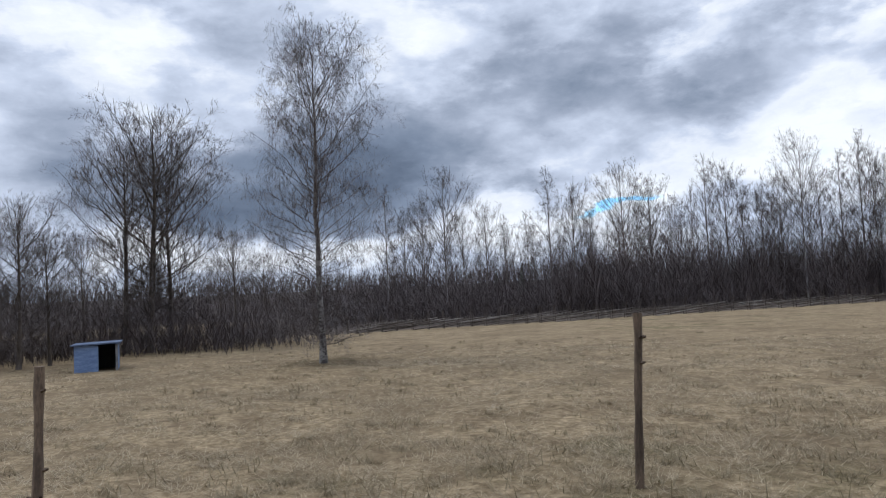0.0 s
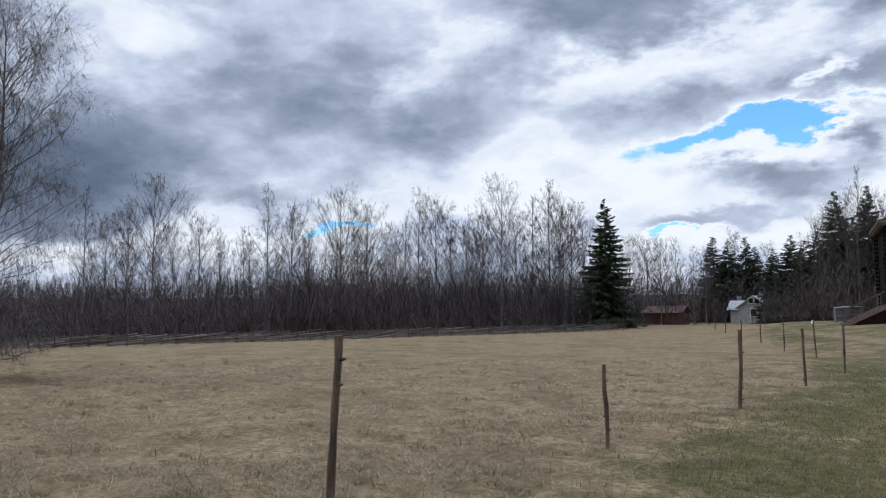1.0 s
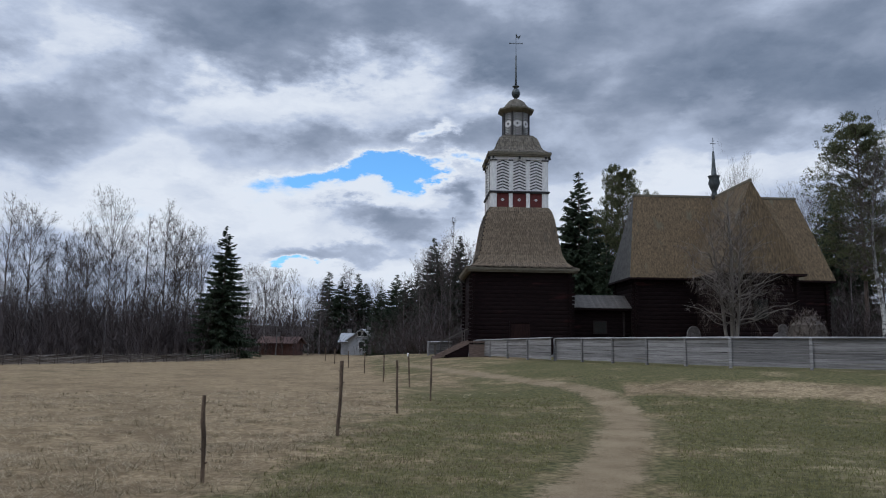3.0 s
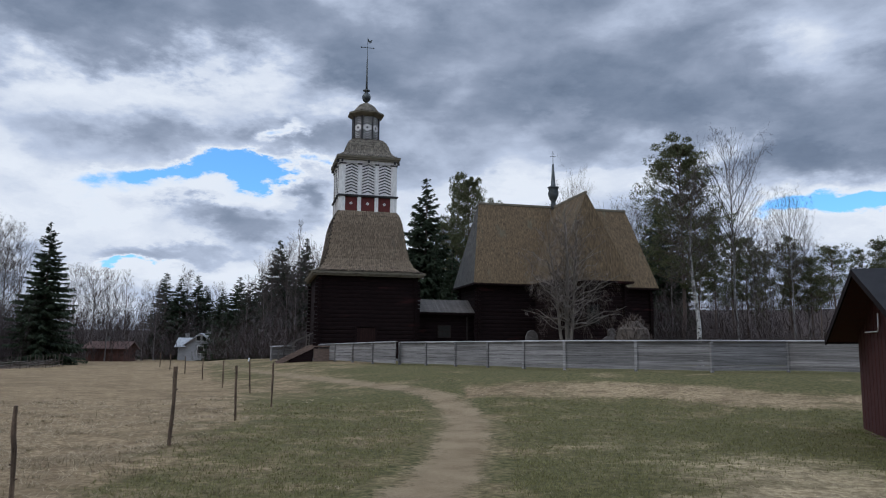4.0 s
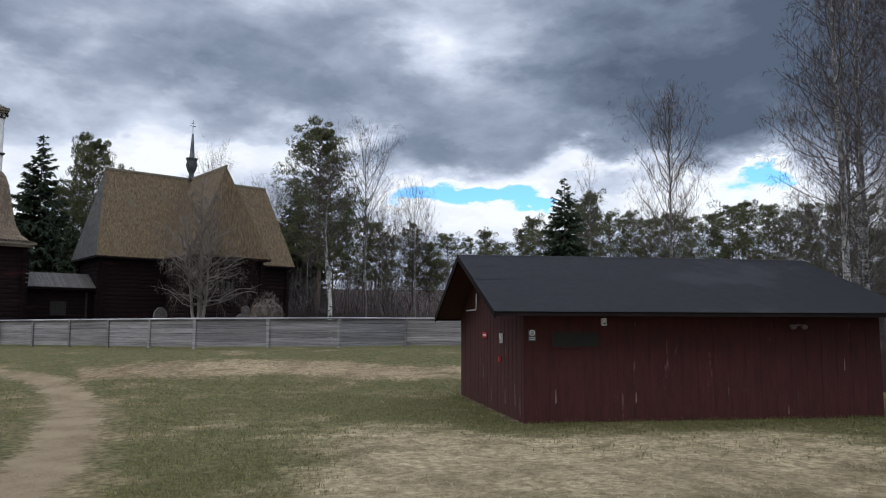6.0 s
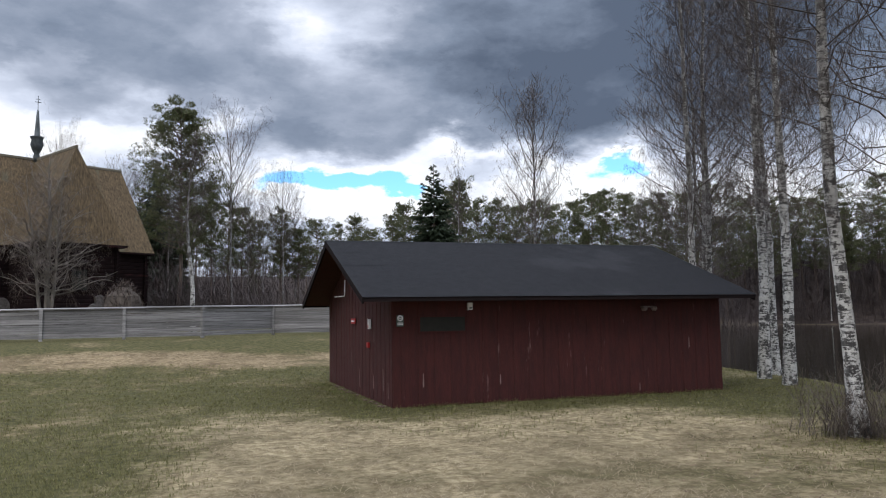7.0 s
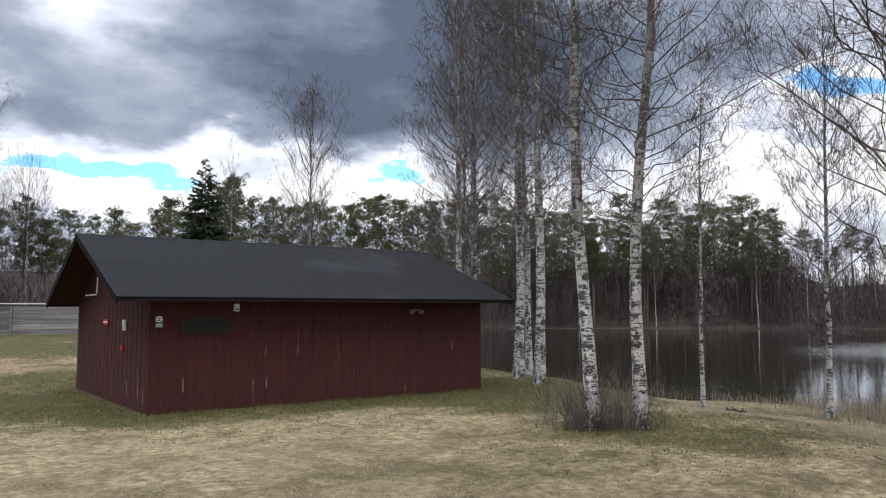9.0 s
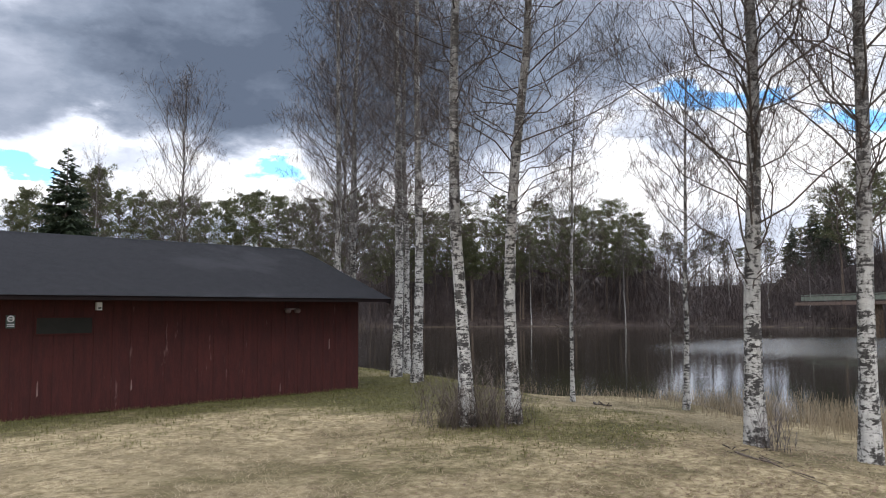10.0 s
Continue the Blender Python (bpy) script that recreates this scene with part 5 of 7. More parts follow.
def spruce_meshes(seed, height, r0, width, low=0.04, gap=0.034, ragged=0.22, dense=1.0, shape=0.85, droop=0.35, spray=1.0):
    """A spruce: stem, whorls of hanging boughs, and sprays of needles on them."""
    rng = np.random.default_rng(seed)
    trunk, crown = Mesh(), Mesh()
    z = np.linspace(0, height, 8)
    trunk.tubes([np.stack([0 * z, 0 * z, z], 1)], [np.clip(r0 * (1 - z / height), 0.015, 1)], 8)
    B, L = [], []
    s = low
    while s < 0.99:
        for q in range(6 if s < 0.85 else 4):
            az = rng.uniform(0, 6.283)
            l = width * (1 - s) ** shape * rng.uniform(1 - ragged, 1 + ragged * 0.7) + 0.015 * height * (1 - s) + 0.06
            p0 = np.array((0, 0, s * height + rng.uniform(-0.01, 0.01) * height))
            t = np.linspace(0, 1, 6)[:, None]
            out = np.array((math.cos(az), math.sin(az), 0))
            rise = 0.30 * (s > 0.8) - droop * (1 - s)
            B.append(p0 + out * l * t + np.array((0, 0, 1)) * l * (rise * t + 0.16 * t ** 3))
            L.append(l)
        s += gap * rng.uniform(0.8, 1.2)
    B, L = np.array(B), np.array(L)
    crown.slot = 1
    crown.tubes(B, np.linspace(1, 0.25, 6)[None] * (0.012 * L + 0.006)[:, None], 3)
    crown.slot = 0
    n = np.clip((L * 20 * dense).astype(int), 9, 80)
    idx = np.repeat(np.arange(len(B)), n)
    f = rng.uniform(0.08, 1.0, len(idx)) ** 0.8
    i = np.clip((f * 5).astype(int), 0, 4)
    w = (f * 5 - i)[:, None]
    p = B[idx, i] * (1 - w) + B[idx, i + 1] * w
    d = B[idx, 5] - B[idx, 0]
    d /= np.linalg.norm(d, axis=1, keepdims=True)
    side = np.stack([-d[:, 1], d[:, 0], 0 * d[:, 0]], 1)
    sign = rng.choice([-1, 1], len(idx))[:, None]
    size = spray * (0.30 * L[idx] * (1.15 - f) + 0.035 * height * 0.55)[:, None] * rng.uniform(0.6, 1.2, (len(idx), 1))
    tip = p + (side * sign * rng.uniform(0.2, 1.0, (len(idx), 1)) + d * 0.65) * size * 0.7 - np.array((0, 0, 1)) * size * rng.uniform(0.15, 0.75, (len(idx), 1))
    ax = np.cross(tip - p, rng.normal(size=p.shape))
    ax /= np.linalg.norm(ax, axis=1, keepdims=True) + 1e-9
    crown.quads(np.stack([p + ax * size * 0.16, tip, p - ax * size * 0.16], 1))
    return trunk, crown


def pine_meshes(seed, height, r0, width, bare=0.45, clumps=46, each=70, flat=0.62, leaf=0.30):
    """A pine: bare reddish stem, crooked limbs, and a broken crown of needle tufts."""
    rng = np.random.default_rng(seed)
    trunk, crown = Mesh(), Mesh()
    k = 10
    z = np.linspace(0, height * 0.97, k)
    bend = np.cumsum(rng.normal(0, 0.012, (k, 2)), 0) * height * 0.25
    T = np.concatenate([bend - bend[0], z[:, None]], 1)
    trunk.tubes([T], [np.clip(r0 * (1 - 0.9 * z / height), 0.02, 1)], 8)
    L, ends = [], []
    for i in range(clumps):
        s = bare + (0.99 - bare) * ((i + rng.uniform(0, 1)) / clumps)
        p = np.array([np.interp(s * height, z, T[:, j]) for j in range(3)])
        az = i * 2.4 + rng.uniform(-0.6, 0.6)
        u = (s - bare) / (1 - bare)
        l = width * (0.45 + 0.75 * math.sin(math.pi * (0.18 + 0.74 * u))) * rng.uniform(0.45, 1.15) * (0.35 if u > 0.93 else 1)
        e = radians(rng.uniform(-12, 28) + 22 * u)
        d = np.array((math.cos(az) * math.cos(e), math.sin(az) * math.cos(e), math.sin(e)))
        t = np.linspace(0, 1, 5)[:, None]
        b = p + d * l * t + np.array((0, 0, 1)) * 0.12 * l * t ** 2 + rng.normal(0, 0.03 * l, (5, 3)) * t
        L.append(b)
        for g in (1.0, 0.72, 0.5):
            if rng.random() < (1.0 if g == 1.0 else 0.6):
                ends.append((b[4] * g + b[0] * (1 - g) + rng.normal(0, 0.08 * l, 3), (0.17 * l + 0.025 * height * 0.55) * rng.uniform(0.7, 1.2)))
    L = np.array(L)
    crown.slot = 1
    crown.tubes(L, np.linspace(0.055, 0.015, 5)[None] * np.ones((len(L), 1)) * height / 16, 3)
    crown.slot = 0
    c = np.array([e[0] for e in ends])
    r = np.array([e[1] for e in ends])
    idx = np.repeat(np.arange(len(c)), each)
    o = rng.normal(size=(len(idx), 3))
    o /= np.linalg.norm(o, axis=1, keepdims=True)
    o *= rng.uniform(0.35, 1.0, (len(idx), 1)) ** 0.5
    p = c[idx] + o * r[idx][:, None] * np.array((1, 1, flat))
    d = o + rng.normal(0, 0.5, o.shape) + np.array((0, 0, 0.35))
    d /= np.linalg.norm(d, axis=1, keepdims=True)
    size = leaf * (height / 16) * rng.uniform(0.6, 1.3, (len(idx), 1))
    ax = np.cross(d, rng.normal(size=d.shape))
    ax /= np.linalg.norm(ax, axis=1, keepdims=True) + 1e-9
    crown.quads(np.stack([p - d * size * 0.5 + ax * size * 0.20, p + d * size * 0.7, p - d * size * 0.5 - ax * size * 0.20], 1))
    return trunk, crown


def tall(az, d, el):
    """The height of a tree at azimuth and distance whose top stands at that elevation."""
    return 1.6 + d * math.tan(radians(el)) - spot(az, d).z


LIMB = surface("dark_limb_bark", (0.045, 0.036, 0.031), (0.125, 0.102, 0.088), 4.0, 0.9, 0.4, (2, 2, 0.5))
BARE = (BIRCH, TWIG)
# the lone birch in the meadow, low branches and all
m = as_data(birch_meshes(21, 10.0, 0.105, 0.06, 0.26, 140, 11, 9, 5, 0.0036, 0.01, 48, 0.24, 0.32, rise=10, thin=0.36, wob=0.18, top=66, reach=1.1, crook=0.25, crowd=1.5, profile=lambda s: 0.30 + 0.66 * math.sin(math.pi * (0.18 + 0.76 * s))), "meadow_birch", (BIRCH_LOW, TWIG))
stand("birch", spot(-75.8, 22.6), 0.6, m, BARE, "solitary bare birch with low branches in the dry meadow", "tree", scale=tall(-75.5, 22.6, 19.9) / 10.4)

# trees by the far corner of the meadow
corner = [as_data(birch_meshes(30 + i, 10.0, 0.13, 0.10, 0.30, 80, 9, 9, 4, 0.0048, 0.02, 46, 0.28, 0.12, rise=26, thin=0.5, wob=0.16, seg=3, top=62, reach=1.15, twig_up=0.15, profile=lambda s: 0.25 + 0.8 * math.sin(math.pi * (0.12 + 0.80 * s))), f"alder_{i}", (DARK_BARK, TWIG)) for i in range(3)]
for i, (az, d, el, wide) in enumerate(((-87.8, 36, 13.2, 1.25), (-89.3, 37, 11.2, 1.1), (-86.3, 38, 10.8, 1.1), (-95.7, 30, 7.4, 1.2), (-93.9, 31, 5.6, 1.1), (-97.4, 30, 6.6, 1.1), (-91.8, 42, 5.2, 1.2), (-81.9, 52, 5.4, 1.1), (-83.0, 54, 3.6, 1.2), (-79.8, 60, 3.8, 1.2))):
    h = tall(az, d, el) / 10.0
    stand("deciduous_tree", spot(az, d), i * 1.7, corner[i % 3], BARE, "bare dark-stemmed deciduous tree at the meadow's edge", "tree", "trees at the meadow corner", (h * wide, h * wide, h))

# birches behind the pole fence
mid = [as_data(birch_meshes(40 + i, 12.0, 0.085, 0.18 + 0.06 * (i % 3), 0.17 + 0.04 * (i % 4), 50, 9, 9, 3, 0.0066, 0.015, 42, 0.36, 0.14, sides=6, thin=0.45, seg=3, reach=1.0, twig_up=0.12, rise=34, top=70), f"wood_birch_{i}", (BIRCH_LOW, TWIG_WOOD)) for i in range(6)]
rng = np.random.default_rng(77)
ROW = ((-71.0, 74, 8.6), (-69.6, 78, 6.8), (-68.1, 76, 7.3), (-66.6, 75, 9.2), (-65.2, 80, 6.0), (-63.5, 76, 6.7), (-62.0, 82, 5.0), (-60.3, 80, 6.2), (-58.6, 78, 9.3), (-57.0, 78, 7.8), (-56.0, 84, 5.4))
ROW_EAST = ((-53.3, 80, 8.8), (-52.4, 84, 6.0), (-51.5, 80, 7.8), (-50.0, 85, 5.6), (-48.6, 84, 7.2), (-47.5, 80, 9.2), (-46.2, 81, 8.5), (-45.2, 86, 6.8), (-44.0, 86, 6.5), (-42.8, 85, 7.2), (-41.4, 82, 9.4), (-40.2, 86, 6.8),
       (-39.1, 84, 8.5), (-37.9, 84, 9.6), (-37.0, 86, 8.4), (-36.2, 85, 7.8), (-35.3, 90, 6.6), (-32.0, 95, 5.2), (-30.8, 100, 5.0), (-29.9, 98, 4.9), (-28.7, 100, 5.2), (-27.6, 104, 4.6), (-26.8, 108, 4.4), (-24.8, 118, 5.4), (-22.6, 122, 4.4))
ROW_BACK = [(az, 92 + 5 * (i % 3), 5.2 + 0.9 * ((i * 5) % 3 - 1)) for i, az in enumerate(np.arange(-70.4, -36, 2.1))]
for i, (az, d, el) in enumerate(ROW + ROW_EAST + tuple(ROW_BACK)):
    h = tall(az, d, el) / 12.0
    stand("birch", spot(az, d), rng.uniform(0, 6.28), mid[(i * 5 + i // 4) % 6], BARE, "slender bare birch behind the pole fence", "tree", "birches behind the pole fence", (h * rng.uniform(0.9, 1.15), h * rng.uniform(0.9, 1.15), h))

# dark bare trees beside the tower
for i, (az, d, el) in enumerate(((-20.6, 88, 5.2), (-19.4, 84, 5.8), (-18.9, 90, 6.6), (-17.8, 86, 7.4), (-17.2, 84, 6.6), (-16.0, 88, 7.6), (-15.4, 84, 6.4), (-14.6, 86, 6.8))):
    h = tall(az, d, el) / 12.0
    stand("deciduous_tree", spot(az, d), i * 2.1, mid[i % 6], BARE, "tall bare brown tree beyond the bell tower", "tree", "bare trees beyond the tower", (h * 0.9, h * 0.9, h))

# spruces
sp = [as_data(spruce_meshes(60 + i, 10.0, 0.15, w, 0.04, g, r, de, spray=1.1), f"spruce_{i}", (DARK_BARK, SPRUCE)) for i, (w, g, r, de) in enumerate(((2.1, 0.019, 0.35, 2.6), (1.7, 0.021, 0.3, 2.0), (1.7, 0.030, 0.4, 1.9)))]
hero = as_data(spruce_meshes(66, 10.0, 0.14, 2.0, 0.03, 0.015, 0.38, 4.4, 0.85, 0.50, 0.85), "lone_spruce", (DARK_BARK, SPRUCE))
h = tall(-33.7, 78, 8.3)
stand("spruce", spot(-33.7, 78), 0.4, hero, BARE, "dark green spruce beside the pole fence", "tree", "", (h / 10 * 1.28, h / 10 * 1.28, h / 10))
MEADOW_SPRUCES = ((-55.8, 120, 3.4, 1, 1.3), (-22.3, 105, 4.3, 0, 1.4), (-21.2, 100, 5.2, 0, 1.5), (-20.4, 98, 4.8, 0, 1.6), (-19.6, 99, 5.4, 0, 1.5), (-18.4, 92, 8.0, 0, 1.1), (-17.9, 94, 6.0, 0, 1.2), (-16.5, 90, 8.2, 0, 1.0), (-17.4, 98, 6.2, 1, 1.3), (-60.9, 140, 2.6, 1, 0.9), (-62.8, 140, 2.2, 1, 0.9), (-26.2, 120, 5.3, 1, 1.7), (-25.2, 118, 5.0, 1, 1.6), (-24.1, 120, 5.2, 1, 1.6), (-23.5, 122, 4.5, 1, 1.6))
YARD_SPRUCES = ((-14.9, 96, 5.0, 1, 0.9), (-7.6, 80, 12.9, 0, 1.25), (-6.9, 78, 9.0, 0, 0.9), (-8.9, 82, 7.4, 0, 1.0), (-5.6, 76, 7.6, 0, 1.0), (9.6, 80, 11.2, 0, 0.95), (8.7, 90, 9.0, 0, 1.1), (29.6, 60, 11.3, 0, 1.25), (10.8, 92, 8.8, 1, 1.1), (80.6, 134, 6.0, 1, 1.3), (82.0, 130, 7.2, 0, 1.2), (83.1, 128, 7.8, 0, 1.2))
for az, d, el, k, wide in MEADOW_SPRUCES + YARD_SPRUCES:
    h = tall(az, d, el) / 10
    stand("spruce", spot(az, d), az * 1.3, sp[k], BARE, "dark green spruce standing among bare trees", "tree", "spruces", (h * wide, h * wide, h))

# pines: behind the church, and the wood beyond the yard and the lake
pn = [as_data(pine_meshes(80 + i, 16.0, 0.17, w, b, c, e, f, q), f"pine_{i}", (PINE_BARK, PINE)) for i, (w, b, c, e, f, q) in enumerate(((2.5, 0.34, 110, 130, 0.6, 0.16), (1.9, 0.50, 66, 74, 0.75, 0.175), (2.3, 0.56, 60, 80, 0.7, 0.175), (1.6, 0.44, 70, 70, 0.8, 0.175)))]
for az, d, el, k, wide in ((-4.4, 82, 12.9, 0, 0.62), (-5.2, 84, 13.2, 3, 0.55), (-3.0, 86, 11.0, 0, 0.6), (-6.2, 90, 9.6, 0, 1.0), (-2.2, 92, 9.0, 3, 1.0), (11.2, 72, 14.9, 0, 1.0), (13.3, 78, 9.6, 3, 0.8), (12.3, 90, 8.0, 1, 1.0), (14.5, 88, 8.4, 3, 1.0)):
    h = tall(az, d, el) / 16
    stand("pine", spot(az, d), az * 2.1, pn[k], BARE, "tall dark green pine behind the churchyard", "tree", "pines by the churchyard", (h * wide, h * wide, h))
WOOD = [(az, 92 + 8 * ((i * 7) % 4) / 3, el) for i, (az, el) in enumerate(((15.4, 8.0), (16.6, 7.0), (18.2, 8.0), (19.5, 6.5), (20.9, 7.1), (22.4, 6.9), (23.8, 7.4), (25.0, 6.4), (26.4, 7.6), (27.4, 8.3), (28.6, 7.4), (30.7, 9.4), (31.6, 10.0), (33.0, 8.4), (34.4, 8.6), (35.8, 8.0), (37.2, 8.2), (38.6, 8.0), (40.0, 8.2), (41.2, 8.6), (42.4, 9.0), (43.6, 8.6), (44.9, 8.0), (46.3, 8.6), (47.8, 8.4), (49.2, 9.0)))]
WOOD += [(az, 108 + 8 * ((i * 3) % 4), 5.2 + 0.6 * ((i * 5) % 3 - 1)) for i, az in enumerate(np.arange(16.2, 50, 1.9))]
for i, (az, d, el) in enumerate(WOOD):
    h = tall(az, d, el) / 16
    stand("pine", spot(az, d), i * 2.3, pn[1 + i % 3], BARE, "green pine in the wood behind the yard", "tree", "pine wood", (h * rng.uniform(0.88, 1.12), h * rng.uniform(0.88, 1.12), h))
FAR = [(az, 117 + 6 * ((i * 3) % 4), 7.6 + 0.5 * math.sin(az * 1.7) + 0.6 * ((i * 5) % 3 - 1)) for i, az in enumerate(np.arange(50.5, 70.5, 0.95))]
FAR += [(az, 116 + 3 * ((i * 3) % 4), 5.4 + 0.9 * ((i * 5) % 3 - 1)) for i, az in enumerate(np.arange(50.9, 71, 0.9))]
FAR += [(az, 138, 5.0 + 0.6 * ((i * 5) % 3 - 1)) for i, az in enumerate(np.arange(71.2, 84, 1.0))]
FAR += [(az, 102 + 5 * (i % 3), 9.0 + 0.8 * ((i * 5) % 3 - 1)) for i, az in enumerate(np.arange(83.6, 97, 1.2))]
for i, (az, d, el) in enumerate(FAR):
    h = tall(az, d, el) / 16
    stand("pine", spot(az, d), i * 1.9, pn[1 + i % 3], BARE, "pine on the far shore of the lake", "tree", "pines across the lake", (h * rng.uniform(1.15, 1.45), h * rng.uniform(1.15, 1.45), h))

# birches by the churchyard and behind the shed
tallb = [as_data(birch_meshes(100 + i, 16.0, 0.13, b, w * 1.7, 46, 9, 8, 2, 0.0070, 0.02, 46, 0.26, 0.12, sides=6, thin=0.45, seg=3, reach=1.15, rise=26, top=64), f"tall_birch_{i}", (BIRCH, TWIG_WOOD)) for i, (b, w) in enumerate(((0.35, 0.13), (0.45, 0.16), (0.30, 0.11)))]
YARD_BIRCHES = ((-17.0, 96, 9.1, 2, 0.8), (3.5, 84, 12.2, 1, 0.6), (7.9, 84, 10.4, 1, 1.0), (8.9, 86, 10.8, 0, 1.0), (13.6, 80, 10.4, 0, 0.8), (10.4, 78, 10.0, 1, 0.7), (15.8, 90, 8.8, 1, 0.9), (14.8, 74, 14.3, 1, 0.9), (18.4, 92, 10.2, 1, 0.8), (17.0, 95, 9.0, 2, 0.8), (19.3, 96, 8.6, 2, 0.8), (31.3, 70, 12.2, 2, 0.6), (44.6, 90, 8.0, 0, 1.0))
SHORE_BIRCHES = ((57.0, 115, 5.0, 2, 0.8), (62.5, 114, 5.4, 0, 0.8), (69.3, 113, 6.4, 2, 0.8), (72.4, 116, 6.0, 1, 0.9), (74.6, 118, 4.8, 1, 0.9), (76.5, 117, 5.4, 1, 1.1), (79.0, 112, 5.0, 0, 1.1), (81.5, 108, 4.8, 1, 1.0), (88.0, 98, 7.0, 1, 0.9))
for az, d, el, k, wide in YARD_BIRCHES + SHORE_BIRCHES:
    h = tall(az, d, el) / 16
    stand("birch", spot(az, d), az * 1.9, tallb[k], BARE, "tall bare birch with a pale stem", "tree", "tall birches", (h * wide, h * wide, h))

# the near birches at the lake shore: azimuth, distance, height, foot radius, seed, limbs from, width, lowest rise, stem drift
NEAR = (
    (52.45, 19.7, 16.0, 0.125, 201, 0.20, 0.13, 20, ((0, 0), (2.6, 0.10), (8, 0.05), (16, -0.2))),
    (53.97, 18.2, 15.0, 0.120, 202, 0.20, 0.13, 20, ((0, 0), (2.6, 0.08), (8, 0.02), (15, 0.15))),
    (57.5, 11.2, 13.0, 0.100, 203, 0.20, 0.18, 6, ((0, 0.04), (1.5, -0.03), (3.0, -0.13), (5.5, -0.13), (13, 0.25))),
    (60.8, 11.5, 12.0, 0.098, 204, 0.20, 0.23, 8, ((0, 0.04), (2.2, -0.01), (3.9, 0.11), (5.7, 0.32), (12, 0.6))),
    (76.77, 10.75, 11.5, 0.118, 205, 0.15, 0.24, 42, ((0, 0.11), (1.5, 0.11), (3.7, 0.22), (5.5, 0.26), (11.5, 0.1))),
    (84.05, 10.6, 12.0, 0.110, 206, 0.20, 0.20, 44, ((0, 0), (2.0, 0.03), (4.0, 0.10), (12, 0.2))),
)
for az, d, hgt, r, seed, base, w, up0, drift in NEAR:
    m = as_data(birch_meshes(seed, hgt, r, base, w, 92, 9, 8, 4, 0.0028, 0.012, 52, 0.15, 0.10, thin=0.32, rise=up0, wob=0.27, seg=4, top=58, reach=1.2, crook=0.32, bend=0.014, crowd=1.15, course=drift), "shore_birch", (BIRCH, TWIG))
    stand("birch", spot(az, d), radians(-az), m, BARE, "near birch with white and black bark by the lake", "tree", "birches at the shore")
for az, d, hgt, r, seed, w in ((48.3, 24.5, 16.5, 0.12, 211, 0.12), (49.2, 26.0, 16.0, 0.11, 212, 0.13), (48.9, 30.5, 17.0, 0.11, 214, 0.13), (53.3, 24.0, 17.0, 0.10, 215, 0.13), (49.0, 34.0, 18.0, 0.10, 217, 0.13), (65.3, 17.6, 8.0, 0.050, 218, 0.10), (73.1, 17.0, 8.0, 0.065, 219, 0.14)):
    m = as_data(birch_meshes(seed, hgt, r, 0.16, w * 1.3, 70, 9, 8, 3, 0.0042, 0.012, 46, 0.25, 0.10, thin=0.45, wob=0.17, seg=3, top=58, reach=1.2), "thin_birch", (BIRCH, TWIG))
    stand("birch", spot(az, d), seed * 0.7, m, BARE, "slender bare birch near the lake shore", "tree", "slender birches at the shore")

# the slender birch behind the shed
m = as_data(birch_meshes(251, 10.0, 0.075, 0.26, 0.175, 74, 9, 8, 3, 0.0038, 0.01, 46, 0.28, 0.30, thin=0.42, wob=0.16, rise=34, top=66, reach=1.1, crook=0.24, profile=lambda s: 0.12 + 0.9 * math.sin(math.pi * (0.02 + 0.90 * s))), "shed_birch", (BIRCH, TWIG))
stand("birch", spot(37.0, 30.0), 1.1, m, BARE, "slender bare birch behind the red shed", "tree", scale=tall(37.0, 30.0, 16.6) / 10.3)

# the white-stemmed birch in front of the pines
m = as_data(birch_meshes(241, 10.0, 0.135, 0.40, 0.20, 50, 10, 9, 4, 0.0046, 0.03, 46, 0.25, 0.2, thin=0.55, wob=0.18, course=((0, 0.15), (2.6, 0.12), (4.4, -0.10), (6.2, -0.2), (10, 0.1))), "yard_birch", (BIRCH, TWIG))
stand("birch", spot(11.95, 41.0), radians(-11.95), m, BARE, "white-stemmed birch just behind the plank fence", "tree", scale=tall(11.75, 41.0, 12.6) / 10)

# the many-stemmed tree inside the churchyard: low arching limbs and a thin brown crown above
m = as_data(birch_meshes(231, 8.6, 0.15, 0.24, 0.42, 30, 8, 8, 3, 0.0046, 0.02, 56, 0.06, 0.75, 4, profile=lambda s: 1.25 - 1.1 * s, rise=14, top=66, wob=0.26, spread=0.12, thin=0.8, crowd=1.2), "yard_tree", (LIME_BARK, LIME_TWIG))
stand("lime_tree", spot(2.95, 41.0), 0.4, m, BARE, "pale-limbed bare tree with arching branches in the churchyard", "tree", scale=tall(2.8, 41, 11.0) / 8.6)


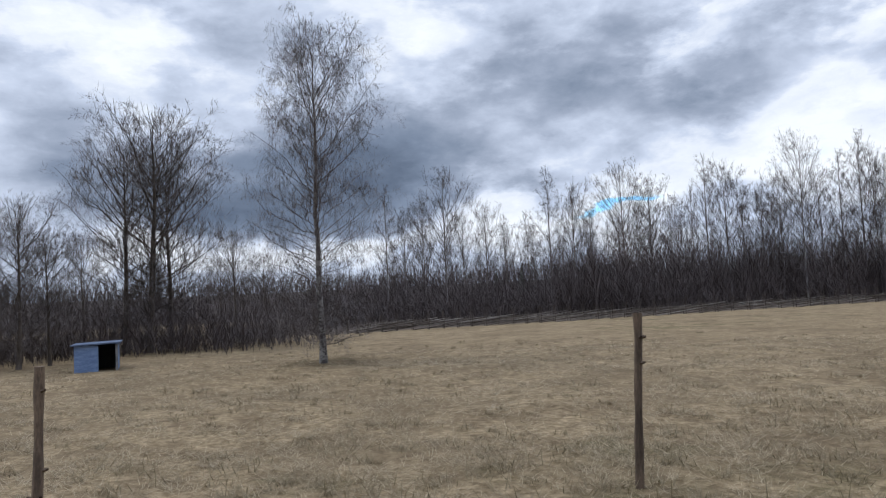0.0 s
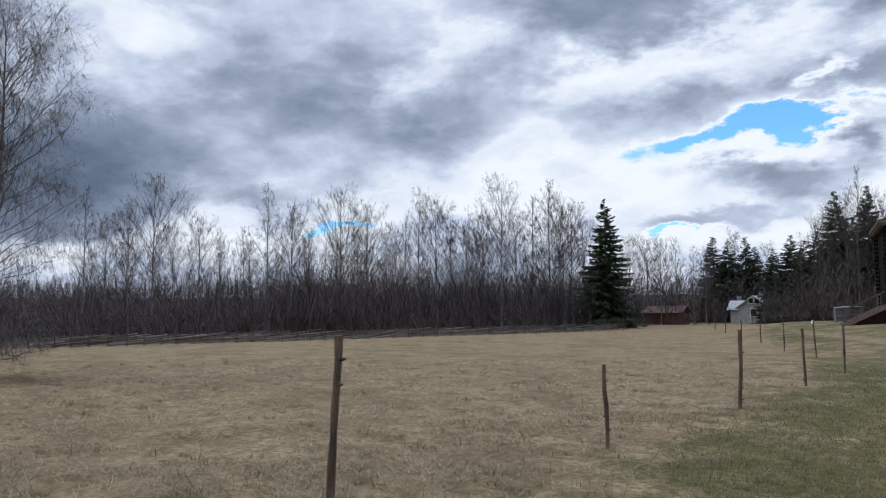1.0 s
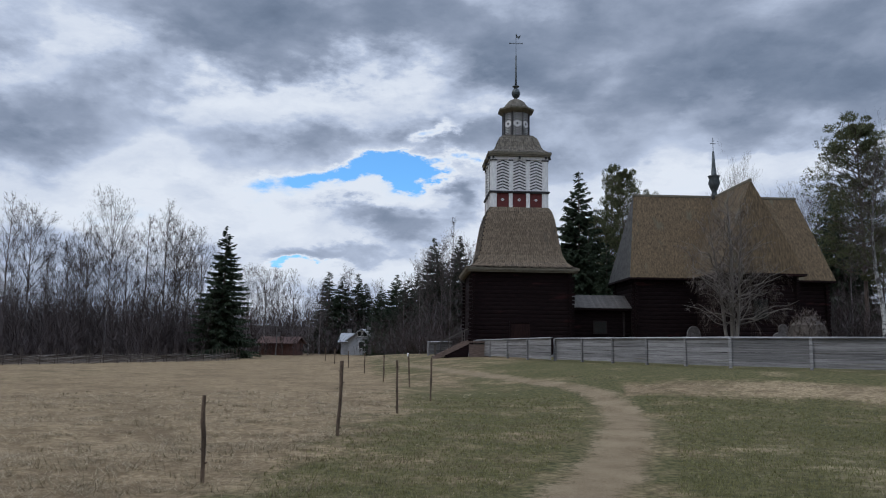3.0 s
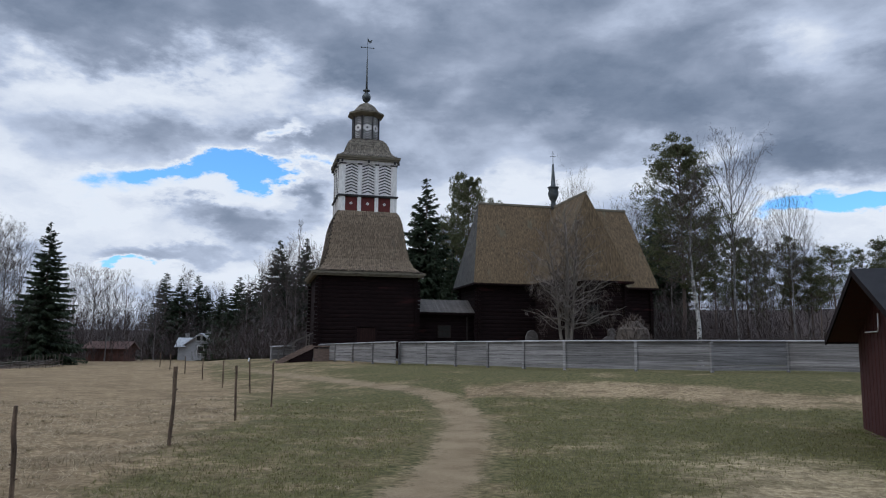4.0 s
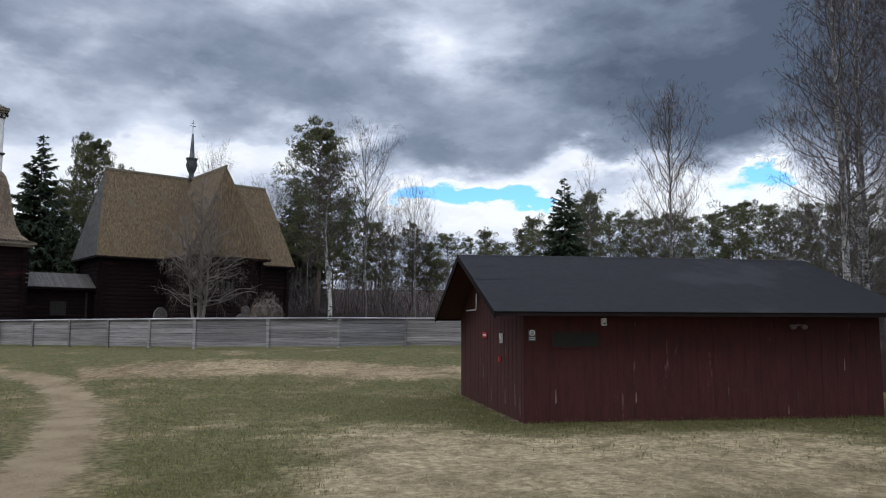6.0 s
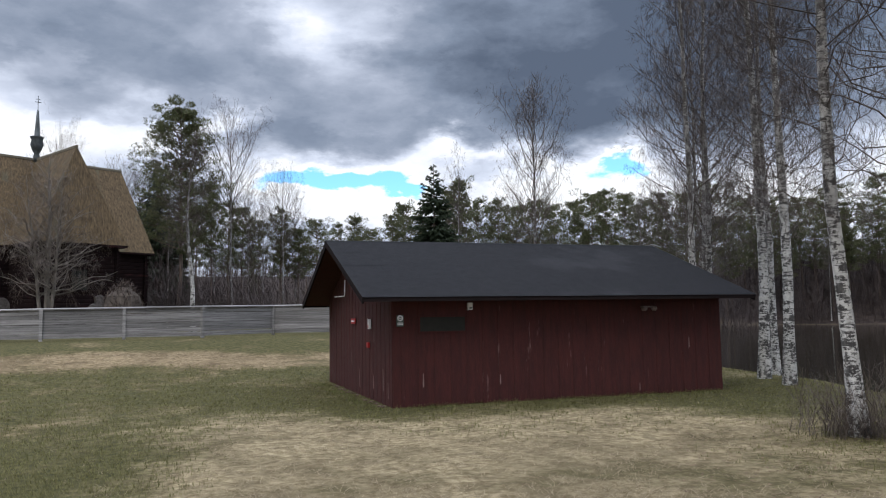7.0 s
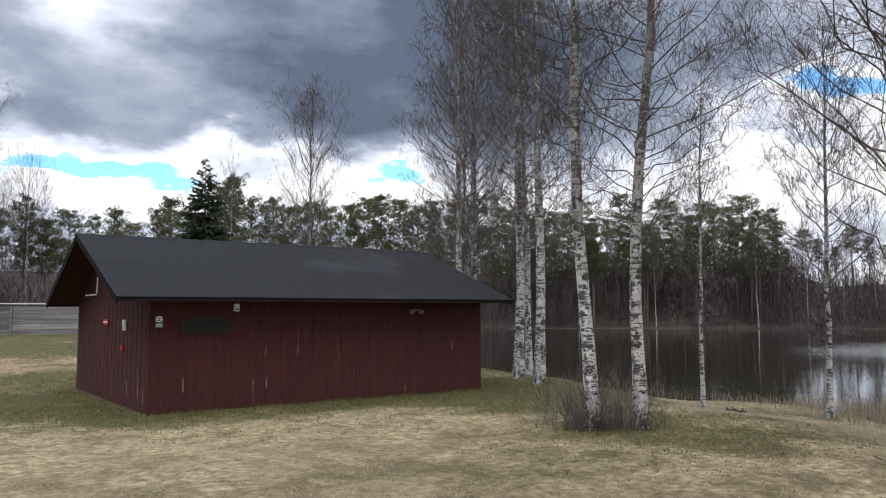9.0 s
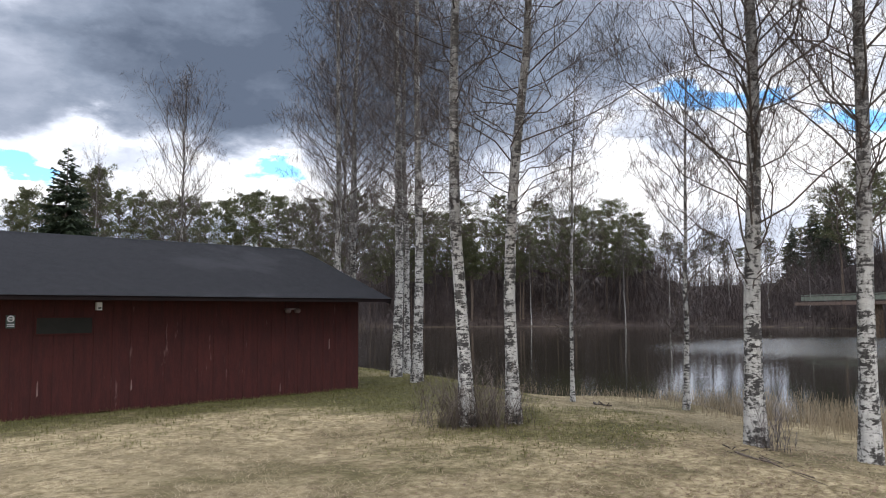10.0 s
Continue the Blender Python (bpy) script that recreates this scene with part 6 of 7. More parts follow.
# ---- thickets, reeds, grass ----
def thicket(name, label, spots, height, each, spread, r_min, material, seed, branch=9, lean=0.25, skew=1.0):
    """A dense brush of bare stems, uncountable."""
    rng = np.random.default_rng(seed)
    base = np.repeat(np.array([tuple(spot(a, d)) for a, d in spots]), each, 0)
    base[:, :2] += rng.normal(0, spread, (len(base), 2))
    base[:, 2] = land(base[:, 0], base[:, 1]) - 0.05
    n = len(base)
    h = height * (0.25 + 1.25 * rng.random(n) ** skew) * rng.uniform(0.7, 1.2, n)
    d = rng.normal(0, lean, (n, 2))
    k = 5 if r_min < 0.02 else 3
    t = np.linspace(0, 1, k)
    P = np.zeros((n, k, 3))
    P[:, :, 2] = base[:, 2:3] + h[:, None] * t
    P[:, :, :2] = base[:, None, :2] + d[:, None] * h[:, None, None] * (t ** 1.3)[None, :, None] * 0.6 + rng.normal(0, 0.03, (n, k, 2)) * h[:, None, None] * t[None, :, None]
    R = np.linspace(1, 0.3, k)[None] * np.maximum(r_min * 1.1, 0.0036 * h)[:, None]
    m = Mesh().tubes(P, R, 3 if r_min < 0.005 else 2)
    P2, R2 = shoots(rng, P, R, branch, 0.46, 0.10, 0.95, 46, 0.15, 0.1, 3 if r_min < 0.005 else 2, 0.6, r_min)
    m.tubes(P2, R2, 2)
    return tagged(new(name, m.data(name, material)), label, "bushes", kind="stuff")


rng = np.random.default_rng(5)
thicket("thicket", "dark bare thicket of young trees behind the pole fence", [(a, np.interp(a, MEADOW_AZ, MEADOW_END) + 3 + 42 * rng.uniform(0.1, 1) ** 0.6) for a in np.arange(-58, -34.0, 0.2)], 5.0, 42, 1.8, 0.0075, TWIG_FAR, 1, 36, 0.24, 2.6)
thicket("thicket", "low bare brush along the meadow's far side", [(a, np.interp(a, MEADOW_AZ, MEADOW_END) + 3 + 42 * rng.uniform(0.1, 1) ** 0.6) for a in np.arange(-77, -57.0, 0.2)], 3.0, 36, 1.8, 0.0075, TWIG_FAR, 21, 34, 0.34, 2.4)
thicket("thicket", "bare brown bushes at the meadow's corner", [(a, rng.uniform(33, 42)) for a in np.arange(-101, -78, 0.2)], 1.35, 14, 1.1, 0.006, TWIG_FAR, 2, 26, 0.5)
thicket("thicket", "distant dark bare woodland edge", [(a, rng.uniform(120, 170)) for a in np.arange(-106, -68, 0.20)], 3.2, 16, 2.6, 0.035, TWIG_FAR, 3, 9, 0.3)
thicket("thicket", "distant wood behind the birches", [(a, rng.uniform(125, 170)) for a in np.arange(-70, -12, 0.22)], 4.2, 16, 2.6, 0.030, TWIG_FAR, 5, 9, 0.3)
thicket("thicket", "thin bare wood beyond the meadow", [(a, rng.uniform(96, 122) if not -26.2 < a < -22.0 else rng.uniform(113, 124)) for a in np.arange(-34, -14, 0.2)], 5.2, 16, 2.0, 0.017, TWIG_FAR, 4, 14, 0.25, 1.6)
thicket("thicket", "brown undergrowth in the wood behind the yard", [(a, rng.uniform(84, 116)) for a in np.arange(5, 52, 0.22)], 4.6, 14, 2.0, 0.012, TWIG_FAR, 6, 18, 0.12, 2.0)
thicket("thicket", "brown wood along the far shore", [(a, rng.uniform(114, 148)) for a in np.arange(48, 72, 0.12)], 5.0, 17, 2.0, 0.016, TWIG_FAR, 7, 16, 0.14, 1.8)
thicket("thicket", "low brown bushes along the far shore", [(a, np.interp(a, SHORE_AZ, SHORE_FAR) + rng.uniform(1, 26)) for a in np.arange(69, 100, 0.14)], 3.4, 24, 2.0, 0.013, TWIG_FAR, 17, 18, 0.2, 1.6)
thicket("thicket", "deep brown wood far behind the yard", [(a, rng.uniform(125, 165)) for a in np.arange(3, 53, 0.22)], 4.6, 14, 2.6, 0.026, TWIG_FAR, 18, 10, 0.15, 1.5)
thicket("thicket", "tall brown bare wood beside the churchyard", [(a, rng.uniform(66, 84)) for a in np.arange(6.0, 18, 0.12)], 5.0, 13, 1.4, 0.010, TWIG_FAR, 19, 18, 0.10, 1.6)
thicket("thicket", "tall brown bare wood beyond the tower", [(a, rng.uniform(76, 92)) for a in np.arange(-21.5, -13, 0.13)], 4.0, 11, 1.4, 0.012, TWIG_FAR, 20, 16, 0.25)
thicket("thicket", "brown brush between trees behind the shed", [(a, rng.uniform(27, 36)) for a in np.arange(31, 47, 1.0)], 2.0, 8, 1.0, 0.010, TWIG_FAR, 8)
thicket("bush", "bare brown bush round the foot of two birches", [(56.4, 11.3), (57.3, 11.0), (58.6, 11.2), (59.6, 11.4), (58.0, 11.3), (60.1, 11.4)], 0.58, 44, 0.20, 0.0030, LIME_TWIG, 9, 9, 0.5)
thicket("bush", "bare brown saplings beside a birch foot", [(78.0, 10.4), (78.5, 10.5)], 0.62, 14, 0.10, 0.0035, TWIG, 10, 6)


def build_reeds():
    rng = np.random.default_rng(12)
    n = 4200
    az = rng.uniform(60, 92, n)
    d = np.interp(az, SHORE_AZ, SHORE_NEAR) + rng.normal(0.2, 0.9, n) + rng.uniform(0, 1.0, n) * step(70, 76, az)
    keep = rng.random(n) < 0.25 + 0.75 * step(66, 74, az)
    az, d = az[keep], d[keep]
    n = len(az)
    x, y = d * np.sin(np.radians(az)), d * np.cos(np.radians(az))
    h = rng.uniform(0.25, 0.9, n) * (0.26 + 0.36 * step(70, 79, az))
    t = np.linspace(0, 1, 4)
    a = rng.uniform(0, 6.28, n)
    ln = rng.uniform(0.05, 0.5, n) * h
    P = np.stack([x[:, None] + np.outer(np.cos(a) * ln, t ** 1.6), y[:, None] + np.outer(np.sin(a) * ln, t ** 1.6), (land(x, y) - 0.05)[:, None] + np.outer(h, t) + np.maximum(0, WATER_Z - land(x, y))[:, None] * t], -1)
    m = Mesh().tubes(P, np.linspace(0.0055, 0.002, 4)[None] * np.ones((n, 1)), 2)
    return tagged(new("reeds", m.data("reeds", REED)), "dry straw-coloured reeds along the shore", "reeds", kind="stuff")


def build_grass():
    """Matted dry tufts on the meadow, thinner with distance."""
    rng = np.random.default_rng(14)
    n = 42000
    az = np.radians(rng.uniform(-100, 92, n))
    d = 5.0 * (26 / 5.0) ** (rng.random(n) ** 0.9)
    x, y = d * np.sin(az), d * np.cos(az)
    lump = np.sin(x * 2.1 + 2 * np.sin(y * 1.3)) * np.sin(y * 2.3 + 1.5 * np.sin(x * 0.9))
    u = (x - SHED_BC.x) * 0.980 - (y - SHED_BC.y) * 0.198
    v = (x - SHED_BC.x) * 0.198 + (y - SHED_BC.y) * 0.980
    keep = (near_line(x, y, PATH_LINE[::2]) > 1.0) & (rng.random(n) < 0.55 + 0.45 * lump) & ~((u > -0.1) & (u < SHED_L + 0.1) & (v > -0.06) & (v < SHED_D + 0.1)) & (land(x, y) > -0.4) & ((fresh(x, y)[0] < 0.30) | (rng.random(n) < 0.12))
    x, y, d = x[keep], y[keep], d[keep]
    n, b = len(x), 5
    x, y, d = np.repeat(x, b), np.repeat(y, b), np.repeat(d, b)
    field = step(-1, 2, -5.0 - x)
    a = rng.uniform(0, 6.283, n * b)
    x += rng.normal(0, 0.05, n * b)
    y += rng.normal(0, 0.05, n * b)
    h = rng.uniform(0.015, 0.05, n * b) * (0.7 + 0.8 * field)
    out = rng.uniform(0.05, 0.20, n * b) * (0.8 + 0.8 * field)
    z = land(x, y)
    w = 0.002 + 0.00035 * d
    p0 = np.stack([x - np.sin(a) * w, y + np.cos(a) * w, z - 0.01], 1)
    p1 = np.stack([x + np.sin(a) * w, y - np.cos(a) * w, z - 0.01], 1)
    tip = np.stack([x + np.cos(a) * out, y + np.sin(a) * out, z + h], 1)
    m = Mesh().quads(np.stack([p0, p1, tip], 1))
    return tagged(new("grass", m.data("grass", GRASS)), "short matted dry grass on the meadow", "grass", kind="stuff")


def build_tussocks():
    """Brown tussocks scattered over the rough meadow."""
    rng = np.random.default_rng(15)
    n, b = 900, 34
    az = np.radians(rng.uniform(-100, 4, n))
    d = 5.2 * (30 / 5.2) ** rng.random(n)
    x, y = d * np.sin(az), d * np.cos(az)
    keep = (near_line(x, y, PATH_LINE[::2]) > 1.3) & (x < -2.5)
    x, y = x[keep], y[keep]
    size = np.repeat(rng.uniform(0.4, 1.0, len(x)) * np.where(rng.random(len(x)) < 0.18, 1.9, 1.0), b)
    x, y = np.repeat(x, b), np.repeat(y, b)
    k = len(x)
    x = x + rng.normal(0, 0.13, k) * size
    y = y + rng.normal(0, 0.08, k) * size
    a, z = rng.uniform(0, 6.283, k), land(x, y)
    h, out, w = rng.uniform(0.04, 0.13, k) * size, rng.uniform(0.04, 0.22, k) * size, rng.uniform(0.003, 0.006, k)
    p0 = np.stack([x - np.sin(a) * w, y + np.cos(a) * w, z - 0.01], 1)
    p1 = np.stack([x + np.sin(a) * w, y - np.cos(a) * w, z - 0.01], 1)
    tip = np.stack([x + np.cos(a) * out, y + np.sin(a) * out, z + h], 1)
    return tagged(new("tussocks", Mesh().quads(np.stack([p0, p1, tip], 1)).data("tussocks", TUSSOCK)), "brown matted grass tussocks on the rough meadow", "grass", kind="stuff")


def build_lawn():
    """Short green blades where the grass has begun to grow."""
    rng = np.random.default_rng(16)
    n = 60000
    az = np.radians(rng.uniform(-30, 80, n))
    d = 5.0 * (24 / 5.0) ** (rng.random(n) ** 0.9)
    x, y = d * np.sin(az), d * np.cos(az)
    u = (x - SHED_BC.x) * 0.980 - (y - SHED_BC.y) * 0.198
    v = (x - SHED_BC.x) * 0.198 + (y - SHED_BC.y) * 0.980
    keep = (near_line(x, y, PATH_LINE[::2]) > 0.9) & (rng.random(n) < 1.6 * (fresh(x, y)[0] - 0.18)) & ~((u > -0.05) & (u < SHED_L + 0.05) & (v > -0.03) & (v < SHED_D)) & (land(x, y) > -0.4)
    x, y, d = (np.repeat(k[keep], 4) for k in (x, y, d))
    k = len(x)
    x, y = x + rng.normal(0, 0.04, k), y + rng.normal(0, 0.04, k)
    a, z = rng.uniform(0, 6.283, k), land(x, y)
    h, out, w = rng.uniform(0.015, 0.055, k), rng.uniform(0.01, 0.07, k), 0.002 + 0.0004 * d
    p0 = np.stack([x - np.sin(a) * w, y + np.cos(a) * w, z - 0.01], 1)
    p1 = np.stack([x + np.sin(a) * w, y - np.cos(a) * w, z - 0.01], 1)
    tip = np.stack([x + np.cos(a) * out, y + np.sin(a) * out, z + h], 1)
    return tagged(new("lawn", Mesh().quads(np.stack([p0, p1, tip], 1)).data("lawn", LAWN)), "short green grass growing round the shed and yard", "grass", kind="stuff")


def build_litter():
    """Last year's brown leaves under the shore birches."""
    rng = np.random.default_rng(18)
    n = 5200
    az = np.radians(np.concatenate([rng.normal(80, 9, n // 2), rng.uniform(46, 92, n - n // 2)]))
    d = 5.6 + 6.5 * rng.random(n) ** 1.3
    x, y = d * np.sin(az), d * np.cos(az)
    a, r = rng.uniform(0, 6.283, n), rng.uniform(0.010, 0.024, n)
    z, tip = land(x, y) + rng.uniform(0.005, 0.025, n), rng.uniform(-0.010, 0.012, n)
    c, q = np.cos(a) * r, np.sin(a) * r
    corners = [np.stack([x + c, y + q, z + tip], 1), np.stack([x - 0.7 * q, y + 0.7 * c, z], 1), np.stack([x - c, y - q, z - tip * 0.4], 1), np.stack([x + 0.7 * q, y - 0.7 * c, z], 1)]
    return tagged(new("leaf_litter", Mesh().quads(np.stack(corners, 1)).data("leaf_litter", LITTER)), "dry brown fallen leaves scattered in the grass", "leaves", kind="stuff")


def build_foot_grass():
    """Longer fresh tufts left standing along the shed's foot."""
    rng = np.random.default_rng(19)
    n = 5200
    u = np.concatenate([rng.uniform(0.0, SHED_L + 0.3, n // 2), rng.normal(-0.34, 0.11, n - n // 2)])
    v = np.concatenate([rng.normal(-0.14, 0.10, n // 2), rng.uniform(-0.2, SHED_D, n - n // 2)])
    keep = ((u < -0.04) | (v < -0.04)) & (rng.random(n) < 0.35 + 0.65 * np.sin(u * 2.3 + v * 1.7) ** 2)
    u, v = u[keep], v[keep]
    c, q = math.cos(radians(SHED_TURN)), math.sin(radians(SHED_TURN))
    x, y = SHED_BC.x + u * c - v * q, SHED_BC.y + u * q + v * c
    k = len(x)
    a, z = rng.uniform(0, 6.283, k), land(x, y)
    h, out, w = rng.uniform(0.02, 0.09, k) * np.where(u < -0.04, 0.6, 1.0), rng.uniform(0.01, 0.06, k), rng.uniform(0.003, 0.007, k)
    p0 = np.stack([x - np.sin(a) * w, y + np.cos(a) * w, z - 0.01], 1)
    p1 = np.stack([x + np.sin(a) * w, y - np.cos(a) * w, z - 0.01], 1)
    tip = np.stack([x + np.cos(a) * out, y + np.sin(a) * out, z + h], 1)
    return tagged(new("foot_grass", Mesh().quads(np.stack([p0, p1, tip], 1)).data("foot_grass", FRESH)), "fresh green tufts along the shed's foot", "grass", kind="stuff")


build_reeds()
build_foot_grass()
build_litter()
build_grass()
build_lawn()
build_tussocks()

# ---- meadow posts ----
def post_data(seed, h, r):
    rng = np.random.default_rng(seed)
    k = 9
    z = np.linspace(-0.25, h, k)
    xy = np.cumsum(rng.normal(0, 0.0045, (k, 2)), 0)
    m = Mesh().tubes([np.concatenate([xy, z[:, None]], 1)], [r * rng.uniform(0.82, 1.15, k)], 8)
    top = np.concatenate(m.v)[-8:]
    m.add(top, [tuple(range(8))])
    for i in range(4):  # knots and stubs
        j = rng.integers(2, k - 1)
        a = rng.uniform(0, 6.28)
        p = np.array((*xy[j], z[j]))
        q = p + np.array((math.cos(a), math.sin(a), 0.3)) * r * 1.9
        m.tubes([[p, q]], [[r * 0.5, r * 0.3]], 5)
    return m.data("post", POST_WOOD, False)


POSTS = ((-53.8, 6.75, 1.42, 0.052, 3.2, 1), (-34.1, 9.75, 1.0, 0.040, -1.0, 0), (-25.1, 13.85, 1.29, 0.048, 1.5, 0), (-20.9, 18.0, 1.20, 0.042, 0, 0), (-18.5, 22.2, 1.22, 0.042, 0, 0), (-20.1, 29.1, 1.24, 0.045, -3, 1),
         (-22.0, 33.0, 1.1, 0.045, 0, 0), (-23.4, 40.0, 1.0, 0.045, 0, 0), (-24.6, 46.0, 1.0, 0.045, 0, 0), (-25.6, 53.0, 1.0, 0.045, 1, 0), (-26.3, 60.0, 1.0, 0.045, 0, 0), (-94.1, 6.6, 1.27, 0.055, 2, 1))
for i, (az, d, h, r, tilt, thick) in enumerate(POSTS):
    ob = new("post", post_data(300 + i, h, r * 0.66))
    ob.matrix_world = Matrix.Translation(spot(az, d)) @ Matrix.Rotation(radians(-az), 4, "Z") @ Matrix.Rotation(radians(tilt), 4, "Y")
    tagged(ob, "thin weathered round wooden post in the meadow", "post", "posts along the track")
    if i == 5:
        part("reflector", Mesh().rings([(r * 0.9, h - 0.10), (r * 0.95, h - 0.02), (r * 0.5, h + 0.02)], 8), SIGN_WHITE, ob, "white marker on the post top")


# ---- pole fence along the meadow ----
def build_pole_fence():
    rng = np.random.default_rng(17)
    line = list(zip(MEADOW_AZ[1:], MEADOW_END[1:]))
    pts = along([tuple(spot(a, d))[:2] for a, d in line], 48)
    o = Vector((pts[0][0], pts[0][1], 0))
    t = thing("pole_fence", Matrix.Translation(o), "old grey slanting pole fence along the meadow edge", "fence")
    for i, (x, y) in enumerate(pts):
        z = land_z(x, y)
        for q in (-0.12, 0.12):
            p = Mesh().tubes([[(x - o.x + q, y - o.y, z - 0.2), (x - o.x + q + rng.uniform(-0.06, 0.06), y - o.y, z + 1.0)]], [[0.026, 0.018]], 6)
            part("post", p, DARK_BARK, t)
        if i + 3 < len(pts):
            nx, ny = pts[i + 3]
            for j in range(4):
                za = z + 0.05 + 0.11 * j + rng.uniform(-0.06, 0.06)
                zb = z + 0.28 + 0.11 * j + rng.uniform(-0.08, 0.08)
                f = rng.uniform(0.75, 1.1)
                q = rng.uniform(-0.08, 0.08)
                part("pole", Mesh().tubes([[(x - o.x + q, y - o.y + q, za), (lerp(x, nx, f) - o.x + q, lerp(y, ny, f) - o.y + q, zb)]], [[0.024, 0.017]], 5), GREY_BARK if rng.random() < 0.15 else (LIME_BARK if rng.random() < 0.4 else DARK_BARK), t)
    return t


build_pole_fence()


# ---- blue field shelter ----
def build_shelter():
    at = spot(-91.0, 26.5)
    t = thing("field_shelter", pose(at.x, at.y, at.z, 0, 0, 88), "small faded blue field shelter with an open dark front", "shelter")
    W, D, H = 1.15, 1.9, 0.78
    # local x to the open side, y along the long side
    part("side_panel", Mesh().box((-0.5 * W, -0.0, H / 2), (0.04, D, H)), BLUE_SHEET, t)
    part("back_panel", Mesh().box((0, D / 2, H / 2), (W, 0.04, H)), BLUE_SHEET, t)
    part("end_panel", Mesh().box((-0.22 * W, -D / 2, H / 2), (0.56 * W, 0.04, H)), BLUE_SHEET, t)
    part("side_panel", Mesh().box((0.5 * W, 0.0, H / 2), (0.04, D, H)), BLUE_SHEET, t)
    part("post", Mesh().box((0.5 * W, -D / 2, H / 2), (0.06, 0.06, H)), GREY_WOOD, t)
    part("roof", Mesh().beam((-0.6 * W, 0, H + 0.03), (0.6 * W, 0, H + 0.06), D + 0.2, 0.04), DARK_SHEET, t, "dark blue sheet roof")
    # black sheet added to paint the shade inside the opening
    part("dark_liner", Mesh().box((0.1, 0.5, H / 2), (W * 0.7, 0.03, H * 0.95)), BLACK, t)
    return t


build_shelter()


# ---- far houses ----
def build_house(az, d, turn, W, D, wall_h, roof_h, wall_mat, roof_mat, label, name="house", windows=()):
    at = spot(az, d)
    t = thing(name, pose(at.x, at.y, at.z, 0, 0, turn), label, "house")
    z = wall_h
    body = Mesh().box((0, 0, z / 2 - 0.1), (W, D, z + 0.2))
    body.add([(-W / 2, -D / 2, z), (W / 2, -D / 2, z), (0, -D / 2, z + roof_h), (-W / 2, D / 2, z), (W / 2, D / 2, z), (0, D / 2, z + roof_h)], [(0, 1, 2), (5, 4, 3)])
    wall = part("wall", body, wall_mat, t)
    for q in (-1, 1):
        a, b = Vector((q * (W / 2 + 0.35), 0, z - 0.35 * roof_h / (W / 2) + 0.08)), Vector((0, 0, z + roof_h + 0.08))
        up = Vector((q * roof_h, 0, W / 2))
        part("roof", Mesh().beam(a, b, D + 0.8, 0.10, up), roof_mat, t)
    for x, zz, w, h in windows:
        win = part("window", Mesh().box((x, -D / 2 - 0.02, zz), (w, 0.06, h)), GLASS_DARK, t)
        f = Mesh()
        for q in (-1, 1):
            f.box((x + q * (w / 2 + 0.05), -D / 2 - 0.05, zz), (0.10, 0.06, h + 0.2)).box((x, -D / 2 - 0.05, zz + q * (h / 2 + 0.05)), (w, 0.06, 0.10))
        part("window_frame", f, WHITE, win)
    part("chimney", Mesh().box((0.3, 0.6, z + roof_h + 0.2), (0.5, 0.5, 1.0)), STONE, t)
    return t


build_house(-23.4, 108, 12, 3.7, 5.5, 2.1, 1.35, HOUSE_WALL, HOUSE_ROOF, "pale grey wooden house with a light sheet roof", windows=((0.0, 1.4, 0.7, 0.9), (-0.3, 2.9, 0.5, 0.6), (0.45, 2.9, 0.5, 0.6)))
build_house(-24.35, 110, 100, 3.0, 2.6, 1.9, 1.0, HOUSE_WALL, HOUSE_ROOF, "pale grey side wing of a house with dark windows", windows=((-0.7, 1.3, 0.8, 1.0), (0.7, 1.3, 0.8, 1.0)))
build_house(-29.5, 100, 96, 3.0, 4.6, 1.5, 0.7, surface("faded_red_boards", (0.09, 0.045, 0.035), (0.15, 0.075, 0.06), 3, 0.85, 0.2), surface("brown_red_roof", (0.10, 0.06, 0.05), (0.16, 0.10, 0.085), 3, 0.85, 0.2), "low faded red outbuilding among thin trees", "outbuilding")
build_house(-55.4, 84, 80, 3.6, 5.2, 2.0, 1.0, BROWN_HUT, BROWN_HUT, "brown wooden hut half hidden in the thicket", "hut")


# ---- stairs beside the tower ----
def build_stairs():
    a = spot(-18.3, 49.5)
    t = thing("stairs", pose(a.x, a.y, a.z, 0, 0, 20), "dark wooden stairs with a handrail beside the tower", "stairs")
    n = 7
    for i in range(n):
        part("tread", Mesh().box((0.1 + i * 0.30, 0, 0.10 + i * 0.145), (0.34, 2.2, 0.05)), BROWN_HUT, t)
    for y in (-1.1, 1.1):
        part("stringer", Mesh().beam((-0.1, y, -0.05), (n * 0.30, y, 0.02 + n * 0.145), 0.06, 0.26), BROWN_HUT, t)
        part("handrail", Mesh().beam((0, y, 0.80), (n * 0.30, y, 0.85 + n * 0.145), 0.05, 0.06), DULL_WOOD, t)
        part("side_boards", Mesh().add([(0.2, y, -0.2), (n * 0.30, y, -0.2), (n * 0.30, y, n * 0.14), (0.2, y + 0.04, -0.2), (n * 0.30, y + 0.04, -0.2), (n * 0.30, y + 0.04, n * 0.14)], [(0, 1, 2), (5, 4, 3), (0, 3, 4, 1), (1, 4, 5, 2), (2, 5, 3, 0)]), TARRED, t)
        for i in (0, 3, 6):
            part("baluster", Mesh().box((0.05 + i * 0.30, y, 0.42 + i * 0.145), (0.05, 0.05, 0.9)), DULL_WOOD, t)
    part("landing", Mesh().box((n * 0.30 + 0.7, 0, n * 0.145 + 0.02), (1.5, 2.2, 0.08)).box((n * 0.30 + 0.7, -1.0, n * 0.07 - 0.1), (1.3, 0.08, n * 0.145)), BROWN_HUT, t)


build_stairs()


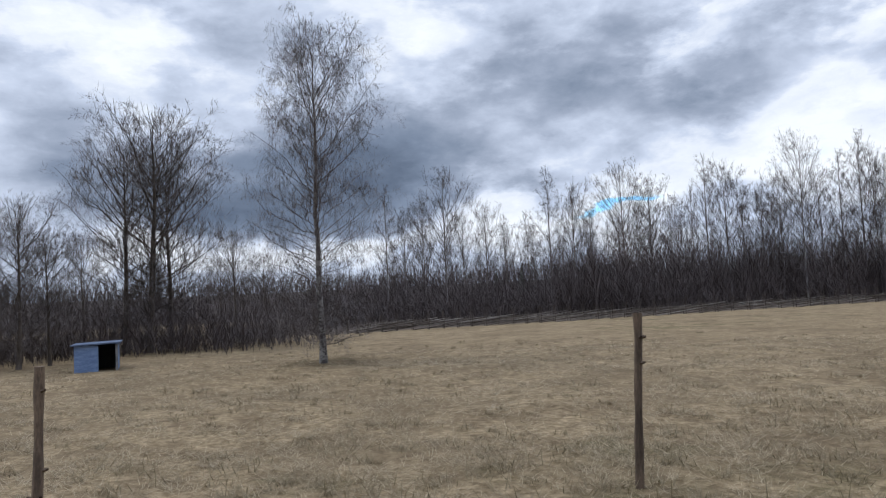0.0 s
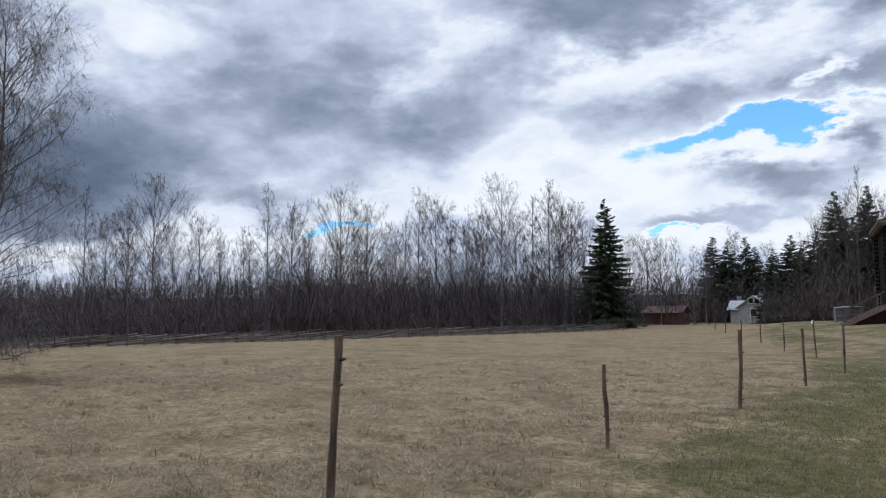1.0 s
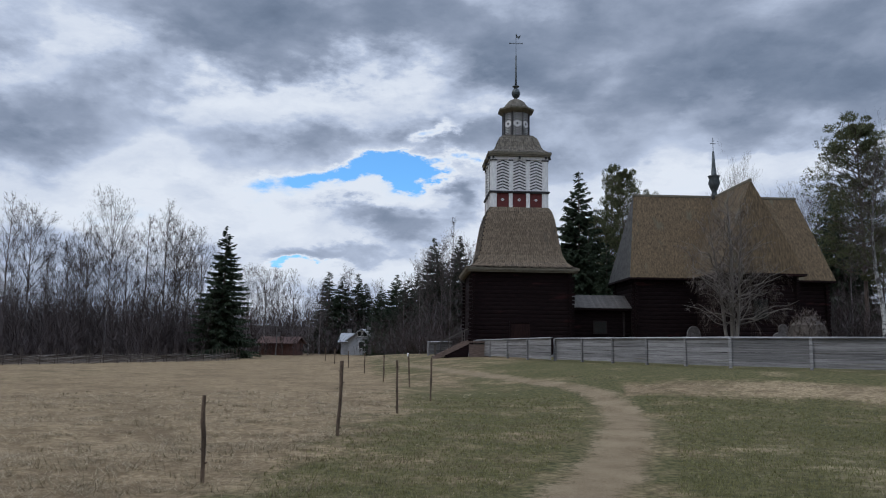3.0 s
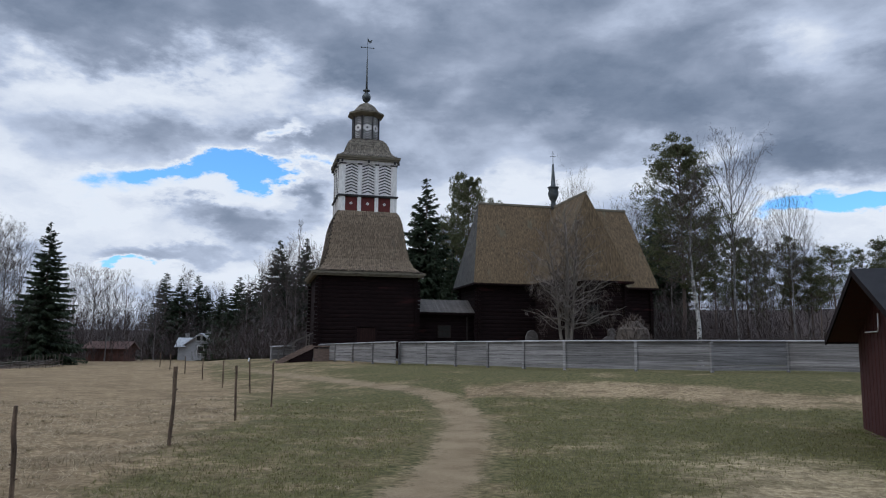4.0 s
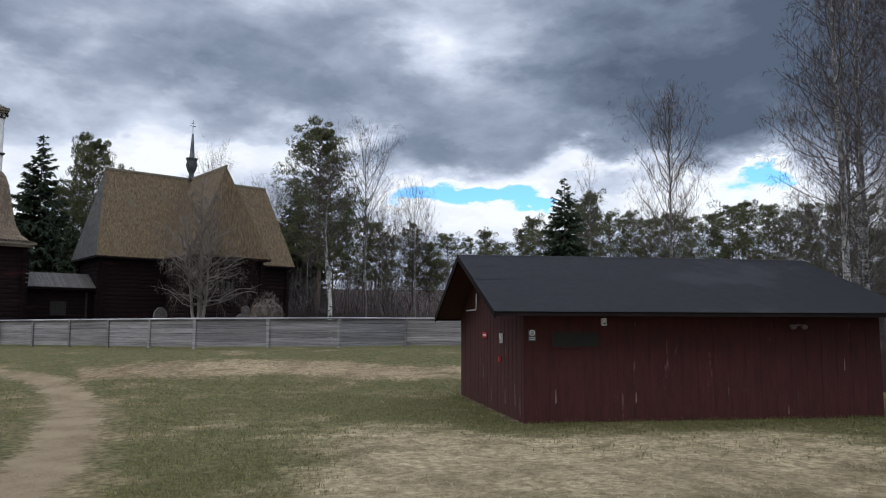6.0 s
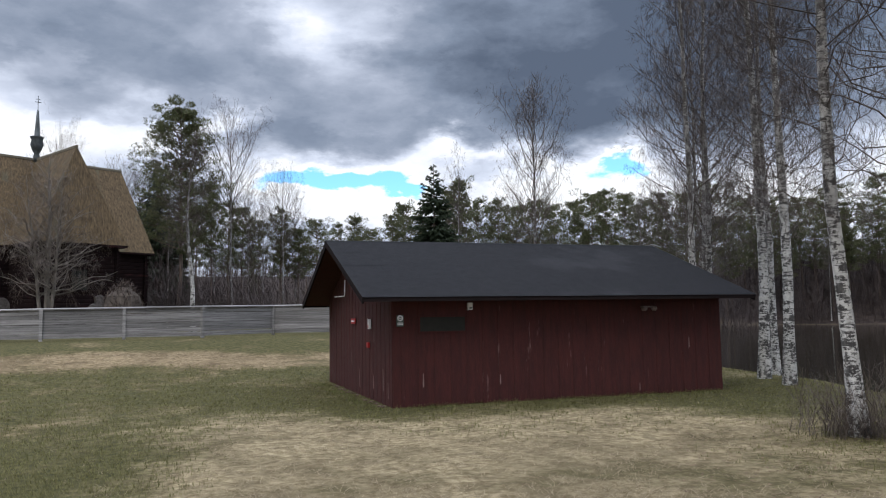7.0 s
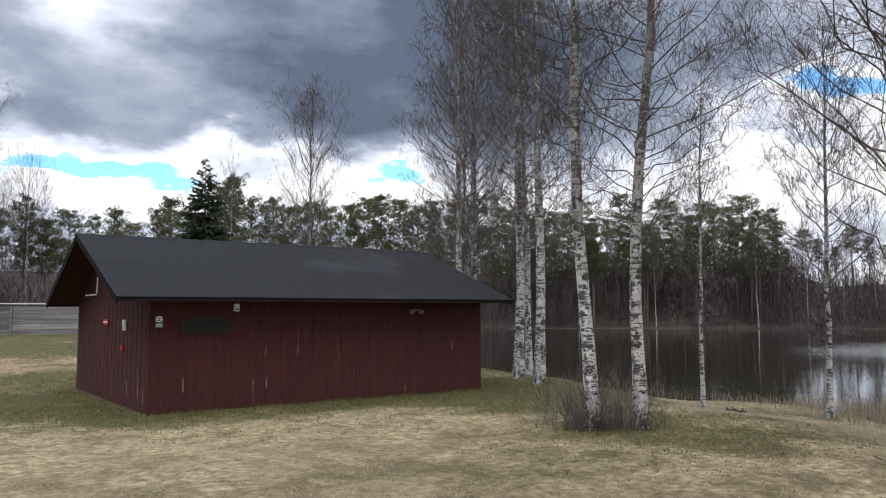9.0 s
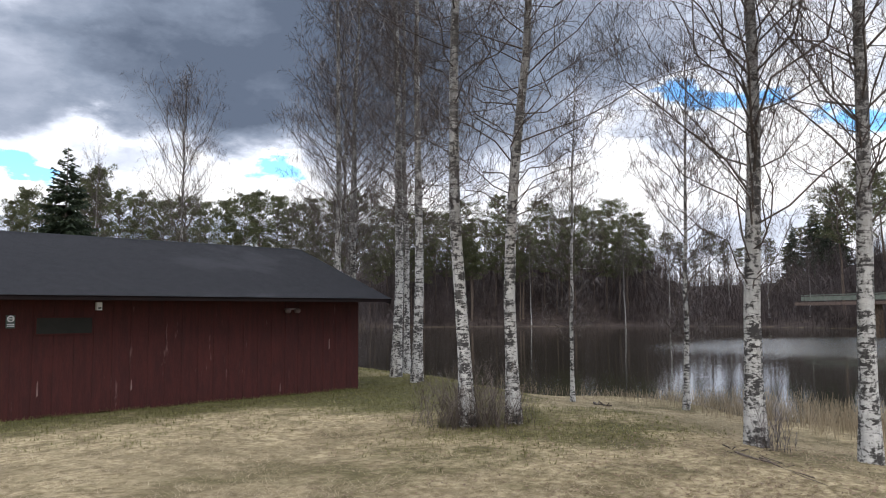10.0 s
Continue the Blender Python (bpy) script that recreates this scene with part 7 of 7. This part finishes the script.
# ---- headstones and a boulder in the churchyard ----
def headstone(az, d, w, h, thick, label, kind_top):
    at = spot(az, d)
    ob = new("headstone")
    ob.matrix_world = pose(at.x, at.y, at.z - 0.1, 0, 2 * math.sin(az * 7), -az + 15)
    tagged(ob, label, "headstone", "headstones in the churchyard")
    m = Mesh()
    k = 9
    arc = [(-w / 2, 0.22), (-w / 2, h * 0.75)] + [(-w / 2 * math.cos(math.pi * i / k), h * 0.75 + h * 0.25 * math.sin(math.pi * i / k) * kind_top) for i in range(1, k)] + [(w / 2, h * 0.75), (w / 2, 0.22)]
    n = len(arc)
    m.add([(x, y, z) for y in (-thick / 2, thick / 2) for x, z in arc], [tuple(range(n))[::-1], tuple(range(n, 2 * n))] + [(i, (i + 1) % n, n + (i + 1) % n, n + i) for i in range(n)])
    part("slab", m, OLD_STONE, ob)
    part("plinth", Mesh().box((0, 0, 0.11), (w * 1.25, thick * 2.2, 0.26)), OLD_STONE, ob)


for az, d, w, h, th, k in ((0.25, 43, 0.70, 2.0, 0.18, 1), (-0.9, 45, 0.6, 1.75, 0.15, 0.3), (5.75, 39, 0.6, 1.6, 0.16, 1), (6.15, 40, 0.36, 2.45, 0.30, 0.3), (4.7, 42, 0.7, 0.8, 0.16, 0.5), (1.0, 46, 0.5, 1.0, 0.15, 1), (9.3, 44, 0.6, 0.9, 0.15, 0.6), (-2.3, 44, 0.45, 0.8, 0.15, 1)):
    headstone(az, d, w, h, th, "weathered grey granite headstone in the churchyard", k)


def clipped_bush(az, d, w, h, label):
    at = spot(az, d)
    rng = np.random.default_rng(int(d * 10))
    t = thing("clipped_bush", Matrix.Translation(at), label, "bush")
    o = rng.normal(size=(2600, 3))
    o /= np.linalg.norm(o, axis=1, keepdims=True)
    o[:, 2] = np.abs(o[:, 2])
    p = o * np.array((w / 2, w / 2, h)) * rng.uniform(0.8, 1.03, (2600, 1))
    d2 = o + rng.normal(0, 0.5, o.shape)
    d2 /= np.linalg.norm(d2, axis=1, keepdims=True)
    P = np.stack([p - d2 * 0.16, p, p + d2 * 0.12], 1)
    part("twigs", Mesh().tubes(P, np.full((2600, 3), 0.012), 2), HEDGE, t)
    core = Mesh().rings([(w * 0.42, -0.05), (w * 0.44, h * 0.4), (w * 0.34, h * 0.72), (w * 0.12, h * 0.88)], 10)
    part("core", core, DARK_BARK, t)


clipped_bush(7.6, 38.0, 2.1, 2.5, "dense brown rounded hedge bush by the headstones")
clipped_bush(-0.2, 42.0, 1.3, 0.8, "low brown clipped bush by the headstones")


# ---- bridge across the lake, shore clutter ----
def build_bridge():
    a, b = spot(81.0, 100), spot(92, 84)
    t = thing("footbridge", Matrix.Translation((0, 0, 0)), "flat pale green footbridge over the water", "bridge")
    z = 2.4
    p, q = Vector((a.x, a.y, z)), Vector((b.x, b.y, z))
    part("deck", Mesh().beam(p, q, 2.0, 0.35), BROWN_HUT, t)
    part("rail", Mesh().beam(p + Vector((0, 0, 1.0)), q + Vector((0, 0, 1.0)), 0.08, 0.10).beam(p + Vector((0, 0, 0.6)), q + Vector((0, 0, 0.6)), 0.05, 0.5), surface("pale_green_rail", (0.11, 0.13, 0.10), (0.17, 0.19, 0.155), 2, 0.7, 0.1), t, "pale green railing")
    for f in (0.45, 0.9):
        c = p.lerp(q, f)
        part("pier", Mesh().box((c.x, c.y, z / 2 - 0.7), (1.0, 1.0, z + 1.2)), POST_WOOD, t)


build_bridge()
for az0, d0, az1, d1, r, seed in ((76.0, 9.6, 80.6, 8.4, 0.011, 1), (77.4, 9.3, 79.4, 8.9, 0.008, 2), (66.6, 17.0, 68.0, 16.6, 0.03, 3), (75.2, 10.0, 76.8, 9.7, 0.009, 4)):
    rng = np.random.default_rng(seed)
    p, q = spot(az0, d0), spot(az1, d1)
    f = np.linspace(0, 1, 7)[:, None]
    P = np.array(p) * (1 - f) + np.array(q) * f + rng.normal(0, 0.02, (7, 3)) + np.array((0, 0, r * 0.8))
    m = Mesh().tubes([P], [np.linspace(r, r * 0.5, 7)], 6)
    for j in (2, 4, 5):
        m.tubes([[P[j], P[j] + rng.normal(0, 0.25, 3) * (1, 1, 0.15) + (0, 0, 0.03)]], [[r * 0.5, r * 0.25]], 5)
    tagged(new("fallen_branch", m.data("fallen_branch", DARK_BARK)), "dry fallen branch lying in the grass", "branch", "fallen branches")
